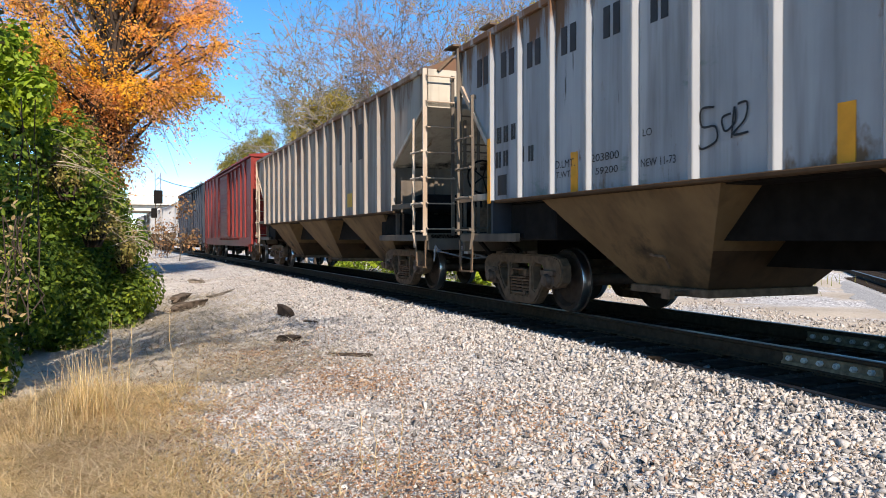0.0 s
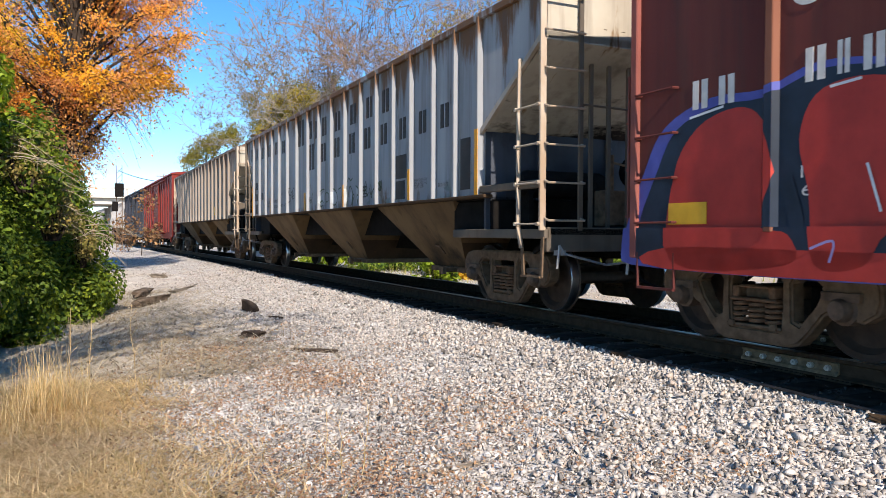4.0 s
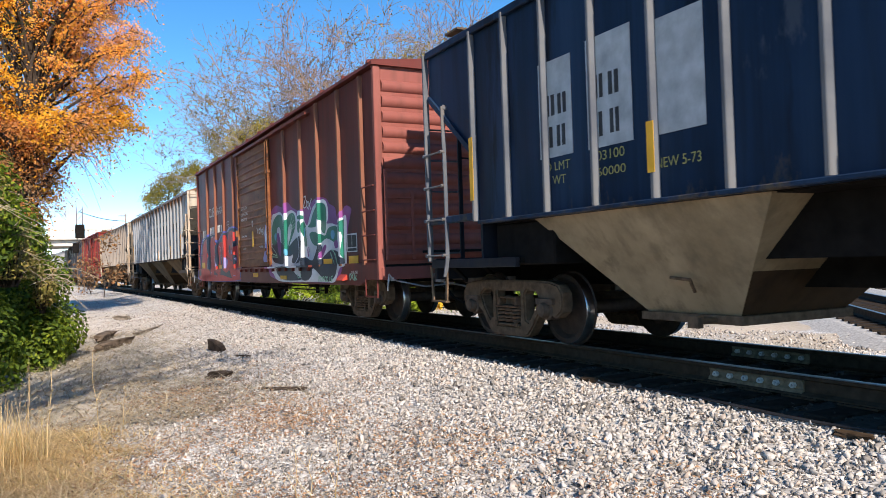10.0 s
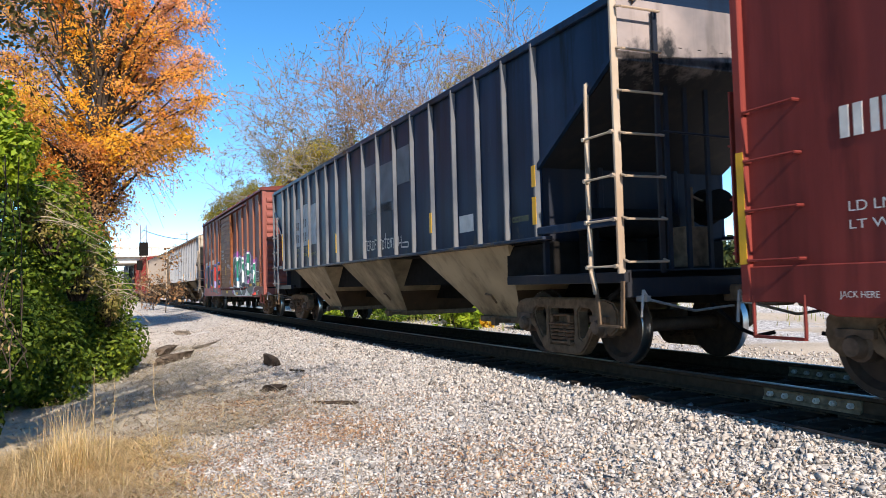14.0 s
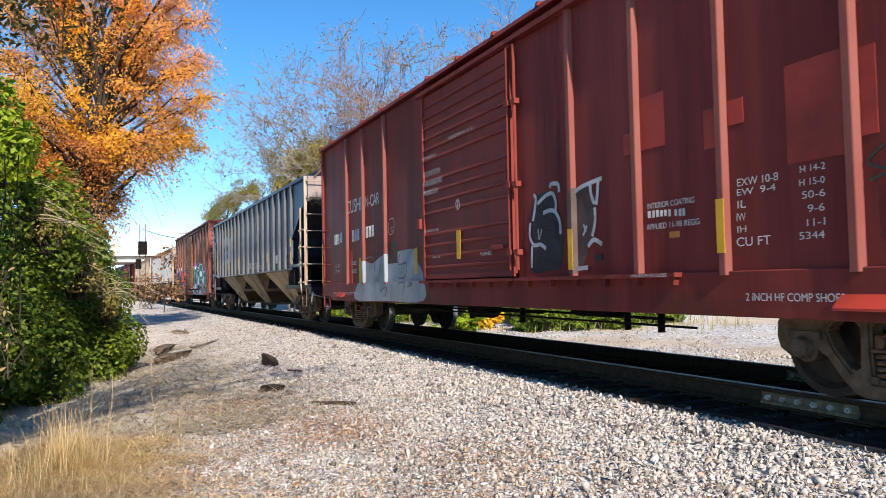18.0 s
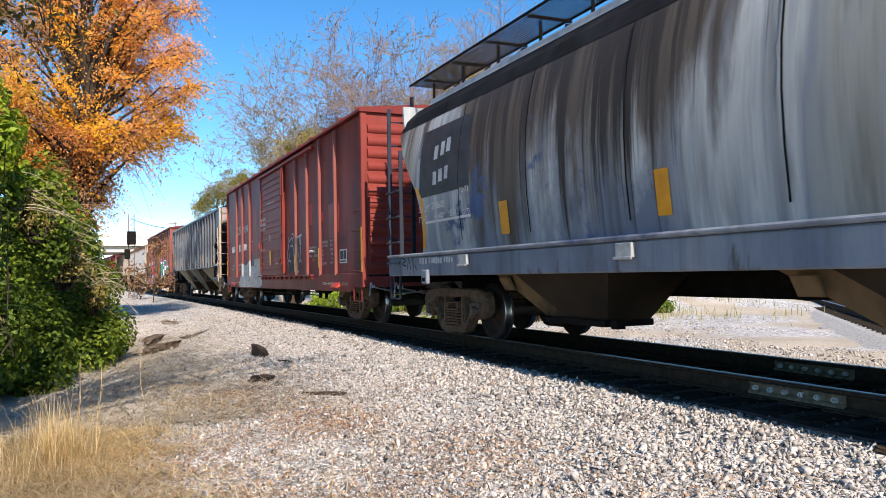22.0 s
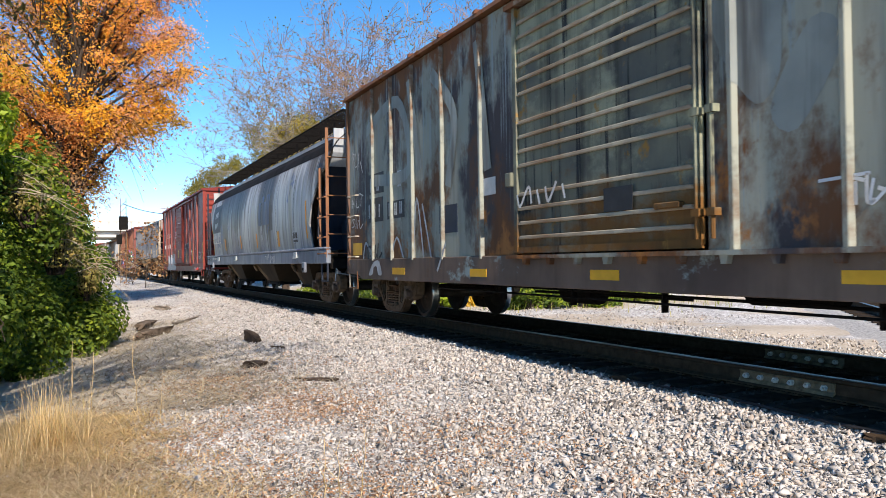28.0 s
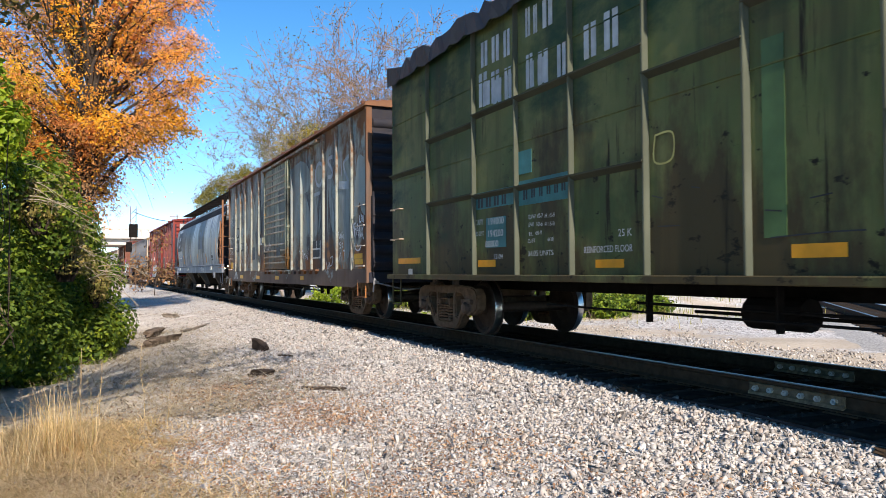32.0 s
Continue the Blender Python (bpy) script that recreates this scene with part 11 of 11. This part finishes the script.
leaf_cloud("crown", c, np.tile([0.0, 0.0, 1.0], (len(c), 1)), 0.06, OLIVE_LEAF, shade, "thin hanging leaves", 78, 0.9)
VINE_LEAF = leafy("dark_hanging_leaves", [(0.05, 0.05, 0.015), (0.09, 0.075, 0.02), (0.16, 0.12, 0.03)], 0.15)
# big hanging leaves at the edge of the thicket
for k, (x, y, z, n, s, m, sp) in enumerate([(-0.82, 6.6, 0.75, 130, 0.024, WITHERED, (0.07, 0.3, 0.28)), (-0.62, 6.4, 3.35, 1000, 0.03, VINE_LEAF, (0.34, 0.4, 0.30)), (-1.08, 7.6, 1.45, 520, 0.036, GREEN_LEAF, (0.16, 0.5, 0.5))]):
    v = thing("trailing_vine", "vine of larger leaves trailing at the thicket's edge", "vine", "trailing vines", pose(x, y, z))
    cc = r1.normal(size=(n, 3)) * sp
    leaf_cloud("leaves", cc, np.tile([0.0, -0.6, 0.5], (n, 1)), s, m, v, "", 80 + k, 0.6, 0.5, oval=True)
    st = []
    for j in range(9):
        p = Vector((r1.normal() * sp[0], r1.normal() * sp[1], sp[2] * 1.6))
        for i in range(4):
            q = p + Vector((r1.normal() * 0.06, r1.normal() * 0.06, -sp[2] * 0.7))
            st.append((p, q, 0.005 - 0.0008 * i, 0.0042 - 0.0008 * i))
            p = q
    tagged(place("undergrowth", limb_mesh("undergrowth", st, BARK), v), "", kind="stuff")


def train_pose(y):
    return pose(TRACK_X + bend(y), y, 0, 0, 0, -math.degrees(math.atan(2 * CURVE * max(0.0, y))))


# seconds, how far the train has gone
TRAVEL = [
    (0.0, -0.59), (0.5, 1.15), (1.0, 2.91), (1.5, 4.70), (2.0, 6.54), (2.5, 8.40), (3.0, 10.28), (3.5, 12.17),
    (5.5, 19.52), (6.0, 21.36), (6.5, 23.22), (7.0, 25.06), (7.5, 26.94), (8.0, 28.79), (8.5, 30.62), (9.0, 32.39),
    (9.5, 34.20), (10.0, 36.03), (10.5, 37.88), (11.0, 39.68), (11.5, 41.54), (12.0, 43.44), (12.5, 45.30), (13.0, 47.17),
    (13.5, 49.04), (14.0, 50.86), (14.5, 52.65), (16.5, 59.67), (17.0, 61.40), (17.5, 63.11), (18.0, 64.79), (18.5, 66.47),
    (19.0, 68.13), (19.5, 69.81), (20.0, 71.44), (20.5, 73.06), (21.0, 74.67), (21.5, 76.23), (22.0, 77.87), (22.5, 79.45),
    (23.0, 81.01), (23.5, 82.66), (24.0, 84.32), (24.5, 86.08), (25.0, 87.89), (25.5, 89.76), (27.5, 97.35), (28.0, 99.38),
    (28.5, 101.46), (29.0, 103.54), (29.5, 105.61), (30.0, 107.69), (30.5, 109.73), (31.0, 111.79), (31.5, 113.84), (32.0, 115.85),
]


def motions():
    ts, ss = [t for t, _ in TRAVEL], [s for _, s in TRAVEL]
    for car, mid in CARS:
        walk(car, [(t, train_pose(mid + s)) for t, s in TRAVEL])
    # wheels roll without slipping; one row for every 75 degrees or so
    rows, k, t = [], 0, 0.0
    while t < 32.0:
        rows.append(t)
        t += 4 / 30
    rows.append(32.0)
    for ws, y in WHEELSETS:
        walk(ws, [(t, pose(0, y, WHEEL_R, -math.degrees(float(np.interp(t, ts, ss)) / WHEEL_R) % 360)) for t in rows])


motions()
